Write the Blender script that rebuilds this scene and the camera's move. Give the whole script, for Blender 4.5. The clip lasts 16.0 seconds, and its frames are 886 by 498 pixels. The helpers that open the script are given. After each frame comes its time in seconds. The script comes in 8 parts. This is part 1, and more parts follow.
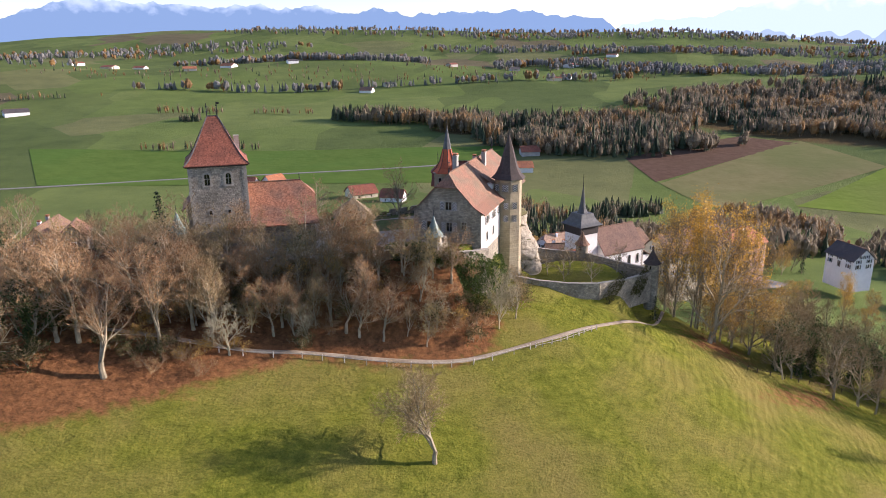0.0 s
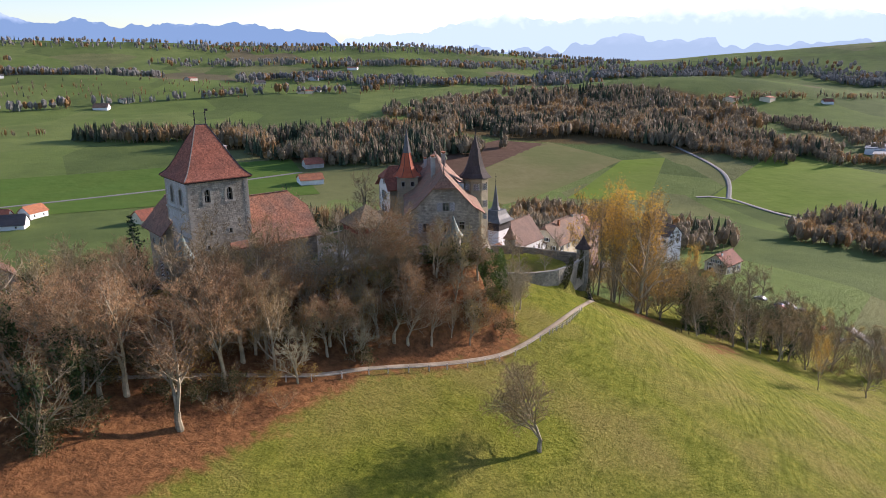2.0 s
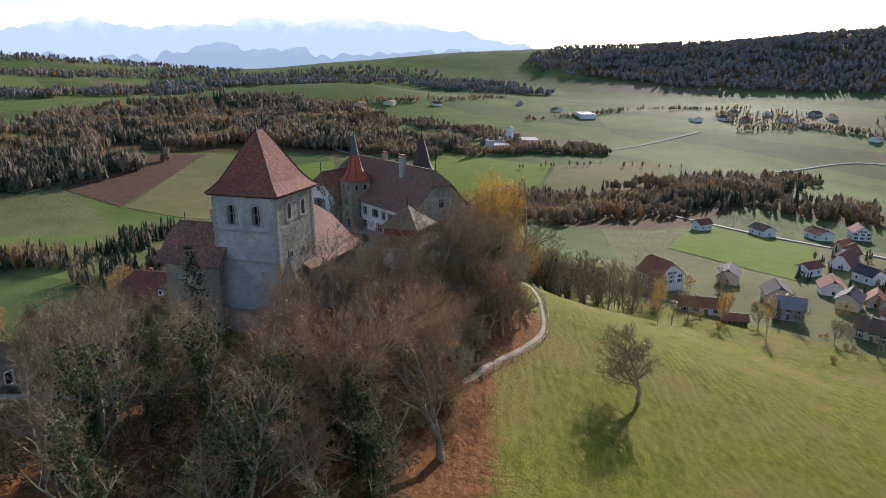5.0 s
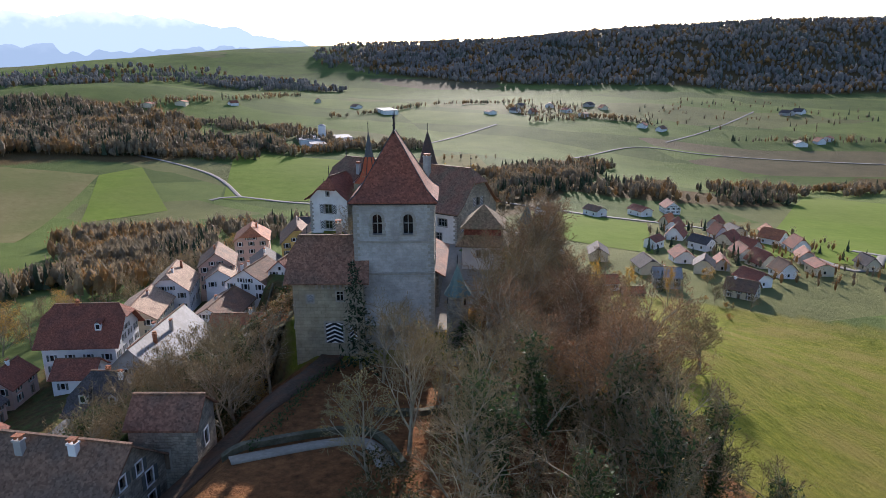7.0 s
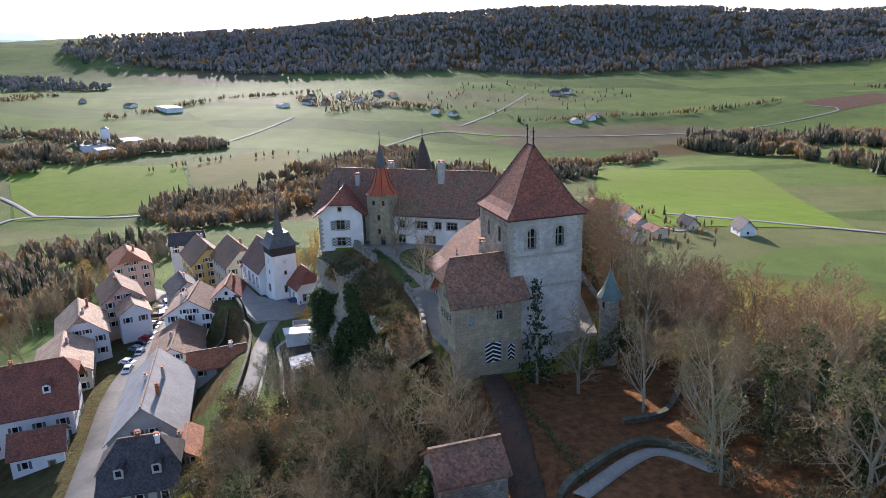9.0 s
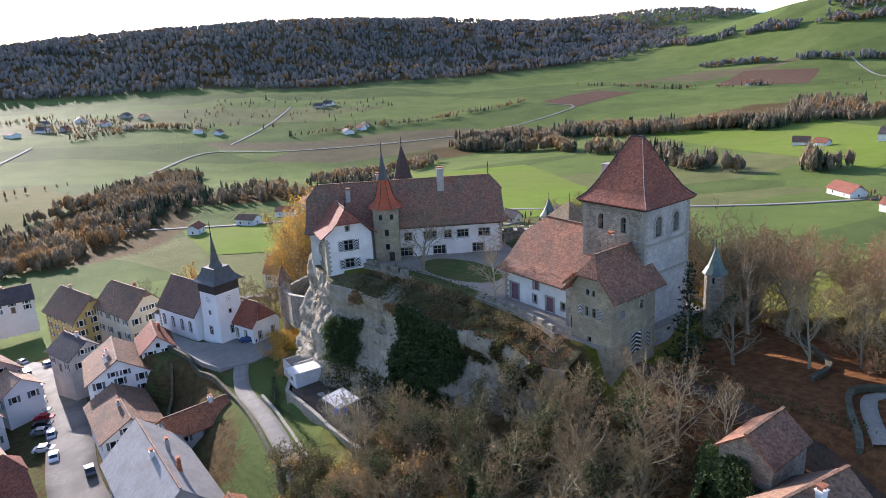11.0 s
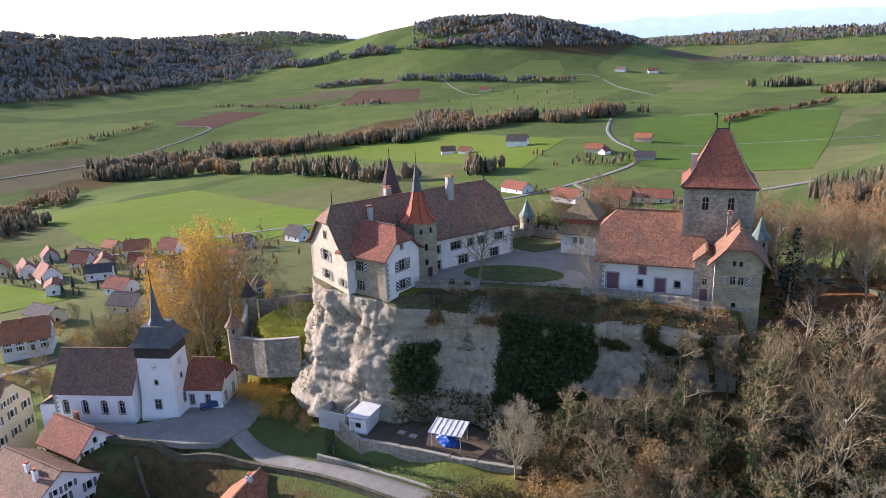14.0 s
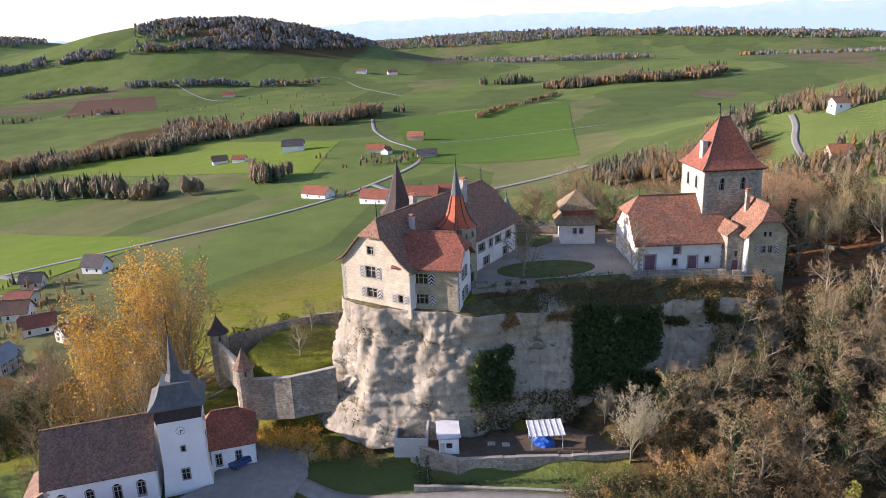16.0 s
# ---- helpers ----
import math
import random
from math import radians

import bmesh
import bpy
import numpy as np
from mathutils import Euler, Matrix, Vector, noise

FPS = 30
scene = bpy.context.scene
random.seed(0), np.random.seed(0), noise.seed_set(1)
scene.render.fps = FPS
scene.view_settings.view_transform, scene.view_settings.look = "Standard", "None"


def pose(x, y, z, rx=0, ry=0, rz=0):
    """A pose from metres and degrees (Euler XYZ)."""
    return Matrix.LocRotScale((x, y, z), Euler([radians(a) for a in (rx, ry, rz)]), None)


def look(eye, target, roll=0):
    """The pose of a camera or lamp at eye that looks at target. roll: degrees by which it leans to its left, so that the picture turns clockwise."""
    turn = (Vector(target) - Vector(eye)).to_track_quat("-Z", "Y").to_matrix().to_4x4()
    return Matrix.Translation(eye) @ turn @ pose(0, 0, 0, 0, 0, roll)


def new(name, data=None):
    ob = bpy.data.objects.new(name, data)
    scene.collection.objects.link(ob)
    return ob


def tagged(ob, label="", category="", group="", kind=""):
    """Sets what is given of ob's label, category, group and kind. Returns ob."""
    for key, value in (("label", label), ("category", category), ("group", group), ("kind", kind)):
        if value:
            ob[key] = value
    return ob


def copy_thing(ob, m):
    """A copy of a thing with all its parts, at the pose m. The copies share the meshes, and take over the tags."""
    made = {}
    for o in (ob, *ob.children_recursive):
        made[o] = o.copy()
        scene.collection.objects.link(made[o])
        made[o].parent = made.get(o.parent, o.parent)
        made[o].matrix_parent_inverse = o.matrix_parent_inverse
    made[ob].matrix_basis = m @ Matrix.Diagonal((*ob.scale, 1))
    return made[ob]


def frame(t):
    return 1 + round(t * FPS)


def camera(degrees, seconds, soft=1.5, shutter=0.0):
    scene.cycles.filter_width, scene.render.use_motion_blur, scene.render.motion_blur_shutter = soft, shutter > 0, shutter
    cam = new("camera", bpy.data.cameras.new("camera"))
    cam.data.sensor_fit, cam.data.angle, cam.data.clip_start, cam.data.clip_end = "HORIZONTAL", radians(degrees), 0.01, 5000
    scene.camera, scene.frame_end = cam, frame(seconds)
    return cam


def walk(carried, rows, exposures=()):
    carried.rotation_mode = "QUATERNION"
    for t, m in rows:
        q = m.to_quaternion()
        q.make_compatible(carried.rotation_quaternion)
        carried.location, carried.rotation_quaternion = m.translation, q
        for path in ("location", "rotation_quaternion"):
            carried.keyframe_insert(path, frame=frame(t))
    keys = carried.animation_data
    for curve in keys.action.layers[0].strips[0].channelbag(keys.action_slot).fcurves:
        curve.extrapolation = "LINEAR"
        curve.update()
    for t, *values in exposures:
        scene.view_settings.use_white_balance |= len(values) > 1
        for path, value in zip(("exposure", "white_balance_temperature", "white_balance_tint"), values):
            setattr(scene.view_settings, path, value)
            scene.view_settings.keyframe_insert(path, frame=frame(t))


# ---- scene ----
cam = camera(64.6, 16.0, soft=0.8)
PATH = [
    (0, (2.537, -1.413, 57.48), (2.505, 0.507, 56.923), -0.6),
    (0.5, (-9.737, -0.946, 57.14), (-9.589, 0.971, 56.588), -0.6),
    (1, (-22.207, 0.107, 56.756), (-21.875, 2.002, 56.212), -0.6),
    (1.5, (-34.137, 2.773, 56.293), (-33.628, 4.63, 55.755), -0.6),
    (2, (-46.254, 6.44, 55.752), (-45.565, 8.242, 55.224), -0.5),
    (2.5, (-57.59, 11.058, 55.425), (-56.733, 12.788, 54.902), -0.4),
    (3, (-68.648, 16.851, 55.189), (-67.629, 18.491, 54.67), -0.5),
    (3.5, (-78.879, 23.714, 54.707), (-77.71, 25.252, 54.193), -0.5),
    (4, (-88.795, 31.508, 54.292), (-87.483, 32.929, 53.783), -0.3),
    (4.5, (-97.177, 40.002, 54.065), (-95.741, 41.299, 53.557), -0.2),
    (5, (-104.505, 49.066, 54.168), (-102.963, 50.231, 53.656), -0.3),
    (5.2, (-106.864, 52.35, 54.271), (-105.289, 53.469, 53.754), -0.2),
    (7.3, (-128.023, 99.269, 54.565), (-126.176, 99.838, 54.05), -0.9),
    (7.5, (-129.348, 103.481, 54.871), (-127.489, 104.011, 54.361), -1.2),
    (8, (-131.571, 115.196, 57.473), (-129.68, 115.555, 56.926), -1.5),
    (8.5, (-132.54, 126.724, 58.342), (-130.629, 126.917, 57.781), -1.5),
    (9, (-132.434, 138.732, 58.572), (-130.516, 138.756, 58.005), -1.7),
    (9.2, (-131.954, 143.616, 58.391), (-130.036, 143.569, 57.827), -1.7),
    (11.3, (-117.657, 191.717, 58.766), (-115.891, 190.968, 58.202), -2.5),
    (11.5, (-115.632, 196.285, 58.721), (-113.895, 195.469, 58.157), -1.8),
    (12, (-109.205, 206.743, 58.56), (-107.55, 205.768, 58.003), -1.8),
    (12.5, (-102.029, 216.627, 58.561), (-100.469, 215.503, 58.01), -1.7),
    (13, (-93.663, 226.006, 58.715), (-92.217, 224.739, 58.165), -1.8),
    (13.5, (-84.518, 234.106, 59.358), (-83.197, 232.712, 58.799), -2.1),
    (14, (-74.401, 241.893, 59.184), (-73.218, 240.378, 58.631), -2.0),
    (14.5, (-63.914, 248.307, 59.356), (-62.877, 246.69, 58.802), -2.1),
    (15, (-52.31, 253.806, 59.588), (-51.437, 252.095, 59.032), -2.2),
    (15.5, (-40.466, 258.079, 59.85), (-39.757, 256.294, 59.289), -2.3),
    (16, (-28.0, 261.097, 60.363), (-27.465, 259.257, 59.792), -2.3),
]
walk(cam, [(t, look(eye, target, roll)) for t, eye, target, roll in PATH],
     exposures=[(0, 0.92, 6150, 28), (3, 0.66, 6050, 24), (5, 0.53, 5950, 21), (8, 0.88, 5850, 22), (9.5, 1.18, 5800, 23), (11.5, 1.22, 5800, 24), (14, 1.1, 5900, 27), (16, 1.02, 6050, 28)])

# ---- light ----
SUN_DIR = Vector((0.97, 0.235, 0)).normalized()
SUN_EL = radians(17)
world = bpy.data.worlds.new("sky")
scene.world = world
world.use_nodes = True
wn = world.node_tree
sky = wn.nodes.new("ShaderNodeTexSky")
sky.sky_type = 'NISHITA'
sky.sun_disc = False
sky.sun_elevation = SUN_EL
sky.sun_rotation = math.atan2(SUN_DIR.x, SUN_DIR.y)
sky.air_density = 1.0
sky.dust_density = 1.1
sky.ozone_density = 1.6
sky.altitude = 700
wn.links.new(sky.outputs[0], wn.nodes["Background"].inputs[0])
wn.nodes["Background"].inputs[1].default_value = 0.13
sun_vec = Vector((SUN_DIR.x * math.cos(SUN_EL), SUN_DIR.y * math.cos(SUN_EL), math.sin(SUN_EL)))
sun = new("sun", bpy.data.lights.new("sun", 'SUN'))
sun.data.energy = 5.0
sun.data.angle = radians(0.6)
sun.data.color = (1.0, 0.89, 0.73)
sun.matrix_world = look(sun_vec * 1000, (0, 0, 0))


# ---- materials ----
def mat(name, c1, c2, scale=1.0, rough=0.85, bump=0.3, c3=None, scale2=0.12, amount3=0.5, detail=6.0, bump_scale=None, metal=0.0, rand=0.0, stretch=(1, 1, 1)):
    """Two-scale mottled surface: c1/c2 grain at `scale`, c3 stains at `scale2` (1/metres); rand: brightness spread per object."""
    m = bpy.data.materials.new(name)
    m.use_nodes = True
    t = m.node_tree
    b = t.nodes["Principled BSDF"]
    b.inputs["Roughness"].default_value = rough
    b.inputs["Metallic"].default_value = metal
    b.inputs["Specular IOR Level"].default_value = 0.2
    g = t.nodes.new("ShaderNodeNewGeometry")
    mp = t.nodes.new("ShaderNodeMapping")
    mp.inputs["Scale"].default_value = stretch
    t.links.new(g.outputs["Position"], mp.inputs["Vector"])
    n1 = t.nodes.new("ShaderNodeTexNoise")
    n1.inputs["Scale"].default_value = scale
    n1.inputs["Detail"].default_value = detail
    n1.inputs["Roughness"].default_value = 0.65
    t.links.new(mp.outputs[0], n1.inputs["Vector"])
    r1 = t.nodes.new("ShaderNodeValToRGB")
    r1.color_ramp.elements[0].position, r1.color_ramp.elements[1].position = 0.32, 0.68
    r1.color_ramp.elements[0].color, r1.color_ramp.elements[1].color = (*c1, 1), (*c2, 1)
    t.links.new(n1.outputs["Fac"], r1.inputs[0])
    col = r1.outputs[0]
    if c3 is not None:
        n2 = t.nodes.new("ShaderNodeTexNoise")
        n2.inputs["Scale"].default_value = scale2
        n2.inputs["Detail"].default_value = 5
        t.links.new(mp.outputs[0], n2.inputs["Vector"])
        r2 = t.nodes.new("ShaderNodeMapRange")
        r2.inputs[1].default_value, r2.inputs[2].default_value = 0.42, 0.66
        r2.inputs[3].default_value, r2.inputs[4].default_value = 0.0, amount3
        t.links.new(n2.outputs["Fac"], r2.inputs[0])
        mx = t.nodes.new("ShaderNodeMix")
        mx.data_type = 'RGBA'
        t.links.new(r2.outputs[0], mx.inputs[0])
        t.links.new(col, mx.inputs[6])
        mx.inputs[7].default_value = (*c3, 1)
        col = mx.outputs[2]
    if rand > 0:
        oi = t.nodes.new("ShaderNodeObjectInfo")
        hv = t.nodes.new("ShaderNodeHueSaturation")
        rr = t.nodes.new("ShaderNodeMapRange")
        rr.inputs[3].default_value, rr.inputs[4].default_value = 1 - rand, 1 + rand
        t.links.new(oi.outputs["Random"], rr.inputs[0])
        t.links.new(rr.outputs[0], hv.inputs["Value"])
        t.links.new(col, hv.inputs["Color"])
        col = hv.outputs[0]
    t.links.new(col, b.inputs["Base Color"])
    if bump > 0:
        nb = t.nodes.new("ShaderNodeTexNoise")
        nb.inputs["Scale"].default_value = bump_scale or scale * 2.5
        nb.inputs["Detail"].default_value = 4
        t.links.new(mp.outputs[0], nb.inputs["Vector"])
        bp = t.nodes.new("ShaderNodeBump")
        bp.inputs["Strength"].default_value = bump
        bp.inputs["Distance"].default_value = 0.3 / (bump_scale or scale * 2.5)
        t.links.new(nb.outputs["Fac"], bp.inputs["Height"])
        t.links.new(bp.outputs[0], b.inputs["Normal"])
    return m


def tile_mat(name, c1, c2, c3, course=0.17, rand=0.0):
    """Flat clay tiles: courses by height, random tile tint, lichen and soot stains."""
    m = mat(name, c1, c2, 2.2, 0.8, 0.0, c3, 0.35, 0.6, rand=rand)
    t = m.node_tree
    b = t.nodes["Principled BSDF"]
    g = t.nodes.new("ShaderNodeNewGeometry")
    sx = t.nodes.new("ShaderNodeSeparateXYZ")
    t.links.new(g.outputs["Position"], sx.inputs[0])
    ml = t.nodes.new("ShaderNodeMath")
    ml.operation = 'MULTIPLY'
    ml.inputs[1].default_value = 1.0 / course
    t.links.new(sx.outputs["Z"], ml.inputs[0])
    fr = t.nodes.new("ShaderNodeMath")
    fr.operation = 'FRACT'
    t.links.new(ml.outputs[0], fr.inputs[0])
    vo = t.nodes.new("ShaderNodeTexVoronoi")
    vo.inputs["Scale"].default_value = 4.5
    t.links.new(g.outputs["Position"], vo.inputs["Vector"])
    old = b.inputs["Base Color"].links[0].from_socket
    mx = t.nodes.new("ShaderNodeMix")
    mx.data_type = 'RGBA'
    mx.blend_type = 'OVERLAY'
    mx.inputs[0].default_value = 0.42
    bw = t.nodes.new("ShaderNodeRGBToBW")
    t.links.new(vo.outputs["Color"], bw.inputs[0])
    t.links.new(old, mx.inputs[6])
    t.links.new(bw.outputs[0], mx.inputs[7])
    t.links.new(mx.outputs[2], b.inputs["Base Color"])
    bp = t.nodes.new("ShaderNodeBump")
    bp.inputs["Strength"].default_value = 0.55
    bp.inputs["Distance"].default_value = 0.05
    t.links.new(fr.outputs[0], bp.inputs["Height"])
    t.links.new(bp.outputs[0], b.inputs["Normal"])
    return m


def plain(name, c, rough=0.5, metal=0.0, spec=0.5):
    m = bpy.data.materials.new(name)
    m.use_nodes = True
    b = m.node_tree.nodes["Principled BSDF"]
    b.inputs["Base Color"].default_value = (*c, 1)
    b.inputs["Roughness"].default_value = rough
    b.inputs["Metallic"].default_value = metal
    b.inputs["Specular IOR Level"].default_value = spec
    return m


def coursed(m, wide, high, depth, spread, ragged=0.0):
    """Lays courses of blocks over a wall material, in the wall's own measure; ragged: how far the joints wander."""
    t = m.node_tree
    b = t.nodes["Principled BSDF"]
    tc = t.nodes.new("ShaderNodeTexCoord")
    sx = t.nodes.new("ShaderNodeSeparateXYZ")
    src = tc.outputs["Object"]
    if ragged > 0:
        nz = t.nodes.new("ShaderNodeTexNoise")
        nz.inputs["Scale"].default_value = 1.4
        t.links.new(src, nz.inputs["Vector"])
        va = t.nodes.new("ShaderNodeVectorMath")
        va.operation = 'MULTIPLY_ADD'
        va.inputs[1].default_value = (ragged, ragged, ragged)
        t.links.new(nz.outputs["Color"], va.inputs[0])
        t.links.new(src, va.inputs[2])
        src = va.outputs[0]
    t.links.new(src, sx.inputs[0])
    ad = t.nodes.new("ShaderNodeMath")
    t.links.new(sx.outputs["X"], ad.inputs[0])
    t.links.new(sx.outputs["Y"], ad.inputs[1])
    cb = t.nodes.new("ShaderNodeCombineXYZ")
    t.links.new(ad.outputs[0], cb.inputs["X"])
    t.links.new(sx.outputs["Z"], cb.inputs["Y"])
    br = t.nodes.new("ShaderNodeTexBrick")
    br.inputs["Scale"].default_value = 1.0
    br.inputs["Brick Width"].default_value = wide
    br.inputs["Row Height"].default_value = high
    br.inputs["Mortar Size"].default_value = 0.035
    br.inputs["Mortar Smooth"].default_value = 0.4
    br.inputs["Color1"].default_value = (1 - spread, 1 - spread, 1 - spread, 1)
    br.inputs["Color2"].default_value = (1 + spread, 1 + spread * 0.9, 1 + spread * 0.75, 1)
    br.inputs["Mortar"].default_value = (depth, depth, depth * 0.95, 1)
    t.links.new(cb.outputs[0], br.inputs["Vector"])
    old = b.inputs["Base Color"].links[0].from_socket
    mx = t.nodes.new("ShaderNodeMix")
    mx.data_type = 'RGBA'
    mx.blend_type = 'MULTIPLY'
    mx.inputs[0].default_value = 1.0
    t.links.new(old, mx.inputs[6])
    t.links.new(br.outputs["Color"], mx.inputs[7])
    t.links.new(mx.outputs[2], b.inputs["Base Color"])
    return m


RUBBLE = mat("rubble_stone_wall", (0.21, 0.188, 0.148), (0.45, 0.405, 0.32), 1.3, 0.9, 0.9, (0.16, 0.14, 0.11), 0.2, 0.6)
coursed(RUBBLE, 0.55, 0.3, 0.72, 0.22, 0.35)
PALESTONE = mat("lime_washed_stone", (0.36, 0.345, 0.31), (0.52, 0.50, 0.46), 1.1, 0.9, 0.7, (0.24, 0.22, 0.19), 0.25, 0.7)
ASHLAR = mat("dressed_sandstone", (0.28, 0.235, 0.15), (0.43, 0.37, 0.25), 0.9, 0.88, 0.5, (0.20, 0.17, 0.13), 0.25, 0.5)
coursed(ASHLAR, 0.95, 0.46, 0.8, 0.1, 0.12)
coursed(PALESTONE, 0.7, 0.36, 0.93, 0.07, 0.5)
PLASTER = mat("lime_plaster", (0.66, 0.63, 0.57), (0.78, 0.76, 0.71), 0.8, 0.9, 0.2, (0.50, 0.47, 0.42), 0.3, 0.45)
WHITE = mat("white_render", (0.74, 0.73, 0.71), (0.82, 0.81, 0.79), 0.6, 0.85, 0.1, (0.64, 0.62, 0.58), 0.2, 0.35)
YELLOWP = mat("ochre_render", (0.62, 0.42, 0.12), (0.70, 0.48, 0.16), 0.6, 0.85, 0.1, (0.55, 0.38, 0.15), 0.25, 0.4)
CREAM = mat("cream_render", (0.62, 0.54, 0.38), (0.70, 0.62, 0.45), 0.6, 0.85, 0.1, (0.5, 0.44, 0.33), 0.25, 0.4)
PINK = mat("pink_render", (0.58, 0.38, 0.30), (0.66, 0.46, 0.37), 0.6, 0.85, 0.1, (0.5, 0.36, 0.3), 0.25, 0.4)
GREYR = mat("grey_render", (0.40, 0.38, 0.35), (0.50, 0.48, 0.44), 0.6, 0.85, 0.1, (0.3, 0.28, 0.25), 0.25, 0.5)
TILE_RED = tile_mat("old_red_tiles", (0.23, 0.075, 0.045), (0.31, 0.115, 0.07), (0.16, 0.07, 0.05))
TILE_ORANGE = tile_mat("orange_tiles", (0.36, 0.13, 0.06), (0.46, 0.19, 0.09), (0.25, 0.11, 0.07))
TILE_BROWN = tile_mat("weathered_brown_tiles", (0.19, 0.105, 0.065), (0.27, 0.16, 0.10), (0.13, 0.10, 0.075))
TILE_TAN = tile_mat("pale_sunbleached_tiles", (0.38, 0.25, 0.16), (0.47, 0.33, 0.22), (0.27, 0.17, 0.12))
TILE_MOTTLED = tile_mat("mottled_red_tiles", (0.18, 0.09, 0.058), (0.33, 0.165, 0.10), (0.14, 0.095, 0.065))
TILE_MANOR = tile_mat("mossy_manor_tiles", (0.19, 0.095, 0.062), (0.29, 0.155, 0.10), (0.15, 0.135, 0.09))
TILE_MOSS = tile_mat("mossy_olive_tiles", (0.20, 0.14, 0.08), (0.30, 0.215, 0.125), (0.15, 0.14, 0.075))
TILE_BARN = tile_mat("patched_barn_tiles", (0.24, 0.105, 0.062), (0.36, 0.165, 0.095), (0.14, 0.10, 0.075))
TILE_DARK = tile_mat("dark_tiles", (0.06, 0.055, 0.055), (0.10, 0.09, 0.088), (0.12, 0.10, 0.09))
SLATE = mat("grey_fibre_slate", (0.25, 0.25, 0.245), (0.34, 0.335, 0.33), 1.5, 0.6, 0.3, (0.2, 0.19, 0.17), 0.3, 0.6)
COPPER = mat("weathered_copper", (0.10, 0.15, 0.13), (0.17, 0.24, 0.21), 1.5, 0.5, 0.2, (0.09, 0.10, 0.09), 0.5, 0.5)
LEAD = mat("grey_zinc_sheet", (0.075, 0.08, 0.078), (0.125, 0.13, 0.125), 1.0, 0.6, 0.15, (0.09, 0.09, 0.09), 0.4, 0.5)
REDLEAD = mat("red_painted_spire_shingles", (0.40, 0.09, 0.035), (0.50, 0.13, 0.055), 2.0, 0.7, 0.4, (0.3, 0.08, 0.05), 0.5, 0.5)
DARKSHINGLE = mat("dark_brown_shingles", (0.055, 0.042, 0.036), (0.095, 0.07, 0.06), 2.0, 0.8, 0.4, (0.05, 0.045, 0.04), 0.5, 0.5)
WOOD = mat("weathered_timber", (0.13, 0.09, 0.06), (0.22, 0.16, 0.11), 3.0, 0.85, 0.4, (0.1, 0.08, 0.06), 0.6, 0.5, stretch=(1, 1, 0.2))
DARKWOOD = mat("dark_stained_boards", (0.035, 0.03, 0.028), (0.07, 0.06, 0.055), 3.0, 0.8, 0.4, stretch=(4, 4, 0.3))
ASPHALT = mat("asphalt", (0.17, 0.16, 0.14), (0.23, 0.217, 0.19), 1.2, 0.85, 0.15, (0.08, 0.075, 0.07), 0.15, 0.6)
PALEASPHALT = mat("worn_pale_asphalt", (0.21, 0.20, 0.175), (0.29, 0.275, 0.245), 0.8, 0.9, 0.12, (0.20, 0.19, 0.17), 0.15, 0.6)
GRAVEL = mat("pale_gravel", (0.26, 0.23, 0.18), (0.36, 0.325, 0.265), 2.5, 0.95, 0.4, (0.2, 0.18, 0.14), 0.3, 0.5)
BARK = mat("bark", (0.24, 0.195, 0.13), (0.50, 0.42, 0.285), 2.0, 0.95, 0.4, (0.11, 0.115, 0.07), 0.5, 0.5, rand=0.25)
TWIG = mat("bare_twigs", (0.22, 0.158, 0.078), (0.40, 0.29, 0.15), 0.6, 0.95, 0.0, (0.10, 0.09, 0.05), 0.1, 0.5, rand=0.3)
IRON = plain("wrought_iron", (0.02, 0.02, 0.022), 0.5, 0.6)
GLASS = plain("dark_window_glass", (0.015, 0.018, 0.022), 0.08, 0.0, 0.8)
STONE_TRIM = mat("stone_surround", (0.27, 0.245, 0.20), (0.38, 0.35, 0.285), 2.0, 0.85, 0.2)
SHUTTER_W = plain("white_shutter_paint", (0.75, 0.74, 0.72), 0.6)
SHUTTER_K = plain("black_shutter_paint", (0.01, 0.01, 0.01), 0.85)
SHUTTER_G = mat("grey_green_shutters", (0.10, 0.11, 0.10), (0.14, 0.15, 0.13), 2, 0.7, 0.0)
MAUVE = mat("mauve_painted_door", (0.15, 0.08, 0.10), (0.20, 0.11, 0.13), 2, 0.7, 0.1)


# ---- helpers ----
def mesh_ob(name, bm, material, parent=None, smooth=False):
    me = bpy.data.meshes.new(name)
    bm.to_mesh(me)
    bm.free()
    if smooth:
        for p in me.polygons:
            p.use_smooth = True
    me.materials.append(material)
    ob = new(name, me)
    if parent is not None:
        ob.parent = parent
    return ob


def part(name, bm, material, parent, label=""):
    ob = mesh_ob(name, bm, material, parent)
    if label:
        ob["label"] = label
    return ob


def thing(name, label, category, m=None, group="", kind=""):
    e = new(name)
    if m is not None:
        e.matrix_basis = m
    return tagged(e, label, category, group, kind)


def add_box(bm, x0, x1, y0, y1, z0, z1):
    v = [bm.verts.new(p) for p in ((x0, y0, z0), (x1, y0, z0), (x1, y1, z0), (x0, y1, z0), (x0, y0, z1), (x1, y0, z1), (x1, y1, z1), (x0, y1, z1))]
    for f in ((3, 2, 1, 0), (4, 5, 6, 7), (0, 1, 5, 4), (1, 2, 6, 5), (2, 3, 7, 6), (3, 0, 4, 7)):
        bm.faces.new([v[i] for i in f])
    return v


def box(x0, x1, y0, y1, z0, z1):
    bm = bmesh.new()
    add_box(bm, x0, x1, y0, y1, z0, z1)
    return bm


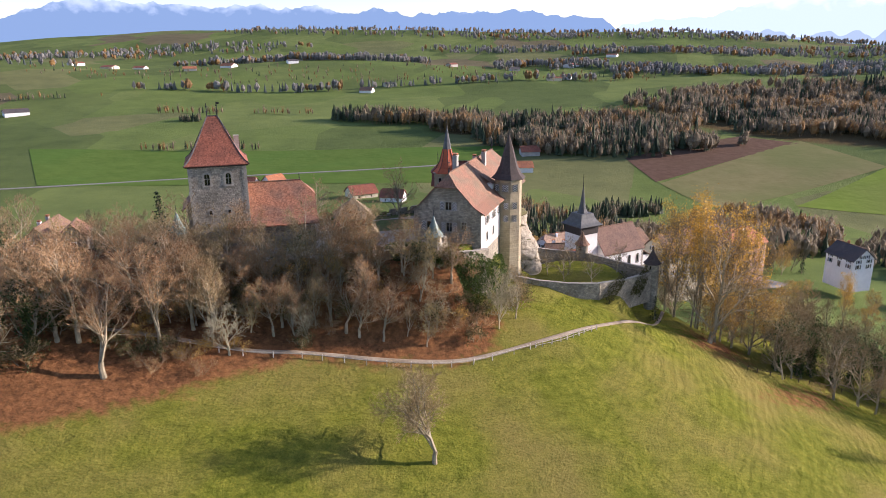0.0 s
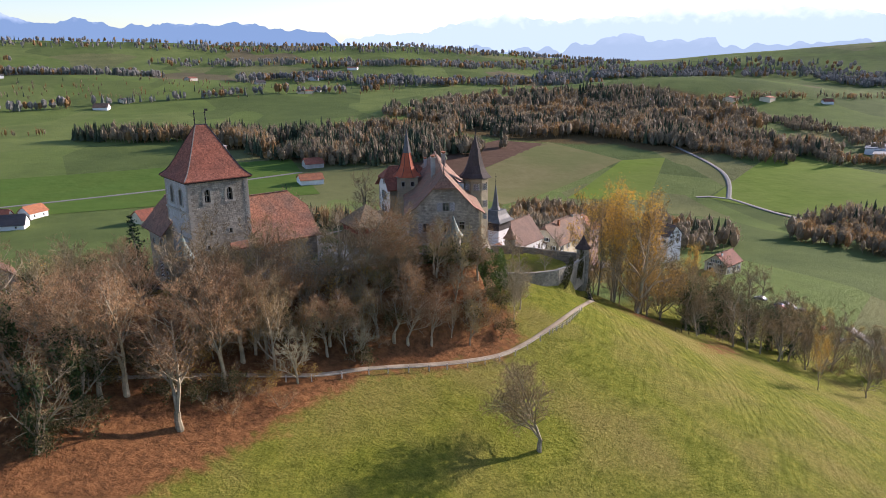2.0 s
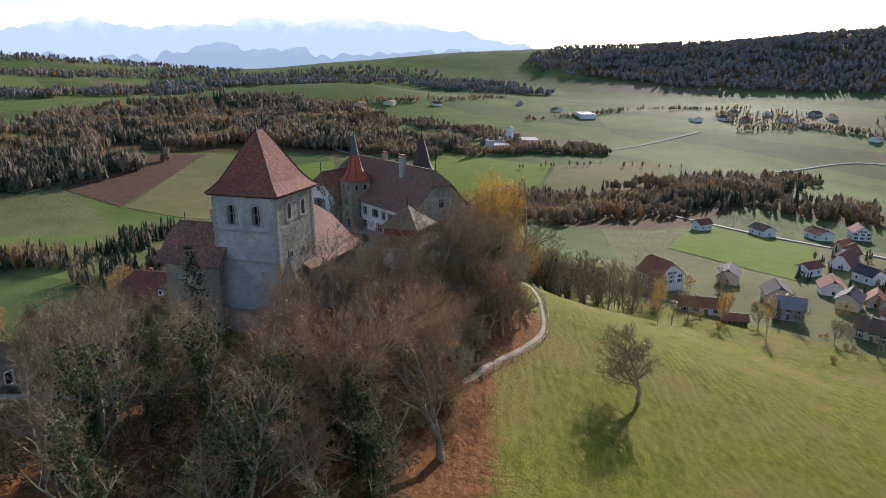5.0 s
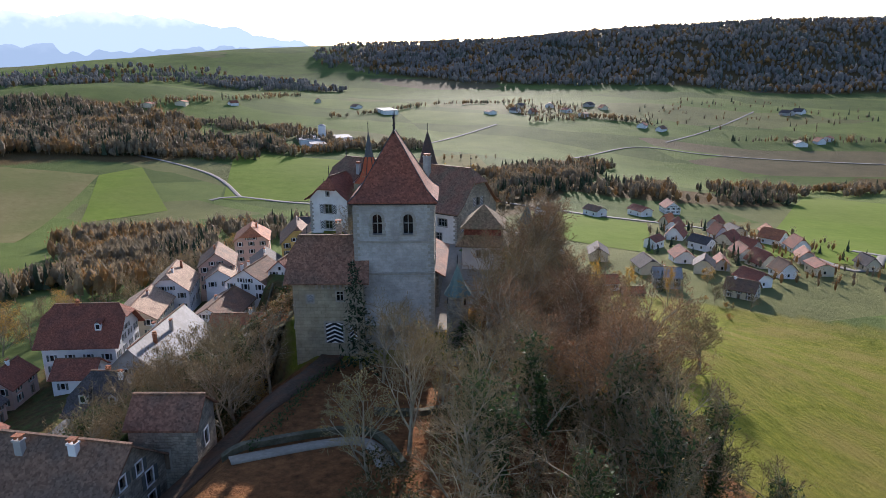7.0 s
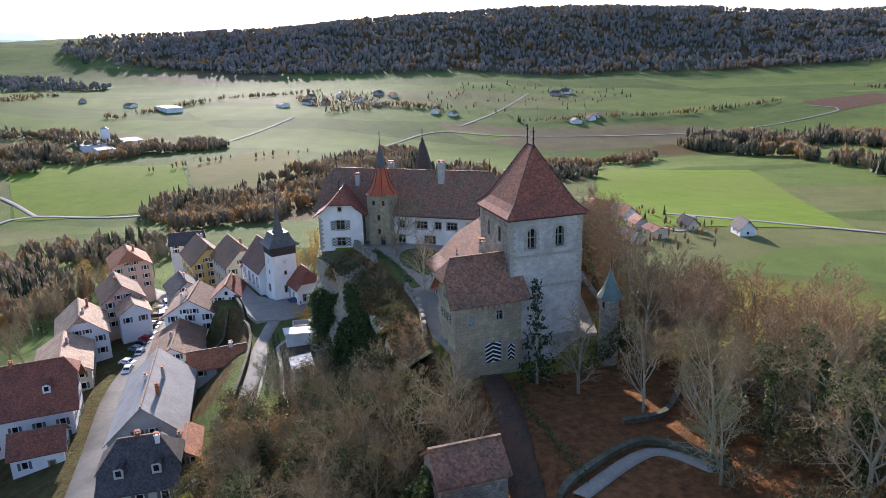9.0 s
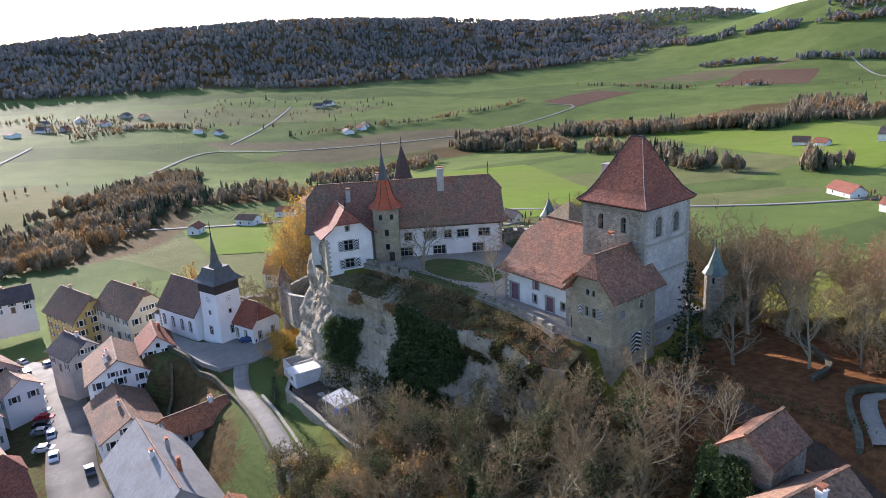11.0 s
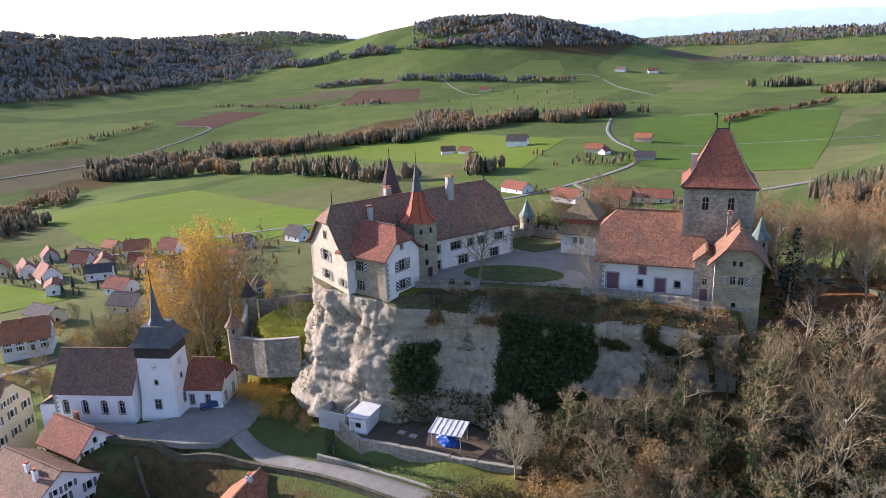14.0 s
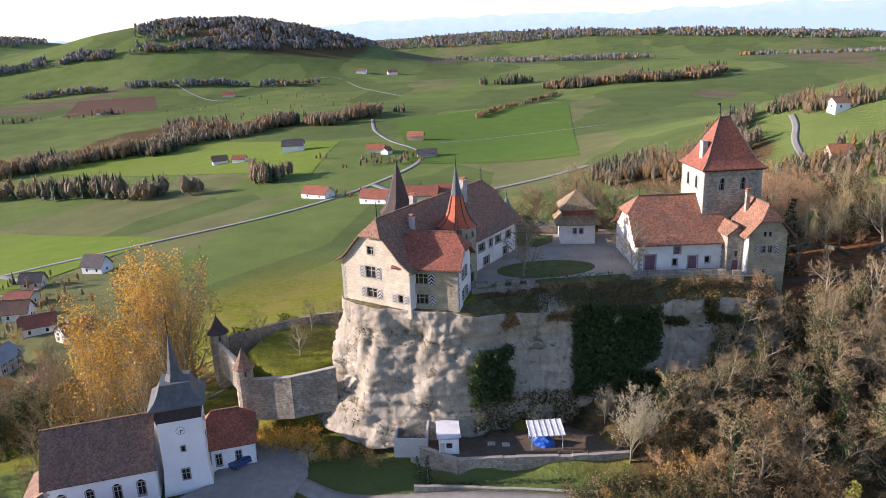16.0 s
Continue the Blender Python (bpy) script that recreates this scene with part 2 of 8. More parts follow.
def add_rings(bm, rings, cap=True):
    """Skin closed rings of equal length, bottom to top."""
    vs = [[bm.verts.new(p) for p in r] for r in rings]
    n = len(vs[0])
    for a, b in zip(vs, vs[1:]):
        for i in range(n):
            j = (i + 1) % n
            bm.faces.new((a[i], a[j], b[j], b[i]))
    if cap:
        bm.faces.new(list(reversed(vs[0])))
        bm.faces.new(vs[-1])


def circle(r, z, n, cx=0, cy=0, ph=0.0):
    return [(cx + r * math.cos(ph + 2 * math.pi * i / n), cy + r * math.sin(ph + 2 * math.pi * i / n), z) for i in range(n)]


def rect(ha, hb, z, cx=0, cy=0):
    return [(cx - ha, cy - hb, z), (cx + ha, cy - hb, z), (cx + ha, cy + hb, z), (cx - ha, cy + hb, z)]


def lathe(profile, n, cx=0, cy=0):
    """Turned form from (radius, z) pairs."""
    bm = bmesh.new()
    add_rings(bm, [circle(max(r, 0.01), z, n, cx, cy, math.pi / n) for r, z in profile])
    return bm


def hip_rings(rings):
    bm = bmesh.new()
    add_rings(bm, [rect(max(a, 0.02), max(b, 0.02), z) for a, b, z in rings])
    return bm


def slab(bm, pts, thick=0.22):
    """A sloping roof plane with thickness."""
    top = [bm.verts.new(p) for p in pts]
    bot = [bm.verts.new((p[0], p[1], p[2] - thick)) for p in pts]
    bm.faces.new(top)
    bm.faces.new(list(reversed(bot)))
    n = len(pts)
    for i in range(n):
        j = (i + 1) % n
        bm.faces.new((top[j], top[i], bot[i], bot[j]))


def clip_poly(poly, outline):
    """Convex clip of a 2D polygon by a counter-clockwise convex outline."""
    out = poly
    n = len(outline)
    for i in range(n):
        (ax, ay), (bx, by) = outline[i], outline[(i + 1) % n]
        src, out = out, []
        for k in range(len(src)):
            p, q = src[k], src[(k + 1) % len(src)]
            dp = (bx - ax) * (p[1] - ay) - (by - ay) * (p[0] - ax)
            dq = (bx - ax) * (q[1] - ay) - (by - ay) * (q[0] - ax)
            if dp >= -1e-6:
                out.append(p)
            if (dp > 1e-6 and dq < -1e-6) or (dp < -1e-6 and dq > 1e-6):
                s = dp / (dp - dq)
                out.append((p[0] + s * (q[0] - p[0]), p[1] + s * (q[1] - p[1])))
        if len(out) < 3:
            return []
    return out


def wall_panel(bm, o, d, outline, holes, depth=0.35):
    """Wall face in the vertical plane through o along d (outside to the right of d), with openings and their reveals."""
    d = Vector((d[0], d[1], 0)).normalized()
    n = Vector((d.y, -d.x, 0))
    o = Vector(o)

    def at(s, z, back=0.0):
        return o + d * s + Vector((0, 0, z)) - n * back
    ss = sorted({p[0] for p in outline} | {h[0] for h in holes} | {h[1] for h in holes})
    zs = sorted({p[1] for p in outline} | {h[2] for h in holes} | {h[3] for h in holes})
    for s0, s1 in zip(ss, ss[1:]):
        for z0, z1 in zip(zs, zs[1:]):
            if s1 - s0 < 1e-5 or z1 - z0 < 1e-5:
                continue
            cs, cz = (s0 + s1) / 2, (z0 + z1) / 2
            if any(h[0] < cs < h[1] and h[2] < cz < h[3] for h in holes):
                continue
            pl = clip_poly([(s0, z0), (s1, z0), (s1, z1), (s0, z1)], outline)
            if len(pl) >= 3:
                bm.faces.new([bm.verts.new(at(*p)) for p in pl])
    for s0, s1, z0, z1 in holes:
        c = [(s0, z0), (s1, z0), (s1, z1), (s0, z1)]
        for i in range(4):
            p, q = c[i], c[(i + 1) % 4]
            bm.faces.new([bm.verts.new(v) for v in (at(*q), at(*p), at(*p, depth), at(*q, depth))])


def xform(o, d):
    """Matrix: local x along the wall d, local y outward, z up."""
    d = Vector((d[0], d[1], 0)).normalized()
    n = Vector((d.y, -d.x, 0))
    return Matrix(((d.x, n.x, 0, o[0]), (d.y, n.y, 0, o[1]), (0, 0, 1, o[2]), (0, 0, 0, 1)))


def chevron_boards(w, h, dark):
    """Half of the zigzag stripes of a shutter leaf, in its plane."""
    bm = bmesh.new()
    n = max(3, round(h / 0.52))
    st = h / n
    for k in range(-1, n + 1):
        z = k * st + (st / 2 if dark else 0)
        for side in (0, 1):
            xs = (0, w / 2) if side == 0 else (w / 2, w)
            lift = (0, st * 0.9) if side == 0 else (st * 0.9, 0)
            q = [(xs[0], z + lift[0]), (xs[1], z + lift[1]), (xs[1], z + lift[1] + st * 0.6), (xs[0], z + lift[0] + st * 0.6)]
            q = clip_poly(q, [(0, 0), (w, 0), (w, h), (0, h)])
            if len(q) >= 3:
                f = [bm.verts.new((x, 0.05, zz)) for x, zz in q]
                bk = [bm.verts.new((x, 0.0, zz)) for x, zz in q]
                bm.faces.new(list(reversed(f)))
                for i in range(len(q)):
                    j = (i + 1) % len(q)
                    bm.faces.new((f[i], f[j], bk[j], bk[i]))
    return bm


def window(parent, o, d, s0, s1, z0, z1, shutters=None, trim=STONE_TRIM, mullions=1, transom=True, depth=0.3):
    """Glazed window in an opening: surround, frame bars, pane, optional shutter leaves beside it."""
    m = xform(o, d)
    t = 0.16
    bm = bmesh.new()
    rows = []
    for y, g in ((-0.08, 1), (0.06, 1), (0.06, 0), (-0.08, 0)):
        rows.append([bm.verts.new(p) for p in ((s0 - t * g, y, z0 - t * g), (s1 + t * g, y, z0 - t * g), (s1 + t * g, y, z1 + t * g), (s0 - t * g, y, z1 + t * g))])
    for a, b in zip(rows, rows[1:] + rows[:1]):
        for k in range(4):
            bm.faces.new((a[k], a[(k + 1) % 4], b[(k + 1) % 4], b[k]))
    w = part("window", bm, trim, parent)
    if mullions or transom:
        ys = (-depth + 0.04, -depth + 0.11)
        if mullions == 1 and transom:
            c, z = (s0 + s1) / 2, z0 + (z1 - z0) * 0.62
            cross = [(c - 0.05, z0), (c + 0.05, z0), (c + 0.05, z - 0.04), (s1, z - 0.04), (s1, z + 0.04), (c + 0.05, z + 0.04), (c + 0.05, z1), (c - 0.05, z1), (c - 0.05, z + 0.04), (s0, z + 0.04), (s0, z - 0.04), (c - 0.05, z - 0.04)]
            bm = bmesh.new()
            add_rings(bm, [[(x, y, zz) for x, zz in cross] for y in ys])
        else:
            bm = bmesh.new()
            for k in range(1, mullions + 1):
                x = s0 + (s1 - s0) * k / (mullions + 1)
                add_box(bm, x - 0.05, x + 0.05, *ys, z0, z1)
            if transom:
                z = z0 + (z1 - z0) * 0.62
                add_box(bm, s0, s1, -depth + 0.043, -depth + 0.107, z - 0.04, z + 0.04)
        part("glazing_bar", bm, trim, w)
    w.matrix_basis = m
    part("pane", box(s0, s1, -depth, -depth + 0.03, z0, z1), GLASS, w)
    if shutters:
        lw = 0.9 if shutters == 'chevron' else min(0.75, max(0.45, (s1 - s0) * 0.5))
        for a in (s0 - t - lw - 0.03, s1 + t + 0.03):
            if shutters == 'chevron':
                leaf = part("shutter", box(0, lw, 0.0, 0.03, 0, z1 - z0 + 0.1), SHUTTER_W, w, "white shutter with black zigzag stripes")
                leaf.location = (a, 0.03, z0 - 0.05)
                st = part("zigzag_stripe", chevron_boards(lw, z1 - z0 + 0.1, True), SHUTTER_K, leaf)
            else:
                leaf = part("shutter", box(0, lw, 0.0, 0.05, 0, z1 - z0 + 0.06), shutters, w)
                leaf.location = (a, 0.03, z0 - 0.03)
    return w


def smooth(a, b, x):
    t = min(1.0, max(0.0, (x - a) / (b - a)))
    return t * t * (3 - 2 * t)


# ---- terrain ----
PLATEAU = [(-49.5, 141), (-46, 132.5), (-44, 126), (-44, 117), (-30, 116.5), (-8, 116), (1, 118.5), (5.5, 127), (10, 140), (15, 158), (6, 162.6), (-1, 162.3), (-5.5, 156), (-27, 147), (-45, 142.3)]


def poly_dist(x, y, poly):
    """Signed distance to a polygon, negative inside."""
    best, inside = 1e9, False
    n = len(poly)
    for i in range(n):
        ax, ay = poly[i]
        bx, by = poly[(i + 1) % n]
        ex, ey = bx - ax, by - ay
        k = max(0, min(1, ((x - ax) * ex + (y - ay) * ey) / (ex * ex + ey * ey)))
        best = min(best, math.hypot(x - ax - k * ex, y - ay - k * ey))
        if (ay > y) != (by > y) and x < (bx - ax) * (y - ay) / (by - ay) + ax:
            inside = not inside
    return -best if inside else best


def profile(d, table):
    for (a, va), (b, vb) in zip(table, table[1:]):
        if d <= b:
            k = (d - a) / (b - a)
            return va + (vb - va) * k
    return table[-1][1]


NORTH = [(0, 11), (12, 11), (20, 5), (26, 0.9), (33, -2.0), (42, -3.1), (46, -3.6), (51, -7), (57, -11), (64, -14), (74, -15.2), (84, -17.2), (100, -20), (115, -23), (160, -32), (250, -42), (400, -47), (9999, -47)]
HILL = [(0, 11), (12, 11), (23, 8.5), (28, 7), (38, 3), (50, -1), (58, -4), (75, -9), (110, -20), (160, -32), (250, -42), (400, -47), (9999, -47)]


# level ground: church square, terrace under the rock, orchard garden
FLATS = [(42, 187, 14, 20, -3.1), (25, 178, 6, 14, -2.6), (-5, 167, 5.5, 8, 0.3), (-18, 164.5, 5.0, 8, 0.3), (31, 153, 10, 14, 6.8)]


def bump(x, y, cx, cy, sx, sy, ang=0.0):
    c, s = math.cos(ang), math.sin(ang)
    u, v = (x - cx) * c + (y - cy) * s, -(x - cx) * s + (y - cy) * c
    return math.exp(-(u / sx) ** 2 - (v / sy) ** 2)


def height(x, y):
    # ridge line of the castle hill
    ax, ay, bx, by = -95.0, 112.0, 10.0, 140.0
    k = max(0, min(1, ((x - ax) * (bx - ax) + (y - ay) * (by - ay)) / ((bx - ax) ** 2 + (by - ay) ** 2)))
    d = math.hypot(x - ax - k * (bx - ax), y - ay - k * (by - ay))
    side = smooth(-12, 12, (y - ay) * (bx - ax) / 108.7 - (x - ax) * (by - ay) / 108.7)
    z = profile(d, HILL) + (profile(d, NORTH) - profile(d, HILL)) * side - 0.12 * (1 - side * smooth(28, 52, d)) * max(-110, min(110, x)) * math.exp(-(d / 220) ** 2)
    r = math.hypot(x, y - 130)
    if r > 150:
        f = smooth(150, 480, r)
        far = 0.0
        far += 50 * smooth(500, 1700, y)
        far -= 45 * bump(x, y, 760, -60, 300, 420)
        far -= 8 * bump(x, y, 350, 420, 160, 160)
        far += 13 * bump(x, y, 150, 780, 500, 330)
        far += 42 * bump(x, y, 820, 1050, 330, 190, -0.35)
        far += 200 * bump(x, y, 2250, -150, 560, 1150, 0.10)
        far += 90 * bump(x, y, 2250, -1650, 600, 700) + 45 * bump(x, y, 2150, 1050, 400, 560)
        far += 135 * bump(x, y, 500, -3250, 1800, 560) + 50 * bump(x, y, 1420, -1400, 300, 260)
        far += 165 * bump(x, y, 1060, -1600, 480, 330, 0.5)
        far += 70 * bump(x, y, 1900, -2100, 900, 600, 0.5)
        far += 45 * bump(x, y, -600, -1700, 900, 600)
        far += 72 * bump(x, y, -270, -280, 230, 210)
        far += 22 * bump(x, y, -250, 1500, 260, 200) + 26 * bump(x, y, 500, 1750, 300, 220) + 20 * bump(x, y, -900, 1300, 300, 260)
        far += 60 * bump(x, y, -1500, 500, 700, 900)
        far += 125 * bump(x, y, -700, 2700, 1500, 650) + 50 * bump(x, y, 900, 2800, 700, 500)
        far += 60 * bump(x, y, 1900, 1700, 700, 500, -0.7)
        far += 7 * noise.noise((x / 260, y / 260, 0.3)) + 16 * noise.noise((x / 900, y / 900, 1.7))
        z += f * far
    for fx, fy, r0, r1, fz in FLATS:
        dd = math.hypot(x - fx, y - fy)
        if dd < r1:
            z += (fz - z) * (1 - smooth(r0, r1, dd))
    z -= 2.4 * bump(x, y, 8, 193, 10, 9)
    pd = poly_dist(x, y, PLATEAU) if r < 120 else 99
    if pd < 14:
        north = smooth(134, 146, y + 0.15 * x)
        steep = max(north, smooth(-40, -45, x), smooth(2, 8, x))
        w = 9 - 6.0 * steep
        top = 20.8
        z = z + (top - z) * (1 - smooth(0.0, w, pd)) if z < top else top + (z - top) * smooth(0, w, pd)
    return z


LITTER_ZONE = [(-130, 150), (-130, 66), (-78, 70), (-47, 86), (-32, 96), (-22, 102), (-8, 104), (3, 107), (9, 112), (11, 122), (4, 121), (-47, 118), (-52, 130), (-54, 141), (-78, 158)]
SCRUB_ZONE = [(-130, 150), (-54, 141), (-45, 143), (-27, 147), (-6, 156), (-3, 164), (-12, 160), (-28, 163), (-34, 178), (-60, 180), (-115, 184)]


VILLAGE = [(-60, 186), (-30, 184), (10, 188), (36, 196), (60, 200), (100, 200), (120, 240), (96, 262), (50, 250), (10, 246), (-50, 236)]


def cover(x, y):
    """Share of leaf litter and of dull scrub on the ground."""
    a = 1 - smooth(-4.0, 5.0, poly_dist(x, y, LITTER_ZONE))
    a = max(a, 0.62 * bump(x, y, 76, 133, 20, 7, 0.6), 0.7 * bump(x, y, 62, 146, 14, 10, 0.8))
    b = 1 - smooth(-2, 5, poly_dist(x, y, SCRUB_ZONE))
    b = max(b, 1.0 * bump(x, y, 20, 191, 15, 7, 0.2), 0.9 * bump(x, y, -6, 187, 16, 5, -0.1), 0.8 * bump(x, y, -50, 192, 20, 10), 0.4 * bump(x, y, 4, 186, 34, 13, -0.1), 0.5 * bump(x, y, 12, 170, 14, 5))
    b = max(b, 0.62 * (1 - smooth(-3, 4, poly_dist(x, y, VILLAGE))))
    return a, b


def ground_material():
    m = mat("meadow_and_fields", (0.095, 0.115, 0.014), (0.205, 0.205, 0.03), 0.45, 0.95, 0.0, (0.22, 0.175, 0.055), 0.06, 0.7)
    t = m.node_tree
    b = t.nodes["Principled BSDF"]
    b.inputs["Specular IOR Level"].default_value = 0.015
    b.inputs["Roughness"].default_value = 0.82
    g = t.nodes.new("ShaderNodeNewGeometry")
    grass = b.inputs["Base Color"].links[0].from_socket

    def mixc(fac, a, c):
        mx = t.nodes.new("ShaderNodeMix")
        mx.data_type = 'RGBA'
        t.links.new(fac, mx.inputs[0])
        for k, v in ((6, a), (7, c)):
            if isinstance(v, tuple):
                mx.inputs[k].default_value = (*v, 1)
            else:
                t.links.new(v, mx.inputs[k])
        return mx.outputs[2]

    def noise_ramp(scale, stops, detail=6, rough=0.7):
        n = t.nodes.new("ShaderNodeTexNoise")
        n.inputs["Scale"].default_value = scale
        n.inputs["Detail"].default_value = detail
        n.inputs["Roughness"].default_value = rough
        t.links.new(g.outputs["Position"], n.inputs["Vector"])
        r = t.nodes.new("ShaderNodeValToRGB")
        r.color_ramp.elements[0].position, r.color_ramp.elements[0].color = stops[0][0], (*stops[0][1], 1)
        r.color_ramp.elements[1].position, r.color_ramp.elements[1].color = stops[-1][0], (*stops[-1][1], 1)
        for p, c in stops[1:-1]:
            e = r.color_ramp.elements.new(p)
            e.color = (*c, 1)
        t.links.new(n.outputs["Fac"], r.inputs[0])
        return n.outputs["Fac"], r.outputs[0]
    # far pastures: a patchwork of parcels, greens dulled and cooled to hold the haze
    mp = t.nodes.new("ShaderNodeMapping")
    mp.inputs["Rotation"].default_value = (0, 0, 0.5)
    mp.inputs["Scale"].default_value = (1.0, 0.5, 0.0)
    t.links.new(g.outputs["Position"], mp.inputs["Vector"])
    vo = t.nodes.new("ShaderNodeTexVoronoi")
    vo.inputs["Scale"].default_value = 0.0075
    vo.distance = 'MANHATTAN'
    t.links.new(mp.outputs[0], vo.inputs["Vector"])
    sp = t.nodes.new("ShaderNodeSeparateColor")
    t.links.new(vo.outputs["Color"], sp.inputs[0])
    ra = t.nodes.new("ShaderNodeValToRGB")
    ra.color_ramp.interpolation = 'CONSTANT'
    ra.color_ramp.elements[0].color = (0.098, 0.132, 0.046, 1)
    ra.color_ramp.elements[1].position = 0.3
    ra.color_ramp.elements[1].color = (0.125, 0.168, 0.052, 1)
    for p, c in ((0.5, (0.112, 0.148, 0.05)), (0.68, (0.142, 0.18, 0.06)), (0.86, (0.15, 0.16, 0.07)), (0.96, (0.145, 0.125, 0.075))):
        e = ra.color_ramp.elements.new(p)
        e.color = (*c, 1)
    t.links.new(sp.outputs[0], ra.inputs[0])
    _, mot = noise_ramp(0.02, [(0.3, (0.78, 0.80, 0.75)), (0.7, (1.2, 1.16, 1.05))])
    mul = t.nodes.new("ShaderNodeMix")
    mul.data_type = 'RGBA'
    mul.blend_type = 'MULTIPLY'
    mul.inputs[0].default_value = 1.0
    t.links.new(ra.outputs[0], mul.inputs[6])
    t.links.new(mot, mul.inputs[7])
    at = t.nodes.new("ShaderNodeAttribute")
    at.attribute_name = "cover"
    sc = t.nodes.new("ShaderNodeSeparateColor")
    t.links.new(at.outputs["Color"], sc.inputs[0])
    _, tf = noise_ramp(3.2, [(0.32, (0.62, 0.70, 0.55)), (0.5, (1.0, 1.0, 1.0)), (0.68, (1.35, 1.28, 1.2))], 7, 0.75)
    tm = t.nodes.new("ShaderNodeMix")
    tm.data_type = 'RGBA'
    tm.blend_type = 'MULTIPLY'
    tm.inputs[0].default_value = 0.9
    t.links.new(grass, tm.inputs[6])
    t.links.new(tf, tm.inputs[7])
    col = mixc(sc.outputs[2], tm.outputs[2], mul.outputs[2])
    # litter and scrub with ragged edges
    nf, lit = noise_ramp(0.9, [(0.28, (0.075, 0.04, 0.02)), (0.5, (0.185, 0.086, 0.036)), (0.72, (0.31, 0.15, 0.06))], 8)
    _, scr = noise_ramp(0.7, [(0.3, (0.05, 0.05, 0.02)), (0.5, (0.11, 0.075, 0.035)), (0.7, (0.15, 0.12, 0.045))], 8)
    nb = t.nodes.new("ShaderNodeTexNoise")
    nb.inputs["Scale"].default_value = 0.45
    nb.inputs["Detail"].default_value = 6
    t.links.new(g.outputs["Position"], nb.inputs["Vector"])
    for k, cc in ((1, scr), (0, lit)):
        ad = t.nodes.new("ShaderNodeMath")
        ad.operation = 'ADD'
        t.links.new(sc.outputs[k], ad.inputs[0])
        t.links.new(nb.outputs["Fac"], ad.inputs[1])
        mr = t.nodes.new("ShaderNodeMapRange")
        mr.inputs[1].default_value, mr.inputs[2].default_value = 0.85, 1.2
        t.links.new(ad.outputs[0], mr.inputs[0])
        col = mixc(mr.outputs[0], col, cc)
    t.links.new(col, b.inputs["Base Color"])
    # tufts, and cattle steps that follow the contours
    sx = t.nodes.new("ShaderNodeSeparateXYZ")
    t.links.new(g.outputs["Position"], sx.inputs[0])
    nw = t.nodes.new("ShaderNodeTexNoise")
    nw.inputs["Scale"].default_value = 0.08
    t.links.new(g.outputs["Position"], nw.inputs["Vector"])
    w1 = t.nodes.new("ShaderNodeMath")
    w1.operation = 'MULTIPLY_ADD'
    t.links.new(nw.outputs["Fac"], w1.inputs[0])
    w1.inputs[1].default_value = 3.0
    t.links.new(sx.outputs["Z"], w1.inputs[2])
    w2 = t.nodes.new("ShaderNodeMath")
    w2.operation = 'MULTIPLY'
    w2.inputs[1].default_value = 7.5
    t.links.new(w1.outputs[0], w2.inputs[0])
    w3 = t.nodes.new("ShaderNodeMath")
    w3.operation = 'SINE'
    t.links.new(w2.outputs[0], w3.inputs[0])
    tuft = t.nodes.new("ShaderNodeTexNoise")
    tuft.inputs["Scale"].default_value = 1.3
    tuft.inputs["Detail"].default_value = 6
    tuft.inputs["Roughness"].default_value = 0.7
    t.links.new(g.outputs["Position"], tuft.inputs["Vector"])
    hs = t.nodes.new("ShaderNodeMath")
    hs.operation = 'MULTIPLY_ADD'
    t.links.new(w3.outputs[0], hs.inputs[0])
    hs.inputs[1].default_value = 0.10
    t.links.new(tuft.outputs["Fac"], hs.inputs[2])
    bp = t.nodes.new("ShaderNodeBump")
    bp.inputs["Strength"].default_value = 0.9
    bp.inputs["Distance"].default_value = 0.55
    t.links.new(hs.outputs[0], bp.inputs["Height"])
    t.links.new(bp.outputs[0], b.inputs["Normal"])
    return m


def wooded(x, y):
    """Forest floor under the large woods."""
    k = 1 - smooth(0.85, 1.1, math.hypot((x - 1960) / 470, (y + 130) / 1300))
    k = max(k, 1 - smooth(0.8, 1.15, math.hypot((x + 55) / 55, (y + 218) / 40)))
    k = max(k, 1 - smooth(0.8, 1.1, math.hypot((x - 1010) / 330, (y + 1560) / 190)))
    k = max(k, 1 - smooth(0.8, 1.1, math.hypot((x - 500) / 260, (y - 880) / 230)))
    for cx, cy, rx, ry in ((150, 740, 135, 90), (60, 805, 90, 42), (520, 660, 110, 90), (450, 250, 165, 70), (600, 215, 145, 45), (500, 110, 42, 110), (770, -230, 45, 160), (640, -590, 90, 130)):
        k = max(k, 1 - smooth(0.75, 1.1, math.hypot((x - cx) / rx, (y - cy) / ry)))
    return k


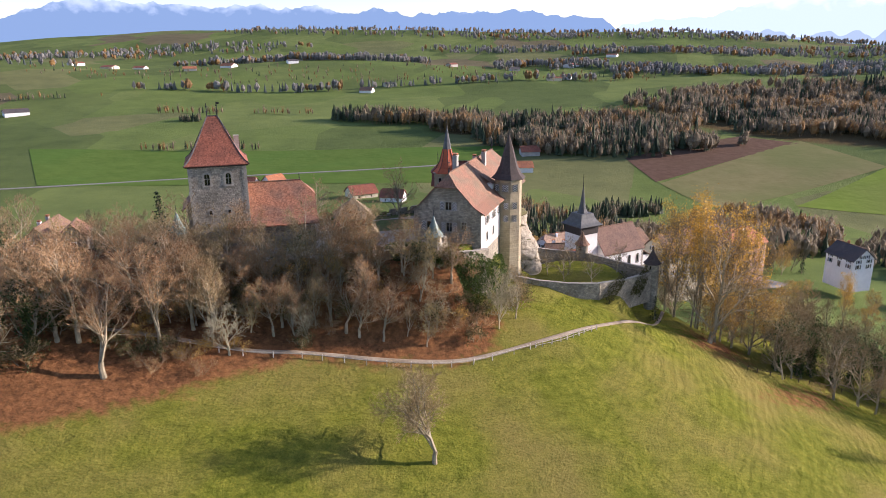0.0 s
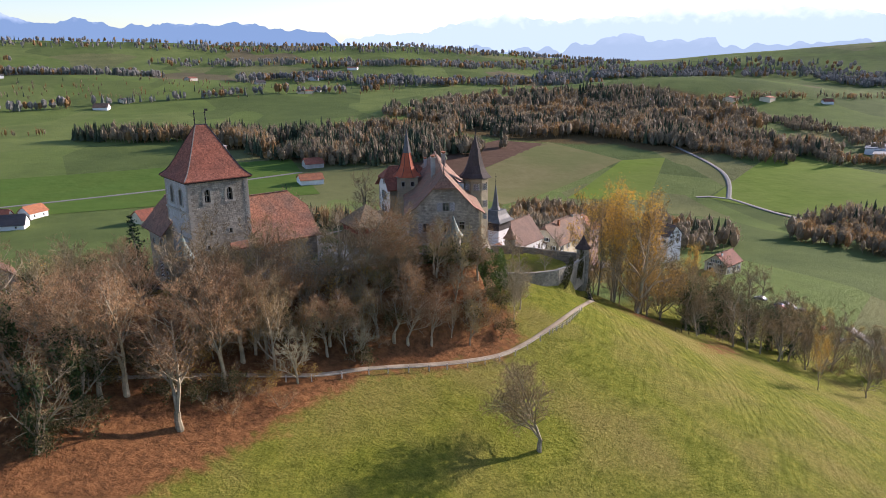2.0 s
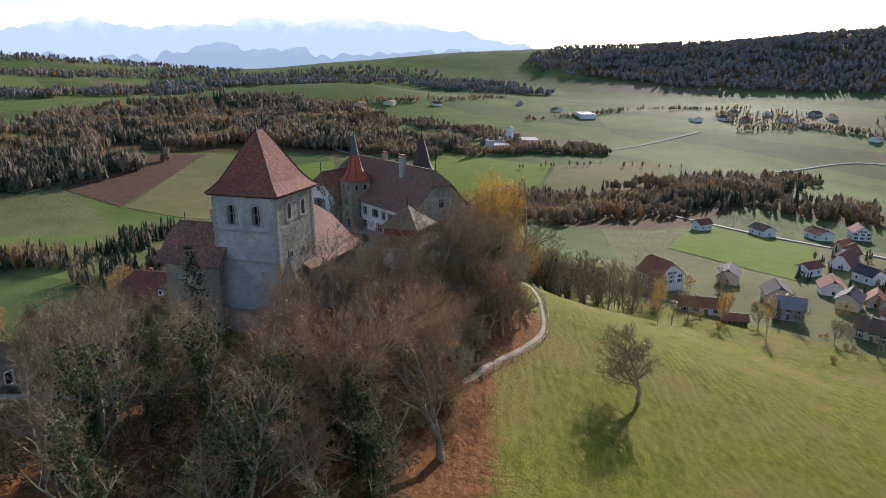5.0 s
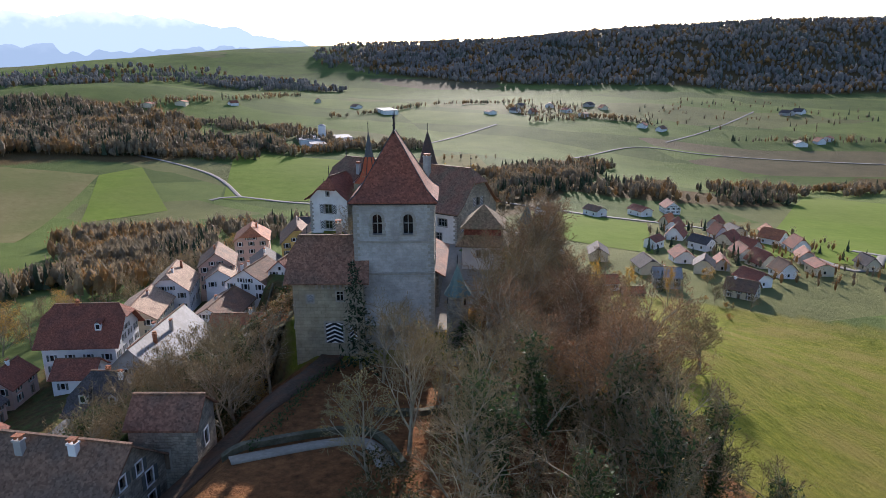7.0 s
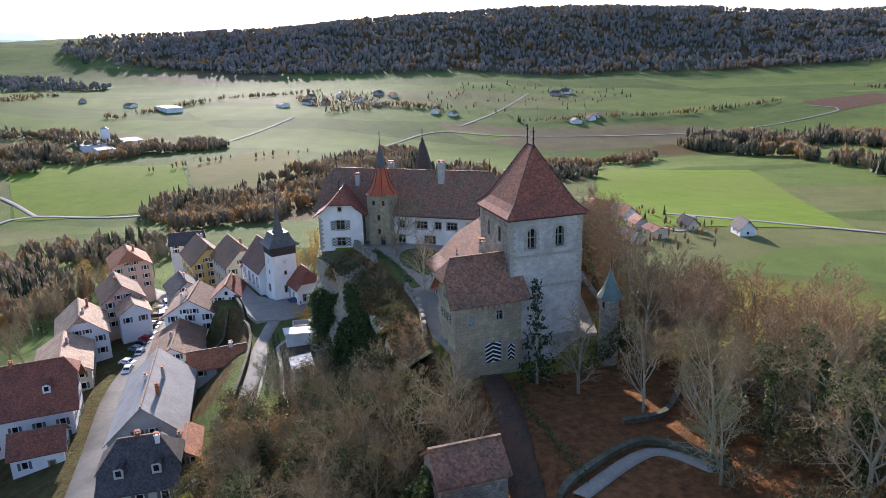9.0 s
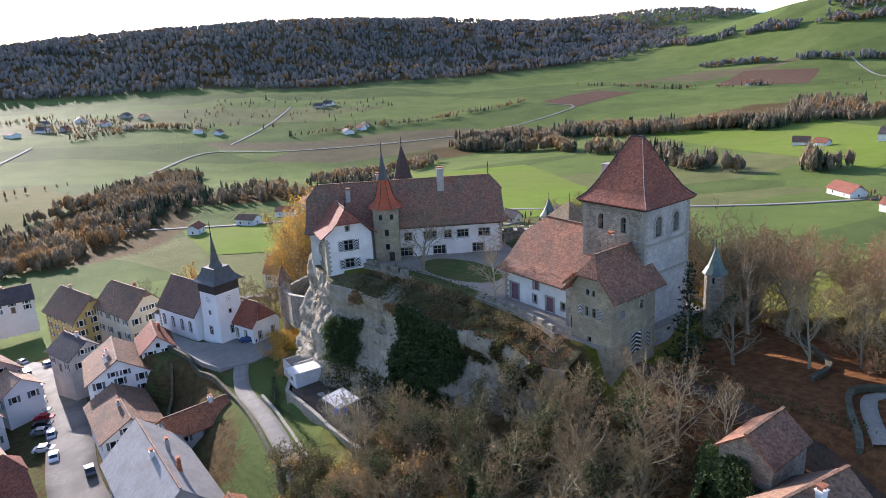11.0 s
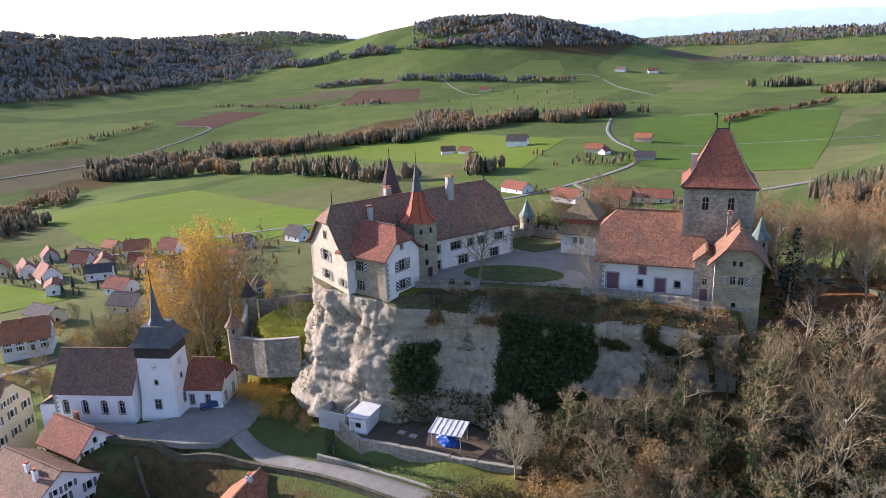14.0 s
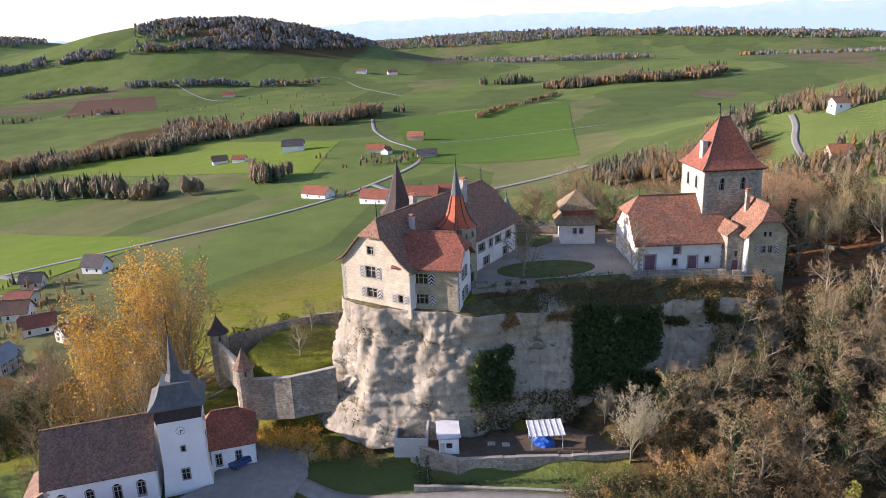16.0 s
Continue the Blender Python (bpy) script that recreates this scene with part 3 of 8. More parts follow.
def build_ground():
    """One sheet on a polar grid, fine round the hill and wider to the horizon."""
    cx, cy = -15.0, 140.0
    radii = [0.0]
    r, step = 0.0, 1.5
    while r < 4500:
        if r > 80:
            step *= 1.035
        r += step
        radii.append(r)
    n = 340
    verts, faces, cols = [], [], []

    def put(x, y):
        verts.append((x, y, height(x, y)))
        rr = math.hypot(x - cx, y - cy)
        a, b = cover(x, y) if rr < 160 else (0, wooded(x, y))
        cols.extend((a, b, max(smooth(170, 260, rr), smooth(166, 174, y)) if x < 150 else 1.0, 1.0))
    put(cx, cy)
    for rr in radii[1:]:
        for i in range(n):
            a = 2 * math.pi * i / n
            put(cx + rr * math.cos(a), cy + rr * math.sin(a))
    for i in range(n):
        faces.append((0, 1 + i, 1 + (i + 1) % n))
    for k in range(len(radii) - 2):
        b0, b1 = 1 + k * n, 1 + (k + 1) * n
        for i in range(n):
            j = (i + 1) % n
            faces.append((b0 + i, b1 + i, b1 + j, b0 + j))
    me = bpy.data.meshes.new("ground")
    me.from_pydata(verts, [], faces)
    me.polygons.foreach_set("use_smooth", [True] * len(me.polygons))
    at = me.color_attributes.new("cover", 'FLOAT_COLOR', 'POINT')
    at.data.foreach_set("color", cols)
    me.materials.append(ground_material())
    return tagged(new("ground", me), "green meadow hill with leaf-strewn banks falling to pastures", "ground", kind="structure")


build_ground()


def catmull(pts, step):
    """Smooth line through plan points."""
    out = []
    p = [pts[0]] + list(pts) + [pts[-1]]
    for i in range(1, len(p) - 2):
        a, b, c, d = (Vector(p[i + k]) for k in (-1, 0, 1, 2))
        n = max(2, int((c - b).length / step))
        for k in range(n):
            s = k / n
            out.append(0.5 * ((2 * b) + (c - a) * s + (2 * a - 5 * b + 4 * c - d) * s * s + (3 * b - a - 3 * c + d) * s ** 3))
    out.append(Vector(pts[-1]))
    return out


def strip(name, label, pts, width, material, lift=0.08, step=3.0, category="road", kind="structure", thick=0.25):
    """A way laid on the ground: a ribbon with sunken sides."""
    line = catmull(pts, step)
    bm = bmesh.new()
    rows = []
    for i, p in enumerate(line):
        q = line[min(i + 1, len(line) - 1)] - line[max(i - 1, 0)]
        n = Vector((-q.y, q.x)).normalized()
        row = []
        for k, dz in ((-0.5, -thick), (-0.5, 0), (-0.17, 0.03), (0.17, 0.03), (0.5, 0), (0.5, -thick)):
            w = p + n * (k * width)
            row.append(bm.verts.new((w.x, w.y, max(height(w.x, w.y), height(p.x, p.y) - 0.1) + lift + dz)))
        rows.append(row)
    for a, b in zip(rows, rows[1:]):
        for k in range(5):
            bm.faces.new((a[k], b[k], b[k + 1], a[k + 1]))
    return tagged(mesh_ob(name, bm, material, None, True), label, category, kind=kind)


def field(label, corners, material, n=14, lift=0.25):
    """A parcel draped over the ground, from four plan corners."""
    a, b, c, d = (Vector(q) for q in corners)
    bm = bmesh.new()
    grid = []
    for i in range(n + 1):
        row = []
        for j in range(n + 1):
            u, v = i / n, j / n
            p = (a * (1 - u) + b * u) * (1 - v) + (d * (1 - u) + c * u) * v
            row.append(bm.verts.new((p.x, p.y, height(p.x, p.y) + lift)))
        grid.append(row)
    for i in range(n):
        for j in range(n):
            bm.faces.new((grid[i][j], grid[i + 1][j], grid[i + 1][j + 1], grid[i][j + 1]))
    return tagged(mesh_ob("field", bm, material, None, True), label, "field", kind="structure")


PLOUGH = mat("ploughed_earth", (0.10, 0.06, 0.04), (0.15, 0.095, 0.065), 0.15, 0.95, 0.3, (0.12, 0.08, 0.05), 0.02, 0.5)
STUBBLE = mat("stubble_field", (0.17, 0.155, 0.065), (0.21, 0.19, 0.085), 0.08, 0.95, 0.2, (0.13, 0.15, 0.05), 0.012, 0.7)
LUSH = mat("lush_green_crop", (0.125, 0.185, 0.026), (0.165, 0.225, 0.038), 0.06, 0.95, 0.2, (0.165, 0.195, 0.05), 0.01, 0.6)
DEEP = mat("deep_green_crop", (0.08, 0.13, 0.026), (0.105, 0.16, 0.034), 0.06, 0.95, 0.2, (0.08, 0.15, 0.03), 0.01, 0.6)
for fm in (PLOUGH, STUBBLE, LUSH, DEEP):
    fm.node_tree.nodes["Principled BSDF"].inputs["Specular IOR Level"].default_value = 0.02
field("freshly ploughed brown field on the valley side", [(159, 640), (166, 560), (345, 700), (300, 735)], PLOUGH)
field("pale olive stubble field beside the ploughed one", [(168, 556), (184, 480), (372, 596), (352, 712)], STUBBLE)
field("bright green winter crop in the valley", [(248, 494), (310, 470), (420, 590), (372, 596)], LUSH)
field("bright green meadow with mown stripes", [(552, 575), (560, 405), (390, 335), (360, 455)], LUSH)
field("olive meadow below the orchard", [(560, 400), (680, 330), (520, 260), (390, 332)], STUBBLE, lift=0.3)
field("deep green winter field behind the castle", [(-330, 545), (60, 560), (60, 700), (-420, 690)], DEEP)
field("green sports meadow in the village", [(282, 180), (377, 194), (352, 113), (250, 104)], LUSH)
field("ploughed field on the far slope", [(948, -455), (1010, -620), (1100, -600), (1040, -440)], PLOUGH)
field("bright sunlit pasture", [(270, 55), (610, -20), (560, -160), (250, -90)], LUSH)
field("bright sunlit pasture above the farms", [(250, -290), (700, -400), (560, -560), (300, -470)], LUSH)
field("green slope beside the farm road", [(170, -330), (20, -310), (90, -900), (310, -690)], DEEP)
field("ploughed field on the wide hillside", [(820, -840), (960, -1020), (1100, -960), (960, -760)], PLOUGH)

ROADM = mat("pale_road", (0.19, 0.18, 0.16), (0.25, 0.24, 0.215), 0.5, 0.9, 0.0, (0.18, 0.17, 0.145), 0.1, 0.4)
strip("farm_road", "pale asphalt farm road winding through the pastures", [(305, 0), (215, -140), (177, -251), (164, -323), (176, -380), (200, -420), (240, -470), (294, -566), (330, -650), (350, -700)], 4.6, ROADM, 0.4, 12)
strip("field_track", "pale gravel field track across the valley", [(352, 462), (372, 447), (370, 365), (400, 300)], 4, ROADM, 0.4, 12)
strip("field_track", "pale gravel field track across the valley", [(372, 447), (430, 520), (470, 640)], 4, ROADM, 0.4, 12)
strip("valley_road", "pale straight road through the valley meadows", [(690, 420), (800, 400), (947, 373)], 4.5, ROADM, 0.5, 20)
strip("valley_road", "pale road rising to the hamlet under the wood", [(750, 227), (888, 158), (875, 37), (881, -260), (950, -455), (1010, -430)], 3.8, ROADM, 0.5, 20)
strip("valley_road", "pale track climbing to a hillside farm", [(940, 120), (1100, 40), (1251, -18)], 3.8, ROADM, 0.5, 20)
strip("country_road", "grey country road beyond the village", [(296, -13), (250, 10), (340, 60), (374, 160), (420, 260)], 4.5, ROADM, 0.4, 12)
strip("country_road", "straight pale road across the pastures", [(10, -264), (40, -242), (70, -221), (98, -200), (135, -214), (177, -251)], 5.5, ROADM, 0.4, 12)
strip("field_track", "thin pale track over the green slope", [(186, -450), (110, -520), (8, -570)], 3.0, ROADM, 0.4, 12)
strip("field_track", "pale straight track up the far hillside", [(1000, -1140), (900, -1066), (810, -998), (760, -980)], 4.5, ROADM, 0.5, 15)
strip("field_track", "pale track along the far hillside", [(781, -1190), (689, -1327), (560, -1210), (441, -1096)], 4.5, ROADM, 0.5, 15)
strip("country_road", "grey lane over the near slope", [(-124, -262), (-123, -240), (-119, -215), (-121, -183), (-130, -150)], 4.0, ROADM, 0.4, 5)
strip("field_track", "thin pale track beside the deep green field", [(-420, 500), (-250, 566), (-50, 610), (60, 640)], 4, ROADM, 0.4, 15)
strip("country_road", "grey lane with houses below the meadow", [(175, 175), (162, 140), (152, 106)], 4.0, ASPHALT, 0.3, 3)


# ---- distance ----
# far ranges glow in their own colour, with the haze mixed into it
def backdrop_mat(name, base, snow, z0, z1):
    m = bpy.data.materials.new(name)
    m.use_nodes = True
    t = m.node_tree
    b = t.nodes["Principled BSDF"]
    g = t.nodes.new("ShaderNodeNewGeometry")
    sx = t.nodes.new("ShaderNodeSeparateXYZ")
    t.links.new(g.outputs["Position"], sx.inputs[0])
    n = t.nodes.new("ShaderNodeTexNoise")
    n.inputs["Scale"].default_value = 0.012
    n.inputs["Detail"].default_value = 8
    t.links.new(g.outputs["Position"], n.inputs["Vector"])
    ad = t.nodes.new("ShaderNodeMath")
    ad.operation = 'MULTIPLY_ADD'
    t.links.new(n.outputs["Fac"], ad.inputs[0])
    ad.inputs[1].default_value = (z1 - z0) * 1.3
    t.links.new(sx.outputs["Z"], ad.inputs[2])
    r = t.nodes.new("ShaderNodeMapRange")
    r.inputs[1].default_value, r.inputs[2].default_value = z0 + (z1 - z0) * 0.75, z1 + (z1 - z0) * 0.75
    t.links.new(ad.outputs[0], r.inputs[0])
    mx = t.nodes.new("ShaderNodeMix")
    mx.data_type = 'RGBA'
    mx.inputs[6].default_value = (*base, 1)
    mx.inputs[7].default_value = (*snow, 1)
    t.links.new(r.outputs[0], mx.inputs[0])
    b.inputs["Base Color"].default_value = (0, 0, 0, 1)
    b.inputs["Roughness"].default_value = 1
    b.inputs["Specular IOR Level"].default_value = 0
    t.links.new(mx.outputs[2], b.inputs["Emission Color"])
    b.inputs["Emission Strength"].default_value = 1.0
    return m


def ridge_band(name, label, az0, az1, r, crest, material, seed, rough=1.0, foot=-150):
    """A far ridge: crest(azimuth) in degrees above the eye, broken by noise."""
    bm = bmesh.new()
    n = int((az1 - az0) / 0.16)
    rows = []
    for i in range(n + 1):
        az = az0 + (az1 - az0) * i / n
        e = crest(az)
        k = 0.0
        for o, s in ((2.2, 0.5), (0.9, 0.3), (0.38, 0.16), (0.15, 0.08)):
            k += s * (1 - 2 * abs(noise.noise((az / o * 0.5, seed, 0.5))))
        e = max(-1.0, e + rough * (k - 0.35) * 0.9)
        a = radians(az)
        zt = 57 + r * math.tan(radians(e))
        x, y = math.sin(a), math.cos(a)
        w = 60 * noise.noise((az * 0.9, seed, 3.1))
        rows.append([bm.verts.new((x * (r + dr), 130 + y * (r + dr), z)) for dr, z in ((-350, foot), (-160 + w, zt * 0.45), (w * 0.4, zt), (150, zt * 0.3), (200, foot))])
    for p, q in zip(rows, rows[1:]):
        for k in range(4):
            bm.faces.new((p[k], p[k + 1], q[k + 1], q[k]))
    return tagged(mesh_ob(name, bm, material, None, False), label, "mountains", kind="structure")


def lin(table):
    return lambda az: profile(az, table)


# both tints of each band include the blue of the haze
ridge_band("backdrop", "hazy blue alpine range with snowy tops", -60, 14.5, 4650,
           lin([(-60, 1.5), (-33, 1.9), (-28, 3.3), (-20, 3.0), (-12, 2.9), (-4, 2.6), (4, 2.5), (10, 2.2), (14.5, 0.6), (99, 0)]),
           backdrop_mat("haze_blue_snowy_mountains", (0.155, 0.245, 0.385), (0.60, 0.70, 0.82), 255, 390), 1.0, 0.8)
ridge_band("backdrop", "pale snow massif with haze and light in its colour", 10, 62, 4690,
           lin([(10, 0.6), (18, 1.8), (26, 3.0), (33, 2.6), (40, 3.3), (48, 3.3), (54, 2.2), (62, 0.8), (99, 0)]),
           backdrop_mat("haze_pale_snowy_massif", (0.42, 0.53, 0.68), (0.72, 0.80, 0.90), 240, 380), 4.0, 0.8)
ridge_band("backdrop", "foothills tinted soft haze blue", -60, 75, 4560,
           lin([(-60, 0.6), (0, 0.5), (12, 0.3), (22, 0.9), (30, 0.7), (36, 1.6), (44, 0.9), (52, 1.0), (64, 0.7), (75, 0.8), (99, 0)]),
           backdrop_mat("haze_blue_foothills", (0.27, 0.36, 0.46), (0.33, 0.42, 0.52), 100, 200), 7.0, 0.4)
ridge_band("backdrop", "long low hills on the horizon tinted haze blue", 60, 300, 4600,
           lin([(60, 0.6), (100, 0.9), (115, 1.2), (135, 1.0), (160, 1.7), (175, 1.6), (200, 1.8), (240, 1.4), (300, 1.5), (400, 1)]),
           backdrop_mat("haze_blue_far_hills", (0.33, 0.44, 0.58), (0.42, 0.52, 0.65), 100, 260), 11.0, 0.5)


# ---- far woods ----
def wood_mat(name, c1, c2, rough=0.7, thin=0.3):
    m = bpy.data.materials.new(name)
    m.use_nodes = True
    t = m.node_tree
    b = t.nodes["Principled BSDF"]
    g = t.nodes.new("ShaderNodeNewGeometry")
    r = t.nodes.new("ShaderNodeValToRGB")
    r.color_ramp.elements[0].color, r.color_ramp.elements[1].color = (*c1, 1), (*c2, 1)
    t.links.new(g.outputs["Random Per Island"], r.inputs[0])
    t.links.new(r.outputs[0], b.inputs["Base Color"])
    b.inputs["Roughness"].default_value = rough
    b.inputs["Specular IOR Level"].default_value = 0.2
    # thin leaves and open twigs let part of the light through
    tr = t.nodes.new("ShaderNodeBsdfTranslucent")
    t.links.new(r.outputs[0], tr.inputs[0])
    ms = t.nodes.new("ShaderNodeMixShader")
    ms.inputs[0].default_value = thin
    t.links.new(b.outputs[0], ms.inputs[1])
    t.links.new(tr.outputs[0], ms.inputs[2])
    t.links.new(ms.outputs[0], t.nodes["Material Output"].inputs[0])
    return m


W_BARE = wood_mat("bare_far_crowns", (0.19, 0.155, 0.10), (0.31, 0.25, 0.16), thin=0.45)
W_RUST = wood_mat("rusty_far_crowns", (0.25, 0.16, 0.075), (0.36, 0.22, 0.085), thin=0.45)
W_CONI = wood_mat("dark_far_conifers", (0.035, 0.055, 0.03), (0.075, 0.10, 0.05))
# paler, greyer crowns for far woods: haze put into the leaf and twig colour
W_HAZE = wood_mat("haze_paled_bare_crowns", (0.25, 0.24, 0.225), (0.33, 0.315, 0.29), 1.0, 0.5)
W_HAZEC = wood_mat("haze_paled_conifers", (0.14, 0.165, 0.14), (0.19, 0.215, 0.18), 1.0, 0.45)
rng = random.Random(5)


def far_tree(V, F, x, y, z, h, conifer, n):
    """Conifers as ragged stacked cones, bare trees as a round brush of twigs."""
    if conifer:
        tiers = 4 if n > 14 else 2
        for k in range(tiers):
            r, z0, z1 = h * 0.17 * (1 - k / (tiers + 0.7)), z + h * (0.1 + 0.75 * k / tiers), z + h * min(0.95, 0.1 + 0.75 * (k + 1.7) / tiers)
            i = len(V)
            a0 = rng.uniform(0, 6.283)
            for j in range(5):
                a = a0 + j * 1.2566
                rr = r * rng.uniform(0.7, 1.25)
                V.append((x + rr * math.cos(a), y + rr * math.sin(a), z0 - rng.uniform(0, 0.06) * h))
            V.append((x, y, z1))
            F.extend((i + j, i + (j + 1) % 5, i + 5) for j in range(5))
        return
    w = h * rng.uniform(0.24, 0.36)
    top = h * rng.uniform(0.85, 1.1)
    core = 0.4 if n >= 40 else 0.6 if n > 14 else 0.9
    i, rings = len(V), ((0.22, 0.5), (0.5, 1.0), (0.8, 0.72))
    for zf, rf_ in rings:
        for j in range(6):
            a, g = j * 1.0472 + zf, w * core * rf_ * rng.uniform(0.65, 1.2)
            V.append((x + g * math.cos(a), y + g * math.sin(a), z + top * core ** 0.3 * (zf + rng.uniform(-0.07, 0.07))))
    V.append((x, y, z + top * core ** 0.25 * 0.98))
    for k in range(2):
        for j in range(6):
            p, q = i + 6 * k + j, i + 6 * k + (j + 1) % 6
            F.extend(((p, q, q + 6), (p, q + 6, p + 6)))
    F.extend((i + 12 + j, i + 12 + (j + 1) % 6, i + 18) for j in range(6))
    for _ in range(n):
        a, c = rng.uniform(0, 6.283), rng.uniform(-0.35, 1.0)
        g = math.sqrt(max(0.0, 1 - c * c)) * w * rng.uniform(0.55, 0.95)
        b = Vector((x + g * math.cos(a), y + g * math.sin(a), z + top * (0.5 + 0.38 * c)))
        e = b + Vector((math.cos(a) * 0.05, math.sin(a) * 0.05, 0.09 + 0.05 * c)) * h * rng.uniform(0.6, 1.5)
        t, s = rng.uniform(0, 6.283), h * (0.013 if n > 14 else 0.022)
        i = len(V)
        V.extend(((b.x - s * math.cos(t), b.y - s * math.sin(t), b.z), (b.x + s * math.cos(t), b.y + s * math.sin(t), b.z), (e.x, e.y, e.z)))
        F.append((i, i + 1, i + 2))
    i = len(V)
    V.extend([(x - 0.3, y, z - 0.5), (x + 0.3, y, z - 0.5), (x, y, z + h * 0.75)])
    F.append((i, i + 1, i + 2))


def stuff(name, label, V, F, material, category="trees"):
    me = bpy.data.meshes.new(name)
    me.from_pydata(V, [], F)
    me.materials.append(material)
    return tagged(new(name, me), label, category, kind="stuff")


def belt(pts, w, per):
    """Patches along a line of plan points; per: trees for each metre."""
    out = []
    for (ax, ay), (bx, by) in zip(pts, pts[1:]):
        L = math.hypot(bx - ax, by - ay)
        n = max(1, int(L / 45))
        for k in range(n):
            f, off = (k + 0.5) / n, rng.uniform(-0.35, 0.35) * w
            x, y = ax + (bx - ax) * f - (by - ay) / L * off, ay + (by - ay) * f + (bx - ax) / L * off
            out.append((x, y, L / n * rng.uniform(0.5, 0.75), w * rng.uniform(0.28, 0.75), math.degrees(math.atan2(by - ay, bx - ax)) + rng.uniform(-14, 14), int(L / n * per * rng.uniform(0.6, 1.4)) + 1))
    return out


def wood(name, label, patches, share, hgt=(14, 22), n=40, far=False):
    """Woodland from elliptical patches (x, y, rx, ry, degrees, count); share: of conifer, rusty."""
    sets = {"c": ([], []), "r": ([], []), "b": ([], [])}
    for cx, cy, rx, ry, ang, cnt in patches:
        c, s = math.cos(radians(ang)), math.sin(radians(ang))
        for _ in range(int(cnt * (1.7 if far else 1.8))):
            a, q = rng.uniform(0, 6.283), math.sqrt(rng.random())
            u, v = rx * q * math.cos(a), ry * q * math.sin(a)
            x, y = cx + u * c - v * s, cy + u * s + v * c
            if noise.noise((x / 40, y / 40, 5.5)) < -0.34:
                continue
            k = noise.noise((x / 70, y / 70, 2.2)) * 0.75 + 0.06 + rng.random()
            key = "c" if k < share[0] else ("r" if k > 1 - share[1] else "b")
            V, F = sets[key]
            far_tree(V, F, x, y, height(x, y), rng.uniform(*hgt) * (0.8 if far else 1.0) * (1.12 if key == "c" else 1.0) * (0.85 + 0.35 * noise.noise((x / 45, y / 45, 7.1))), key == "c", n)
    # far woods take the crowns paled by haze
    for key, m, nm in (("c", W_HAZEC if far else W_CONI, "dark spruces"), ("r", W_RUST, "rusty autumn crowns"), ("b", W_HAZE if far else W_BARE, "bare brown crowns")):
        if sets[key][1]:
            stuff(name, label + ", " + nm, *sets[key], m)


wood("far_wood", "mixed wood belt behind the fields", [(150, 735, 130, 95, -12, 620), (-40, 860, 120, 18, -12, 150), (60, 800, 90, 40, -10, 190), (250, 690, 40, 22, 10, 40)], (0.32, 0.12), (15, 23), 34)
wood("far_wood", "wooded hill beyond the ploughed field", [(470, 930, 240, 170, -18, 1250), (600, 800, 120, 110, 0, 320), (360, 800, 90, 60, -20, 220), (520, 660, 150, 60, -52, 330)], (0.24, 0.06), (15, 22), 26)
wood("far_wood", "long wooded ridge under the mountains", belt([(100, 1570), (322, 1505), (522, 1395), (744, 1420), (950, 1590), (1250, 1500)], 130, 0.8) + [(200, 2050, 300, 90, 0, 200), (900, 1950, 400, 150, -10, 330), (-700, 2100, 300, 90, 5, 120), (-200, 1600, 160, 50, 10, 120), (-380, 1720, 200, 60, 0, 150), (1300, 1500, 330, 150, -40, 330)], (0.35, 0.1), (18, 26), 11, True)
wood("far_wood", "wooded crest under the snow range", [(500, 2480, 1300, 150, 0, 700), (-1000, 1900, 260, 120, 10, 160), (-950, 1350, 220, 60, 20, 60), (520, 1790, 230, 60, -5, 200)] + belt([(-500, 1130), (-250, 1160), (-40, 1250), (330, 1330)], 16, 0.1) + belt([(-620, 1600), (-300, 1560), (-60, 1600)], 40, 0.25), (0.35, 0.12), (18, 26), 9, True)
wood("far_wood", "bare wood on the neighbouring hill", belt([(6, -236), (-27, -192), (-62, -205), (-84, -250), (-104, -284)], 46, 1.5) + belt([(-112, -280), (-135, -266), (-170, -246)], 16, 0.9) + [(-100, -165, 26, 14, 20, 40), (-150, -170, 30, 22, 0, 60), (-75, -130, 34, 16, 0, 50)], (0.10, 0.12), (10, 16), 40)
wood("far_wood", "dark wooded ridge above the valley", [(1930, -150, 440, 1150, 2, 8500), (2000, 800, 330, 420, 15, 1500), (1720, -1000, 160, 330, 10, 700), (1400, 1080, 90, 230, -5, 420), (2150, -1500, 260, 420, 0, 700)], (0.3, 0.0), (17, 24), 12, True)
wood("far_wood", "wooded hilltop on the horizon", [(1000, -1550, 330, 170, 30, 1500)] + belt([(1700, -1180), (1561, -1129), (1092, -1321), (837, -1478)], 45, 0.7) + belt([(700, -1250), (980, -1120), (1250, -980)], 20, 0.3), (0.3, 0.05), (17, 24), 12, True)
wood("stream_wood", "tree belt along the valley stream", belt([(830, -180), (760, -330), (650, -455), (545, -500), (490, -620), (400, -705), (345, -790)], 62, 1.5) + belt([(777, -160), (640, -245), (541, -262), (400, -236), (300, -232)], 24, 0.75) + belt([(300, -290), (280, -262), (262, -290)], 12, 0.5) + [(600, -640, 90, 50, -40, 110)], (0.2, 0.1), (13, 22), 34)
wood("far_wood", "wood edge on the green slope", belt([(150, -1150), (64, -1140), (-17, -1150), (-120, -1230), (-200, -1330)], 75, 1.5) + [(250, -1240, 60, 26, 20, 60), (150, -1125, 14, 12, 0, 14)], (0.3, 0.2), (15, 24), 20)
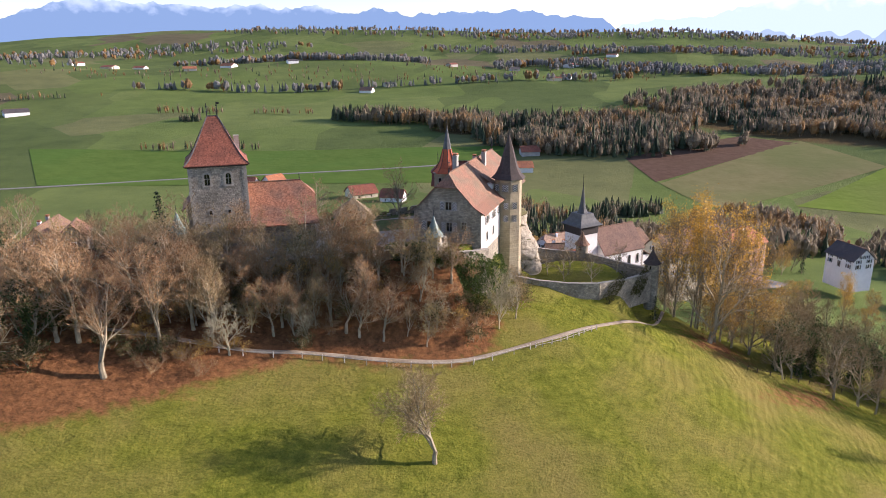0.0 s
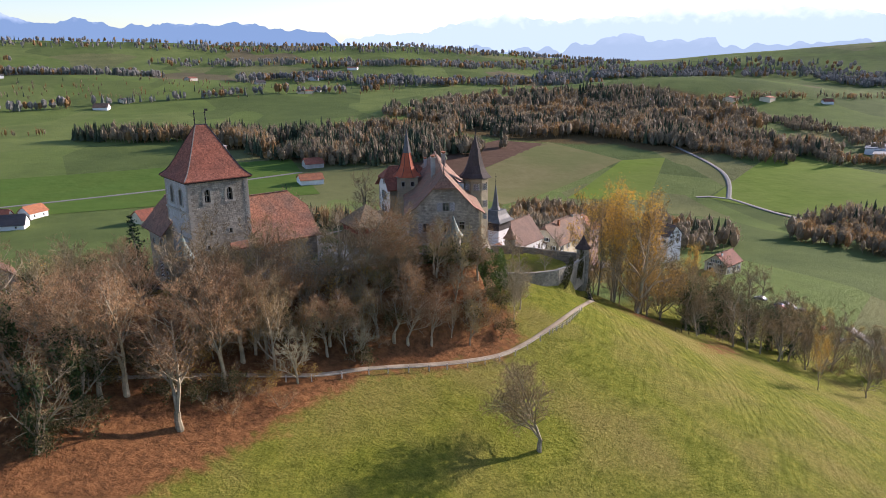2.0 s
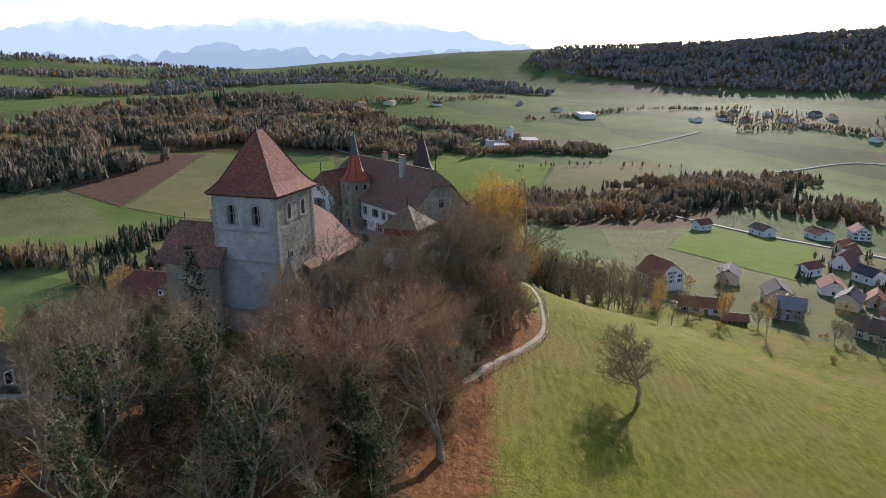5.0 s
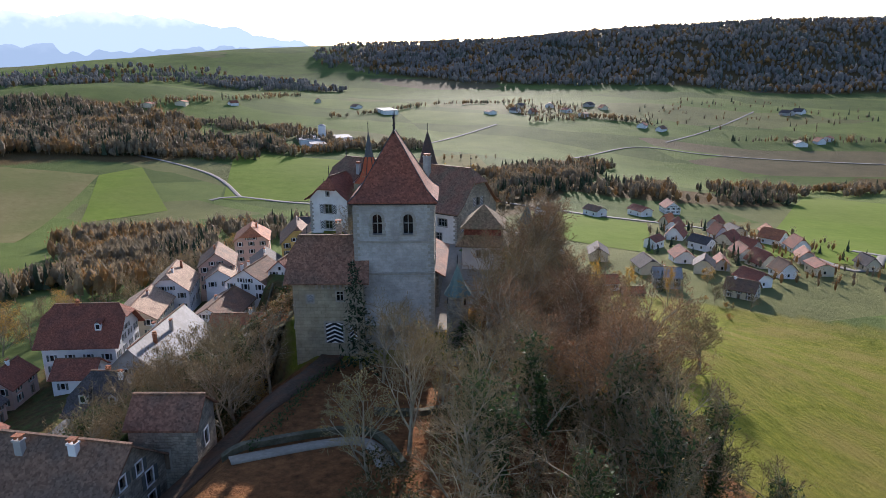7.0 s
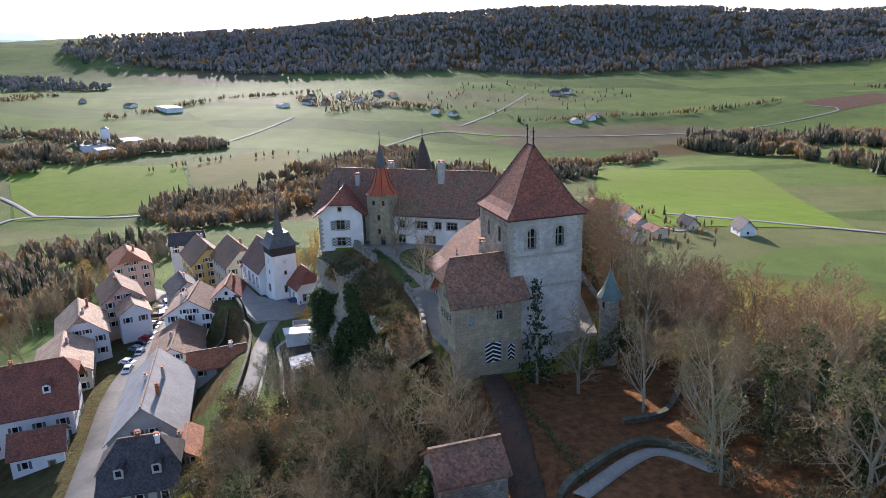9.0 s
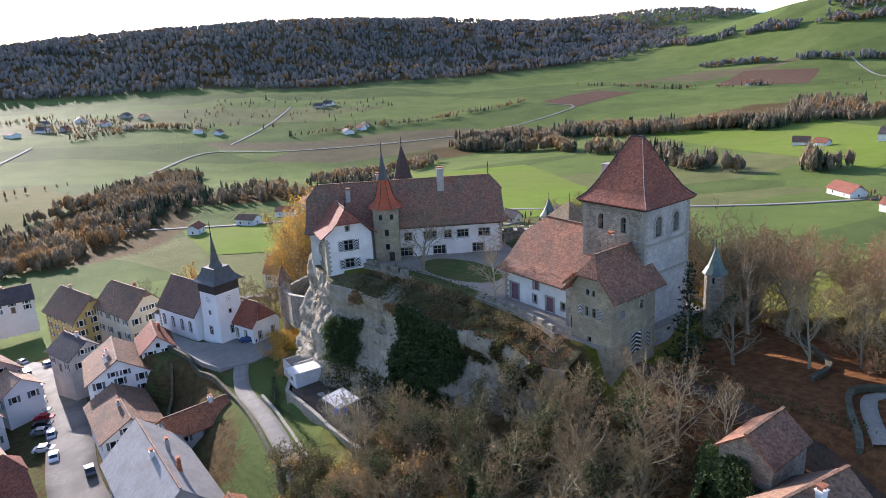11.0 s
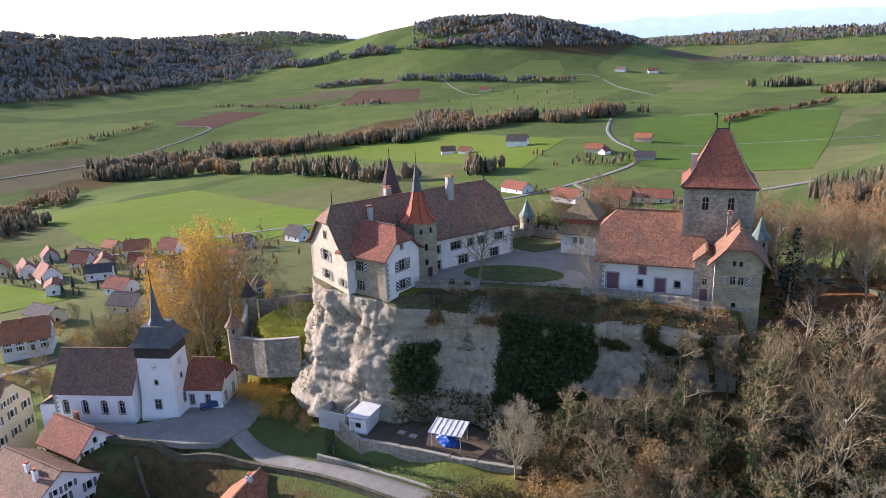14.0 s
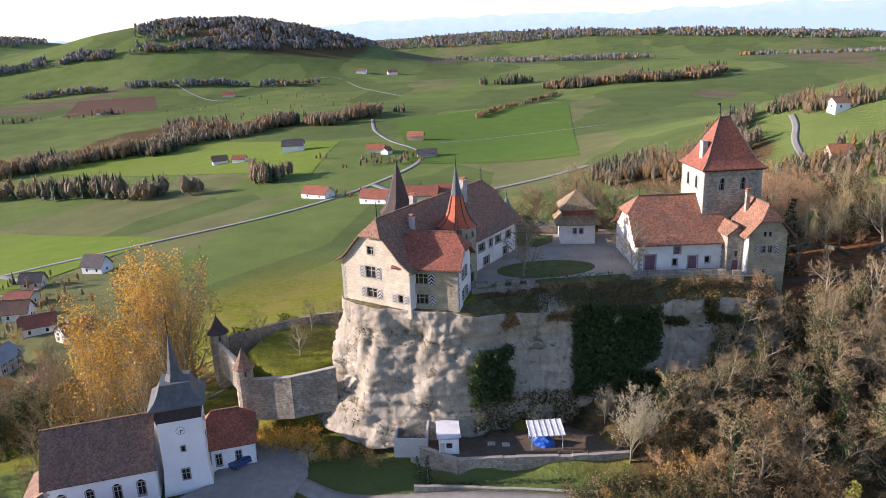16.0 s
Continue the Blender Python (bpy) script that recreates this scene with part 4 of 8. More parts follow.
wood("hedgerow", "brushy hedge line across the pasture", belt([(187, -668), (165, -850), (128, -1060)], 9, 0.45) + [(240, -330, 60, 30, 0, 22), (176, -340, 20, 16, 0, 8)], (0.1, 0.4), (6, 11), 24)
wood("far_wood", "wooded hills on the southern horizon", [(900, -2900, 700, 140, 5, 900), (-300, -3000, 800, 120, -4, 800), (-700, -2200, 400, 100, 8, 400), (350, -2300, 420, 90, -8, 420)], (0.35, 0.05), (20, 28), 8, True)
wood("valley_wood", "bare woodland in the valley bottom", [(450, 250, 170, 55, -20, 470), (600, 215, 150, 38, -12, 260), (360, 310, 80, 45, 40, 190), (500, 110, 40, 110, 8, 240), (640, -20, 120, 30, -48, 220), (230, 330, 60, 26, 60, 90), (175, 380, 75, 40, 60, 260), (105, 325, 45, 50, 20, 170)] + belt([(400, 690), (470, 640), (540, 540), (640, 480), (715, 447)], 50, 1.2) + belt([(655, 815), (737, 705), (725, 615), (680, 500), (680, 400)], 55, 0.9), (0.1, 0.1), (9, 15), 30)
wood("far_wood", "dark spruces and bare trees below the fields", belt([(20, 400), (66, 420), (100, 425), (136, 440)], 34, 1.6) + [(60, 340, 40, 30, 20, 60)], (0.55, 0.05), (9, 15), 40)
wood("orchard", "row of bare orchard trees", [(590, 372, 95, 4, -35, 12), (610, 330, 60, 4, -40, 7), (430, 350, 40, 4, 30, 5)], (0.0, 0.3), (8, 11), 40)
wood("hedgerow", "hedges and single trees among the fields", belt([(-380, 930), (-250, 935), (-130, 925)], 8, 0.17) + belt([(900, 640), (1150, 560), (1300, 400)], 20, 0.3) + belt([(1000, 330), (1120, 250), (1090, 120)], 40, 0.35) + belt([(980, 60), (1000, -200), (1060, -420)], 12, 0.22) + belt([(860, -800), (1000, -700), (1250, -640)], 12, 0.2) + belt([(700, 900), (950, 860), (1200, 880)], 30, 0.35) + [(-318, 859, 14, 9, 0, 26), (-500, 1300, 300, 90, 0, 60), (0, 1350, 400, 120, 0, 110), (-650, 1000, 160, 8, 20, 40), (1150, 330, 110, 80, 20, 110), (1200, 0, 160, 200, 0, 60), (-250, 700, 60, 5, 5, 22), (600, -900, 200, 200, 0, 40)], (0.15, 0.25), (7, 13), 40)
wood("village_trees", "garden trees among the lower houses", [(270, 50, 80, 60, 20, 90), (320, 60, 50, 50, 0, 40), (170, -215, 50, 14, 0, 16)], (0.22, 0.3), (4, 9), 40)


# ---- castle ----
def finial(parent, x, y, z, h, r=0.09, vane=False):
    bm = bmesh.new()
    add_rings(bm, [circle(r * 1.6, z - 0.3, 6, x, y), circle(r, z + 0.2, 6, x, y), circle(r * 0.5, z + h, 6, x, y)])
    for k in (0.35, 0.75):
        add_rings(bm, [circle(0.03, z + h * k - r * 2, 6, x, y), circle(r * 2.0, z + h * k, 6, x, y), circle(0.03, z + h * k + r * 2, 6, x, y)])
    if vane:
        add_box(bm, x, x + 0.5, y - 0.02, y + 0.02, z + h - 0.45, z + h - 0.1)
    return part("finial", bm, IRON, parent, "wrought iron finial")


def chimney(parent, x, y, z0, z1, w=0.8, d=0.6, material=GREYR, cap=True):
    bm = bmesh.new()
    add_box(bm, x - w / 2, x + w / 2, y - d / 2, y + d / 2, z0, z1)
    add_box(bm, x - w / 2 - 0.08, x + w / 2 + 0.08, y - d / 2 - 0.08, y + d / 2 + 0.08, z1, z1 + 0.15)
    c = part("chimney", bm, material, parent)
    if cap:
        bm = bmesh.new()
        for s in (-1, 1):
            add_box(bm, x + s * w * 0.35 - 0.07, x + s * w * 0.35 + 0.07, y - d * 0.35, y + d * 0.35, z1 + 0.15, z1 + 0.45)
        add_box(bm, x - w / 2 - 0.05, x + w / 2 + 0.05, y - d / 2 - 0.05, y + d / 2 + 0.05, z1 + 0.45, z1 + 0.55)
        part("chimney_cap", bm, TILE_ORANGE, c)
    return c


def arch_window(parent, o, d, s0, s1, z0, z1):
    """Round-headed two-light opening with dressed stones round it."""
    w = new("window")
    w.parent = parent
    w.matrix_basis = xform(o, d)
    c, r = (s0 + s1) / 2, (s1 - s0) / 2
    n = 9
    for k in range(n):
        a0, a1 = math.pi * k / n, math.pi * (k + 0.92) / n
        q = [(c + rr * math.cos(a), z1 - r + rr * math.sin(a)) for rr, a in ((r, a0), (r + 0.38, a0), (r + 0.38, a1), (r, a1))]
        bm = bmesh.new()
        add_rings(bm, [[(x, y, z) for x, z in q] for y in (-0.25, 0.07)])
        part("stone", bm, STONE_TRIM, w)
    for side, x in ((-1, s0), (1, s1)):
        for k in range(4):
            h = (z1 - r - z0) / 4
            e = 0.34 if k % 2 else 0.5
            part("stone", box(min(x, x + side * e), max(x, x + side * e), -0.25, 0.06, z0 + k * h + 0.03, z0 + (k + 1) * h - 0.03), STONE_TRIM, w)
    part("sill", box(s0 - 0.45, s1 + 0.45, -0.25, 0.12, z0 - 0.25, z0), STONE_TRIM, w)
    bm = bmesh.new()
    for side in (-1, 1):
        pts = [(c + side * r, z1 - r)] + [(c + side * r * math.cos(math.pi / 2 * k / 5), z1 - r + r * math.sin(math.pi / 2 * k / 5)) for k in range(1, 6)] + [(c + side * r, z1)]
        f = [bm.verts.new((x, 0.0, z)) for x, z in pts]
        if len(f) > 2:
            bm.faces.new(f)
    part("spandrel", bm, RUBBLE, w)
    part("pane", box(s0, s1, -0.75, -0.7, z0, z1), GLASS, w)
    bm = bmesh.new()
    add_box(bm, c - 0.06, c + 0.06, -0.6, -0.45, z0, z1)
    add_box(bm, s0, s1, -0.58, -0.47, z0 + (z1 - z0) * 0.5, z0 + (z1 - z0) * 0.5 + 0.1)
    part("mullion", bm, STONE_TRIM, w)
    return w


def quoins(parent, o, d, at, z0, z1, material=STONE_TRIM):
    """Alternating dressed corner stones at distance `at` along a wall."""
    k, z, made = 0, z0, {}
    while z < z1 - 0.3:
        e = 0.75 if k % 2 else 0.45
        x0 = at if at < 0.5 else at - e
        if e in made:
            q = new("quoin", made[e])
            q.parent = parent
        else:
            q = part("quoin", box(0, e, -0.1, 0.05, 0.02, 0.4), material, parent)
            made[e] = q.data
        q.matrix_basis = xform(o, d) @ pose(x0, 0, z)
        z += 0.43
        k += 1


LIMEWASH = mat("cream_limewash", (0.48, 0.43, 0.34), (0.62, 0.57, 0.46), 0.9, 0.9, 0.4, (0.33, 0.29, 0.22), 0.25, 0.6)


def keep():
    k = thing("keep", "square medieval stone keep with a steep red tiled roof", "castle tower", pose(-41.75, 128.2, 15.5, 0, 0, 18.5))
    h, s = 21.7, 5.05
    sides = [((-s, -s, 0), (1, 0)), ((s, -s, 0), (0, 1)), ((s, s, 0), (-1, 0)), ((-s, s, 0), (0, -1))]
    arch = [(2.7, 3.6, h - 3.6, h - 1.5), (6.4, 7.3, h - 3.6, h - 1.5)]
    slits = [[(3.0, 3.5, h - 9.1, h - 8.3), (6.3, 6.8, h - 9.1, h - 8.3), (2.4, 2.9, h - 11.4, h - 10.7)], [], [(7.9, 8.5, h - 7.6, h - 6.8)], []]
    for i, (o, d) in enumerate(sides):
        hs = arch + slits[i]
        if i == 3:
            hs = [(2.4, 3.6, h - 4.1, h - 1.5), (6.3, 7.5, h - 4.1, h - 1.5)] + slits[i]
        bm = bmesh.new()
        wall_panel(bm, o, d, [(0, 0), (2 * s, 0), (2 * s, h), (0, h)], hs, 0.8)
        part("wall", bm, (RUBBLE, LIMEWASH, RUBBLE, PALESTONE)[i], k)
        for q in hs[:2]:
            arch_window(k, o, d, *q)
        for q in slits[i]:
            window(k, o, d, *q, mullions=0, transom=False, depth=0.5)
        if i == 3:
            for z in (h - 5.2, h - 9.4):
                c = part("string_course", box(-0.1, 2 * s + 0.1, -0.05, 0.22, z, z + 0.28), STONE_TRIM, k)
                c.matrix_basis = xform(o, d)
        quoins(k, o, d, 0.0, 4, h - 0.3)
        quoins(k, o, d, 2 * s, 4.2, h - 0.3)
    part("eave_board", hip_rings([(5.45, 5.45, h - 0.25), (5.5, 5.5, h - 0.05)]), DARKWOOD, k)
    roof = part("roof", hip_rings([(5.62, 5.62, h - 0.05), (5.64, 5.64, h + 0.1), (4.95, 4.9, h + 0.72), (4.35, 4.2, h + 1.5), (3.65, 3.45, h + 2.75), (0.92, 0.12, h + 8.3)]), TILE_RED, k)
    bm = bmesh.new()
    for sx in (-1, 1):
        for sy in (-1, 1):
            pr = [(5.64, 5.64, h + 0.1), (4.95, 4.9, h + 0.72), (4.35, 4.2, h + 1.5), (3.65, 3.45, h + 2.75), (0.92, 0.12, h + 8.3)]
            add_rings(bm, [[(sx * a + dx, sy * b + dy, z + dz) for dx, dy, dz in ((-0.12, 0, 0), (0, 0, 0.16), (0.12, 0, 0), (0, 0, -0.1))] for a, b, z in pr])
    add_box(bm, -1.0, 1.0, -0.14, 0.14, h + 8.2, h + 8.45)
    part("hip_tiles", bm, TILE_DARK, roof, "dark ridge tiles along the hips")
    finial(k, -0.9, 0, h + 8.3, 2.4, 0.10)
    finial(k, 0.9, 0, h + 8.3, 2.6, 0.10, True)
    chimney(k, 3.9, 1.2, h + 1.0, h + 4.4, 0.9, 1.3, PALESTONE, False)
    return k


keep()


def gabled(t, la, lb, eave, ridge, roofm, walls, q=0.0, over=0.6, base=0.0, flare=0.0, ends=(True, True), soffit=None):
    """Body with gables at +-x under a saddle roof; q: share of the height taken by half hips.
    walls: material and windows for south(-y), east(+x), north(+y), west(-x)."""
    a, b = la / 2, lb / 2
    hz, hb = ridge - q * (ridge - eave), b * q
    gable = [(0, base), (2 * b, base), (2 * b, eave), (b, ridge), (0, eave)] if q <= 0 else [(0, base), (2 * b, base), (2 * b, eave), (b + hb, hz), (b - hb, hz), (0, eave)]
    long = [(0, base), (2 * a, base), (2 * a, eave), (0, eave)]
    for (o, d, out), (wm, wins) in zip((((-a, -b, 0), (1, 0), long), ((a, -b, 0), (0, 1), gable), ((a, b, 0), (-1, 0), long), ((-a, b, 0), (0, -1), gable)), walls):
        bm = bmesh.new()
        wall_panel(bm, o, d, out, [w[:4] for w in wins])
        part("wall", bm, wm, t)
        for w in wins:
            st = w[4] if len(w) > 4 else None
            if st == 'door':
                dr = part("door", box(w[0], w[1], -0.3, -0.2, w[2], w[3]), w[5] if len(w) > 5 else WOOD, t)
                dr.matrix_basis = xform(o, d)
                bm = bmesh.new()
                add_box(bm, w[0] - 0.22, w[0], -0.1, 0.08, w[2], w[3] + 0.22)
                add_box(bm, w[1], w[1] + 0.22, -0.1, 0.08, w[2], w[3] + 0.22)
                add_box(bm, w[0], w[1], -0.1, 0.08, w[3], w[3] + 0.22)
                sr = part("surround", bm, STONE_TRIM, t)
                sr.matrix_basis = xform(o, d)
            else:
                window(t, o, d, *w[:4], shutters=st, mullions=w[5] if len(w) > 5 else 1, transom=len(w) < 6 or w[5] > 0, trim=w[6] if len(w) > 6 else STONE_TRIM)
    sl = (ridge - eave) / b
    A, B = a + over, b + over
    rz, E = ridge + 0.18, eave + 0.18 - over * sl
    ez = E + flare
    hz2, hb2 = rz - q * (rz - E), B * q
    ra = A - q * b if q > 0 else A
    bm = bmesh.new()
    fb = b - 1.2 if flare > 0 else B
    fz = rz - sl * fb
    for s in (-1, 1):
        top = [(A, s * hb2, hz2), (ra, 0, rz), (-ra, 0, rz), (-A, s * hb2, hz2)] if q > 0 else [(A, 0, rz), (-A, 0, rz)]
        if flare > 0:
            p1 = [(-A, s * fb, fz), (A, s * fb, fz)] + top
            p2 = [(-A - 0.15, s * (B + 0.3), ez), (A + 0.15, s * (B + 0.3), ez), (A, s * fb, fz), (-A, s * fb, fz)]
            for p in (p1, p2):
                slab(bm, p if s < 0 else list(reversed(p)))
        else:
            p = [(-A, s * B, E), (A, s * B, E)] + top
            slab(bm, p if s < 0 else list(reversed(p)))
    if q > 0:
        for s in (-1, 1):
            p = [(s * (A + 0.25), -hb2 - 0.15, hz2 - 0.2), (s * (A + 0.25), hb2 + 0.15, hz2 - 0.2), (s * ra, 0, rz)]
            slab(bm, p if s > 0 else list(reversed(p)))
    roof = part("roof", bm, roofm, t)
    bm = bmesh.new()
    add_box(bm, -ra, ra, -0.16, 0.16, rz - 0.02, rz + 0.16)
    part("ridge_tiles", bm, TILE_BROWN, roof)
    return roof


CH = 'chevron'


def manor():
    t = thing("manor_house", "long plastered manor house with a great brown tiled roof", "manor", pose(6.5, 146.5, 18, 0, 0, 72.7))
    south = [(6.4, 7.6, 9.2, 10.8, CH, 1), (2.6, 3.7, 5.0, 6.8, CH, 0), (6.6, 7.7, 5.0, 6.8, CH, 1), (9.6, 10.6, 5.4, 7.0, None, 1)]
    east = [(4, 5.2, 6.0, 7.5, CH, 1), (9, 10.2, 6.0, 7.5, CH, 1), (14, 15.2, 6.0, 7.5, CH, 1), (4, 5.2, 2.6, 4.2, None, 1), (9, 10.2, 2.6, 4.2, None, 1), (22, 23.2, 6.0, 7.5, None, 1), (28, 29.2, 6.0, 7.5, None, 1)]
    north = [(5.0, 7.0, 3.4, 5.0, CH, 1), (5.0, 7.0, 6.7, 8.6, CH, 1), (5.6, 6.8, 10.6, 11.9, None, 1), (11.2, 12.1, 3.4, 4.7, CH, 0)]
    court = [(17.4, 18.6, 6.0, 7.4, None, 1), (21.0, 23.2, 6.0, 7.4, None, 2), (24.8, 26.0, 6.0, 7.4, None, 1), (27.2, 29.2, 6.0, 7.4, None, 2), (31.2, 33.2, 6.0, 7.4, None, 2), (16.4, 18.6, 3.0, 4.6, None, 2), (22.6, 24.8, 3.0, 4.6, None, 2), (30.0, 32.0, 3.0, 4.6, None, 2)]
    gabled(t, 35.5, 13.5, 8.7, 16.0, TILE_MANOR, [(PLASTER, east), (ASHLAR_PALE, north), (PLASTER, court), (RUBBLE, south)], 0.27, 0.7, 1.0, 0.7)
    a, b = 17.75, 6.75
    part("foundation", box(-a + 0.003, 11.0, -b + 0.003, -b + 1.0, -9, 0.997), RUBBLE, t)
    part("foundation", box(-a + 0.003, -a + 1.0, -b + 1.003, 0.0, -9, 0.997), RUBBLE, t)
    quoins(t, (a, b, 0), (-1, 0), 35.5, 2.2, 8.3)
    quoins(t, (a, -b, 0), (0, 1), 0.0, 1.0, 8.5)
    finial(t, 16.3, 0, 16.2, 2.6)
    finial(t, -16.3, 0, 16.2, 2.6)
    chimney(t, -7.0, 1.6, 13.0, 18.0, 1.3, 0.9, PALESTONE)
    chimney(t, 4.6, -1.3, 14.0, 17.2, 1.2, 0.8, PALESTONE)
    chimney(t, 10.5, 2.5, 12.2, 15.2, 0.8, 0.7, GREYR)
    # dormer on the garden side
    bm = bmesh.new()
    slab(bm, [(-3.2, -5.4, 12.0), (-0.8, -5.4, 12.0), (-0.8, -2.6, 13.6), (-3.2, -2.6, 13.6)], 0.15)
    d = part("dormer", bm, TILE_BROWN, t)
    part("cheek", box(-3.0, -1.0, -5.1, -3.2, 10.4, 11.9), PLASTER, d)
    # ivy mask is a thing of its own; corbel band under the court eaves
    part("eave_board", box(-17.9, 17.9, 6.78, 6.95, 8.25, 8.5), DARKWOOD, t)
    return t


ASHLAR_PALE = mat("pale_cream_ashlar", (0.41, 0.365, 0.27), (0.54, 0.49, 0.375), 0.8, 0.88, 0.35, (0.40, 0.35, 0.26), 0.3, 0.6)
coursed(ASHLAR_PALE, 1.0, 0.5, 0.84, 0.08, 0.12)
manor()


def north_wing():
    t = thing("north_wing", "short manor wing of grey ashlar with zigzag shutters", "manor wing", pose(2.9, 159.9, 18, 0, 0, 0.5))
    north = [(2.6, 4.8, 3.2, 4.8, CH, 2), (2.6, 4.8, 6.5, 8.1, CH, 2)]
    west = [(3.3, 4.9, 3.2, 4.8, CH, 1), (3.3, 4.9, 6.4, 8.2, CH, 1), (3.8, 4.4, 10.0, 10.8, None, 0)]
    gabled(t, 9.6, 8.4, 9.2, 13.6, TILE_RED, [(ASHLAR, []), (ASHLAR, []), (ASHLAR, north), (PLASTER, west)], 0.42, 0.6, 1.0, 0.4)
    quoins(t, (4.8, 4.2, 0), (-1, 0), 9.6, 2.4, 9)
    quoins(t, (-4.8, 4.2, 0), (0, -1), 0, 2.4, 9)
    finial(t, -4.0, 0, 13.8, 2.2, 0.07)
    # courses of the big blocks
    z, row = 2.0, 0
    while z < 8.9:
        x = 0.25 + (0.55 if row % 2 else 0)
        while x < 9.3:
            w = rng.uniform(0.75, 1.3)
            if not any(q[0] - 1.1 < x + w and x < q[1] + 1.1 and q[2] - 0.3 < z + 0.5 and z < q[3] + 0.3 for q in north):
                bl = part("ashlar_block", box(x, min(x + w - 0.04, 9.4), -0.1, 0.035, z, z + 0.5), ASHLAR, t)
                bl.matrix_basis = xform((4.8, 4.2, 0), (-1, 0))
            x += w
        z += 0.545
        row += 1
    return t


north_wing()


def stair_turret():
    t = thing("stair_turret", "square sandstone stair turret with a red and dark spire", "turret", pose(1.1, 151.9, 18.5, 0, 0, 72.7))
    s, h = 2.25, 12.3
    sides = [((-s, -s, 0), (1, 0)), ((s, -s, 0), (0, 1)), ((s, s, 0), (-1, 0)), ((-s, s, 0), (0, -1))]
    for i, (o, d) in enumerate(sides):
        wins = [(1.0, 1.6, 10.2, 11.2), (3.0, 3.6, 10.2, 11.2), (1.9, 2.6, 7.2, 8.4), (1.9, 2.6, 4.6, 5.7)] if i in (1, 2, 3) else [(1.0, 1.6, 10.2, 11.2), (3.0, 3.6, 10.2, 11.2)]
        door = [(2.4, 3.4, 2.0, 4.1)] if i == 2 else []
        bm = bmesh.new()
        wall_panel(bm, o, d, [(0, -1), (2 * s, -1), (2 * s, h), (0, h)], wins + door)
        part("wall", bm, ASHLAR, t)
        for w in wins:
            window(t, o, d, *w, mullions=0, transom=False)
        for w in door:
            dr = part("door", box(w[0], w[1], -0.3, -0.2, w[2], w[3]), DARKWOOD, t)
            dr.matrix_basis = xform(o, d)
    part("cornice", hip_rings([(2.3, 2.3, h - 0.15), (2.5, 2.5, h + 0.05)]), STONE_TRIM, t)
    bm = bmesh.new()
    sq = [(3.1, h - 0.05), (3.1, h + 0.05), (2.3, h + 0.9), (1.65, h + 2.3), (0.95, h + 5.0)]

    def ring(r, z, k):
        out = []
        for i in range(8):
            a = math.pi / 4 * i + math.pi / 8
            c, sn = math.cos(a), math.sin(a)
            m = max(abs(c), abs(sn))
            rr = r * ((1 - k) / m + k)
            out.append((rr * c, rr * sn, z))
        return out
    add_rings(bm, [ring(r, z, min(1, i / 3)) for i, (r, z) in enumerate(sq)])
    roof = part("spire", bm, REDLEAD, t, "flared red shingled spire")
    bm = bmesh.new()
    add_rings(bm, [ring(0.95, h + 5.0, 1), ring(0.12, h + 9.6, 1), ring(0.04, h + 10.6, 1)])
    part("spire_tip", bm, LEAD, roof, "dark sheet metal tip")
    bm = bmesh.new()
    for i in range(8):
        a = math.pi / 4 * i + math.pi / 8
        add_rings(bm, [[(x * 1.01 + dx, y * 1.01 + dy, z + 0.03) for dx, dy in ((-0.06, -0.06), (0.06, -0.06), (0.06, 0.06), (-0.06, 0.06))] for x, y, z in [ring(r, z, min(1, k / 3))[i] for k, (r, z) in enumerate(sq)][1:]])
    part("hip_strip", bm, DARKSHINGLE, roof)
    finial(t, 0, 0, h + 10.3, 1.6, 0.06)
    return t


stair_turret()


def round_tower():
    t = thing("corner_tower", "tall eight-sided sandstone tower with a pointed dark roof", "tower", pose(14.0, 144.2, 9, 0, 0, 72.7))
    n = 8
    bm = lathe([(3.05, -3), (2.95, 6), (2.85, 21.6)], n)
    part("wall", bm, ASHLAR, t)
    part("cornice", lathe([(2.9, 21.4), (3.15, 21.8)], n), STONE_TRIM, t)
    part("roof", lathe([(3.65, 21.75), (3.6, 21.9), (2.7, 22.8), (1.9, 24.4), (1.0, 27.8), (0.12, 30.6)], n), DARKSHINGLE, t)
    finial(t, 0, 0, 30.3, 2.2, 0.07)
    for az, z, sh in ((-202.5, 19.3, CH), (-202.5, 14.5, None), (-112.5, 19.3, None), (-112.5, 11.0, None), (-157.5, 19.3, CH), (-157.5, 15.6, CH), (-157.5, 12.9, CH)):
        a = radians(az)
        o = (2.7 * math.cos(a) + 0.5 * math.sin(a), 2.7 * math.sin(a) - 0.5 * math.cos(a), 0)
        window(t, o, (-math.sin(a), math.cos(a)), 0.2, 0.8, z, z + 1.3, shutters=sh, mullions=0, transom=False, depth=0.02)
    return t


round_tower()


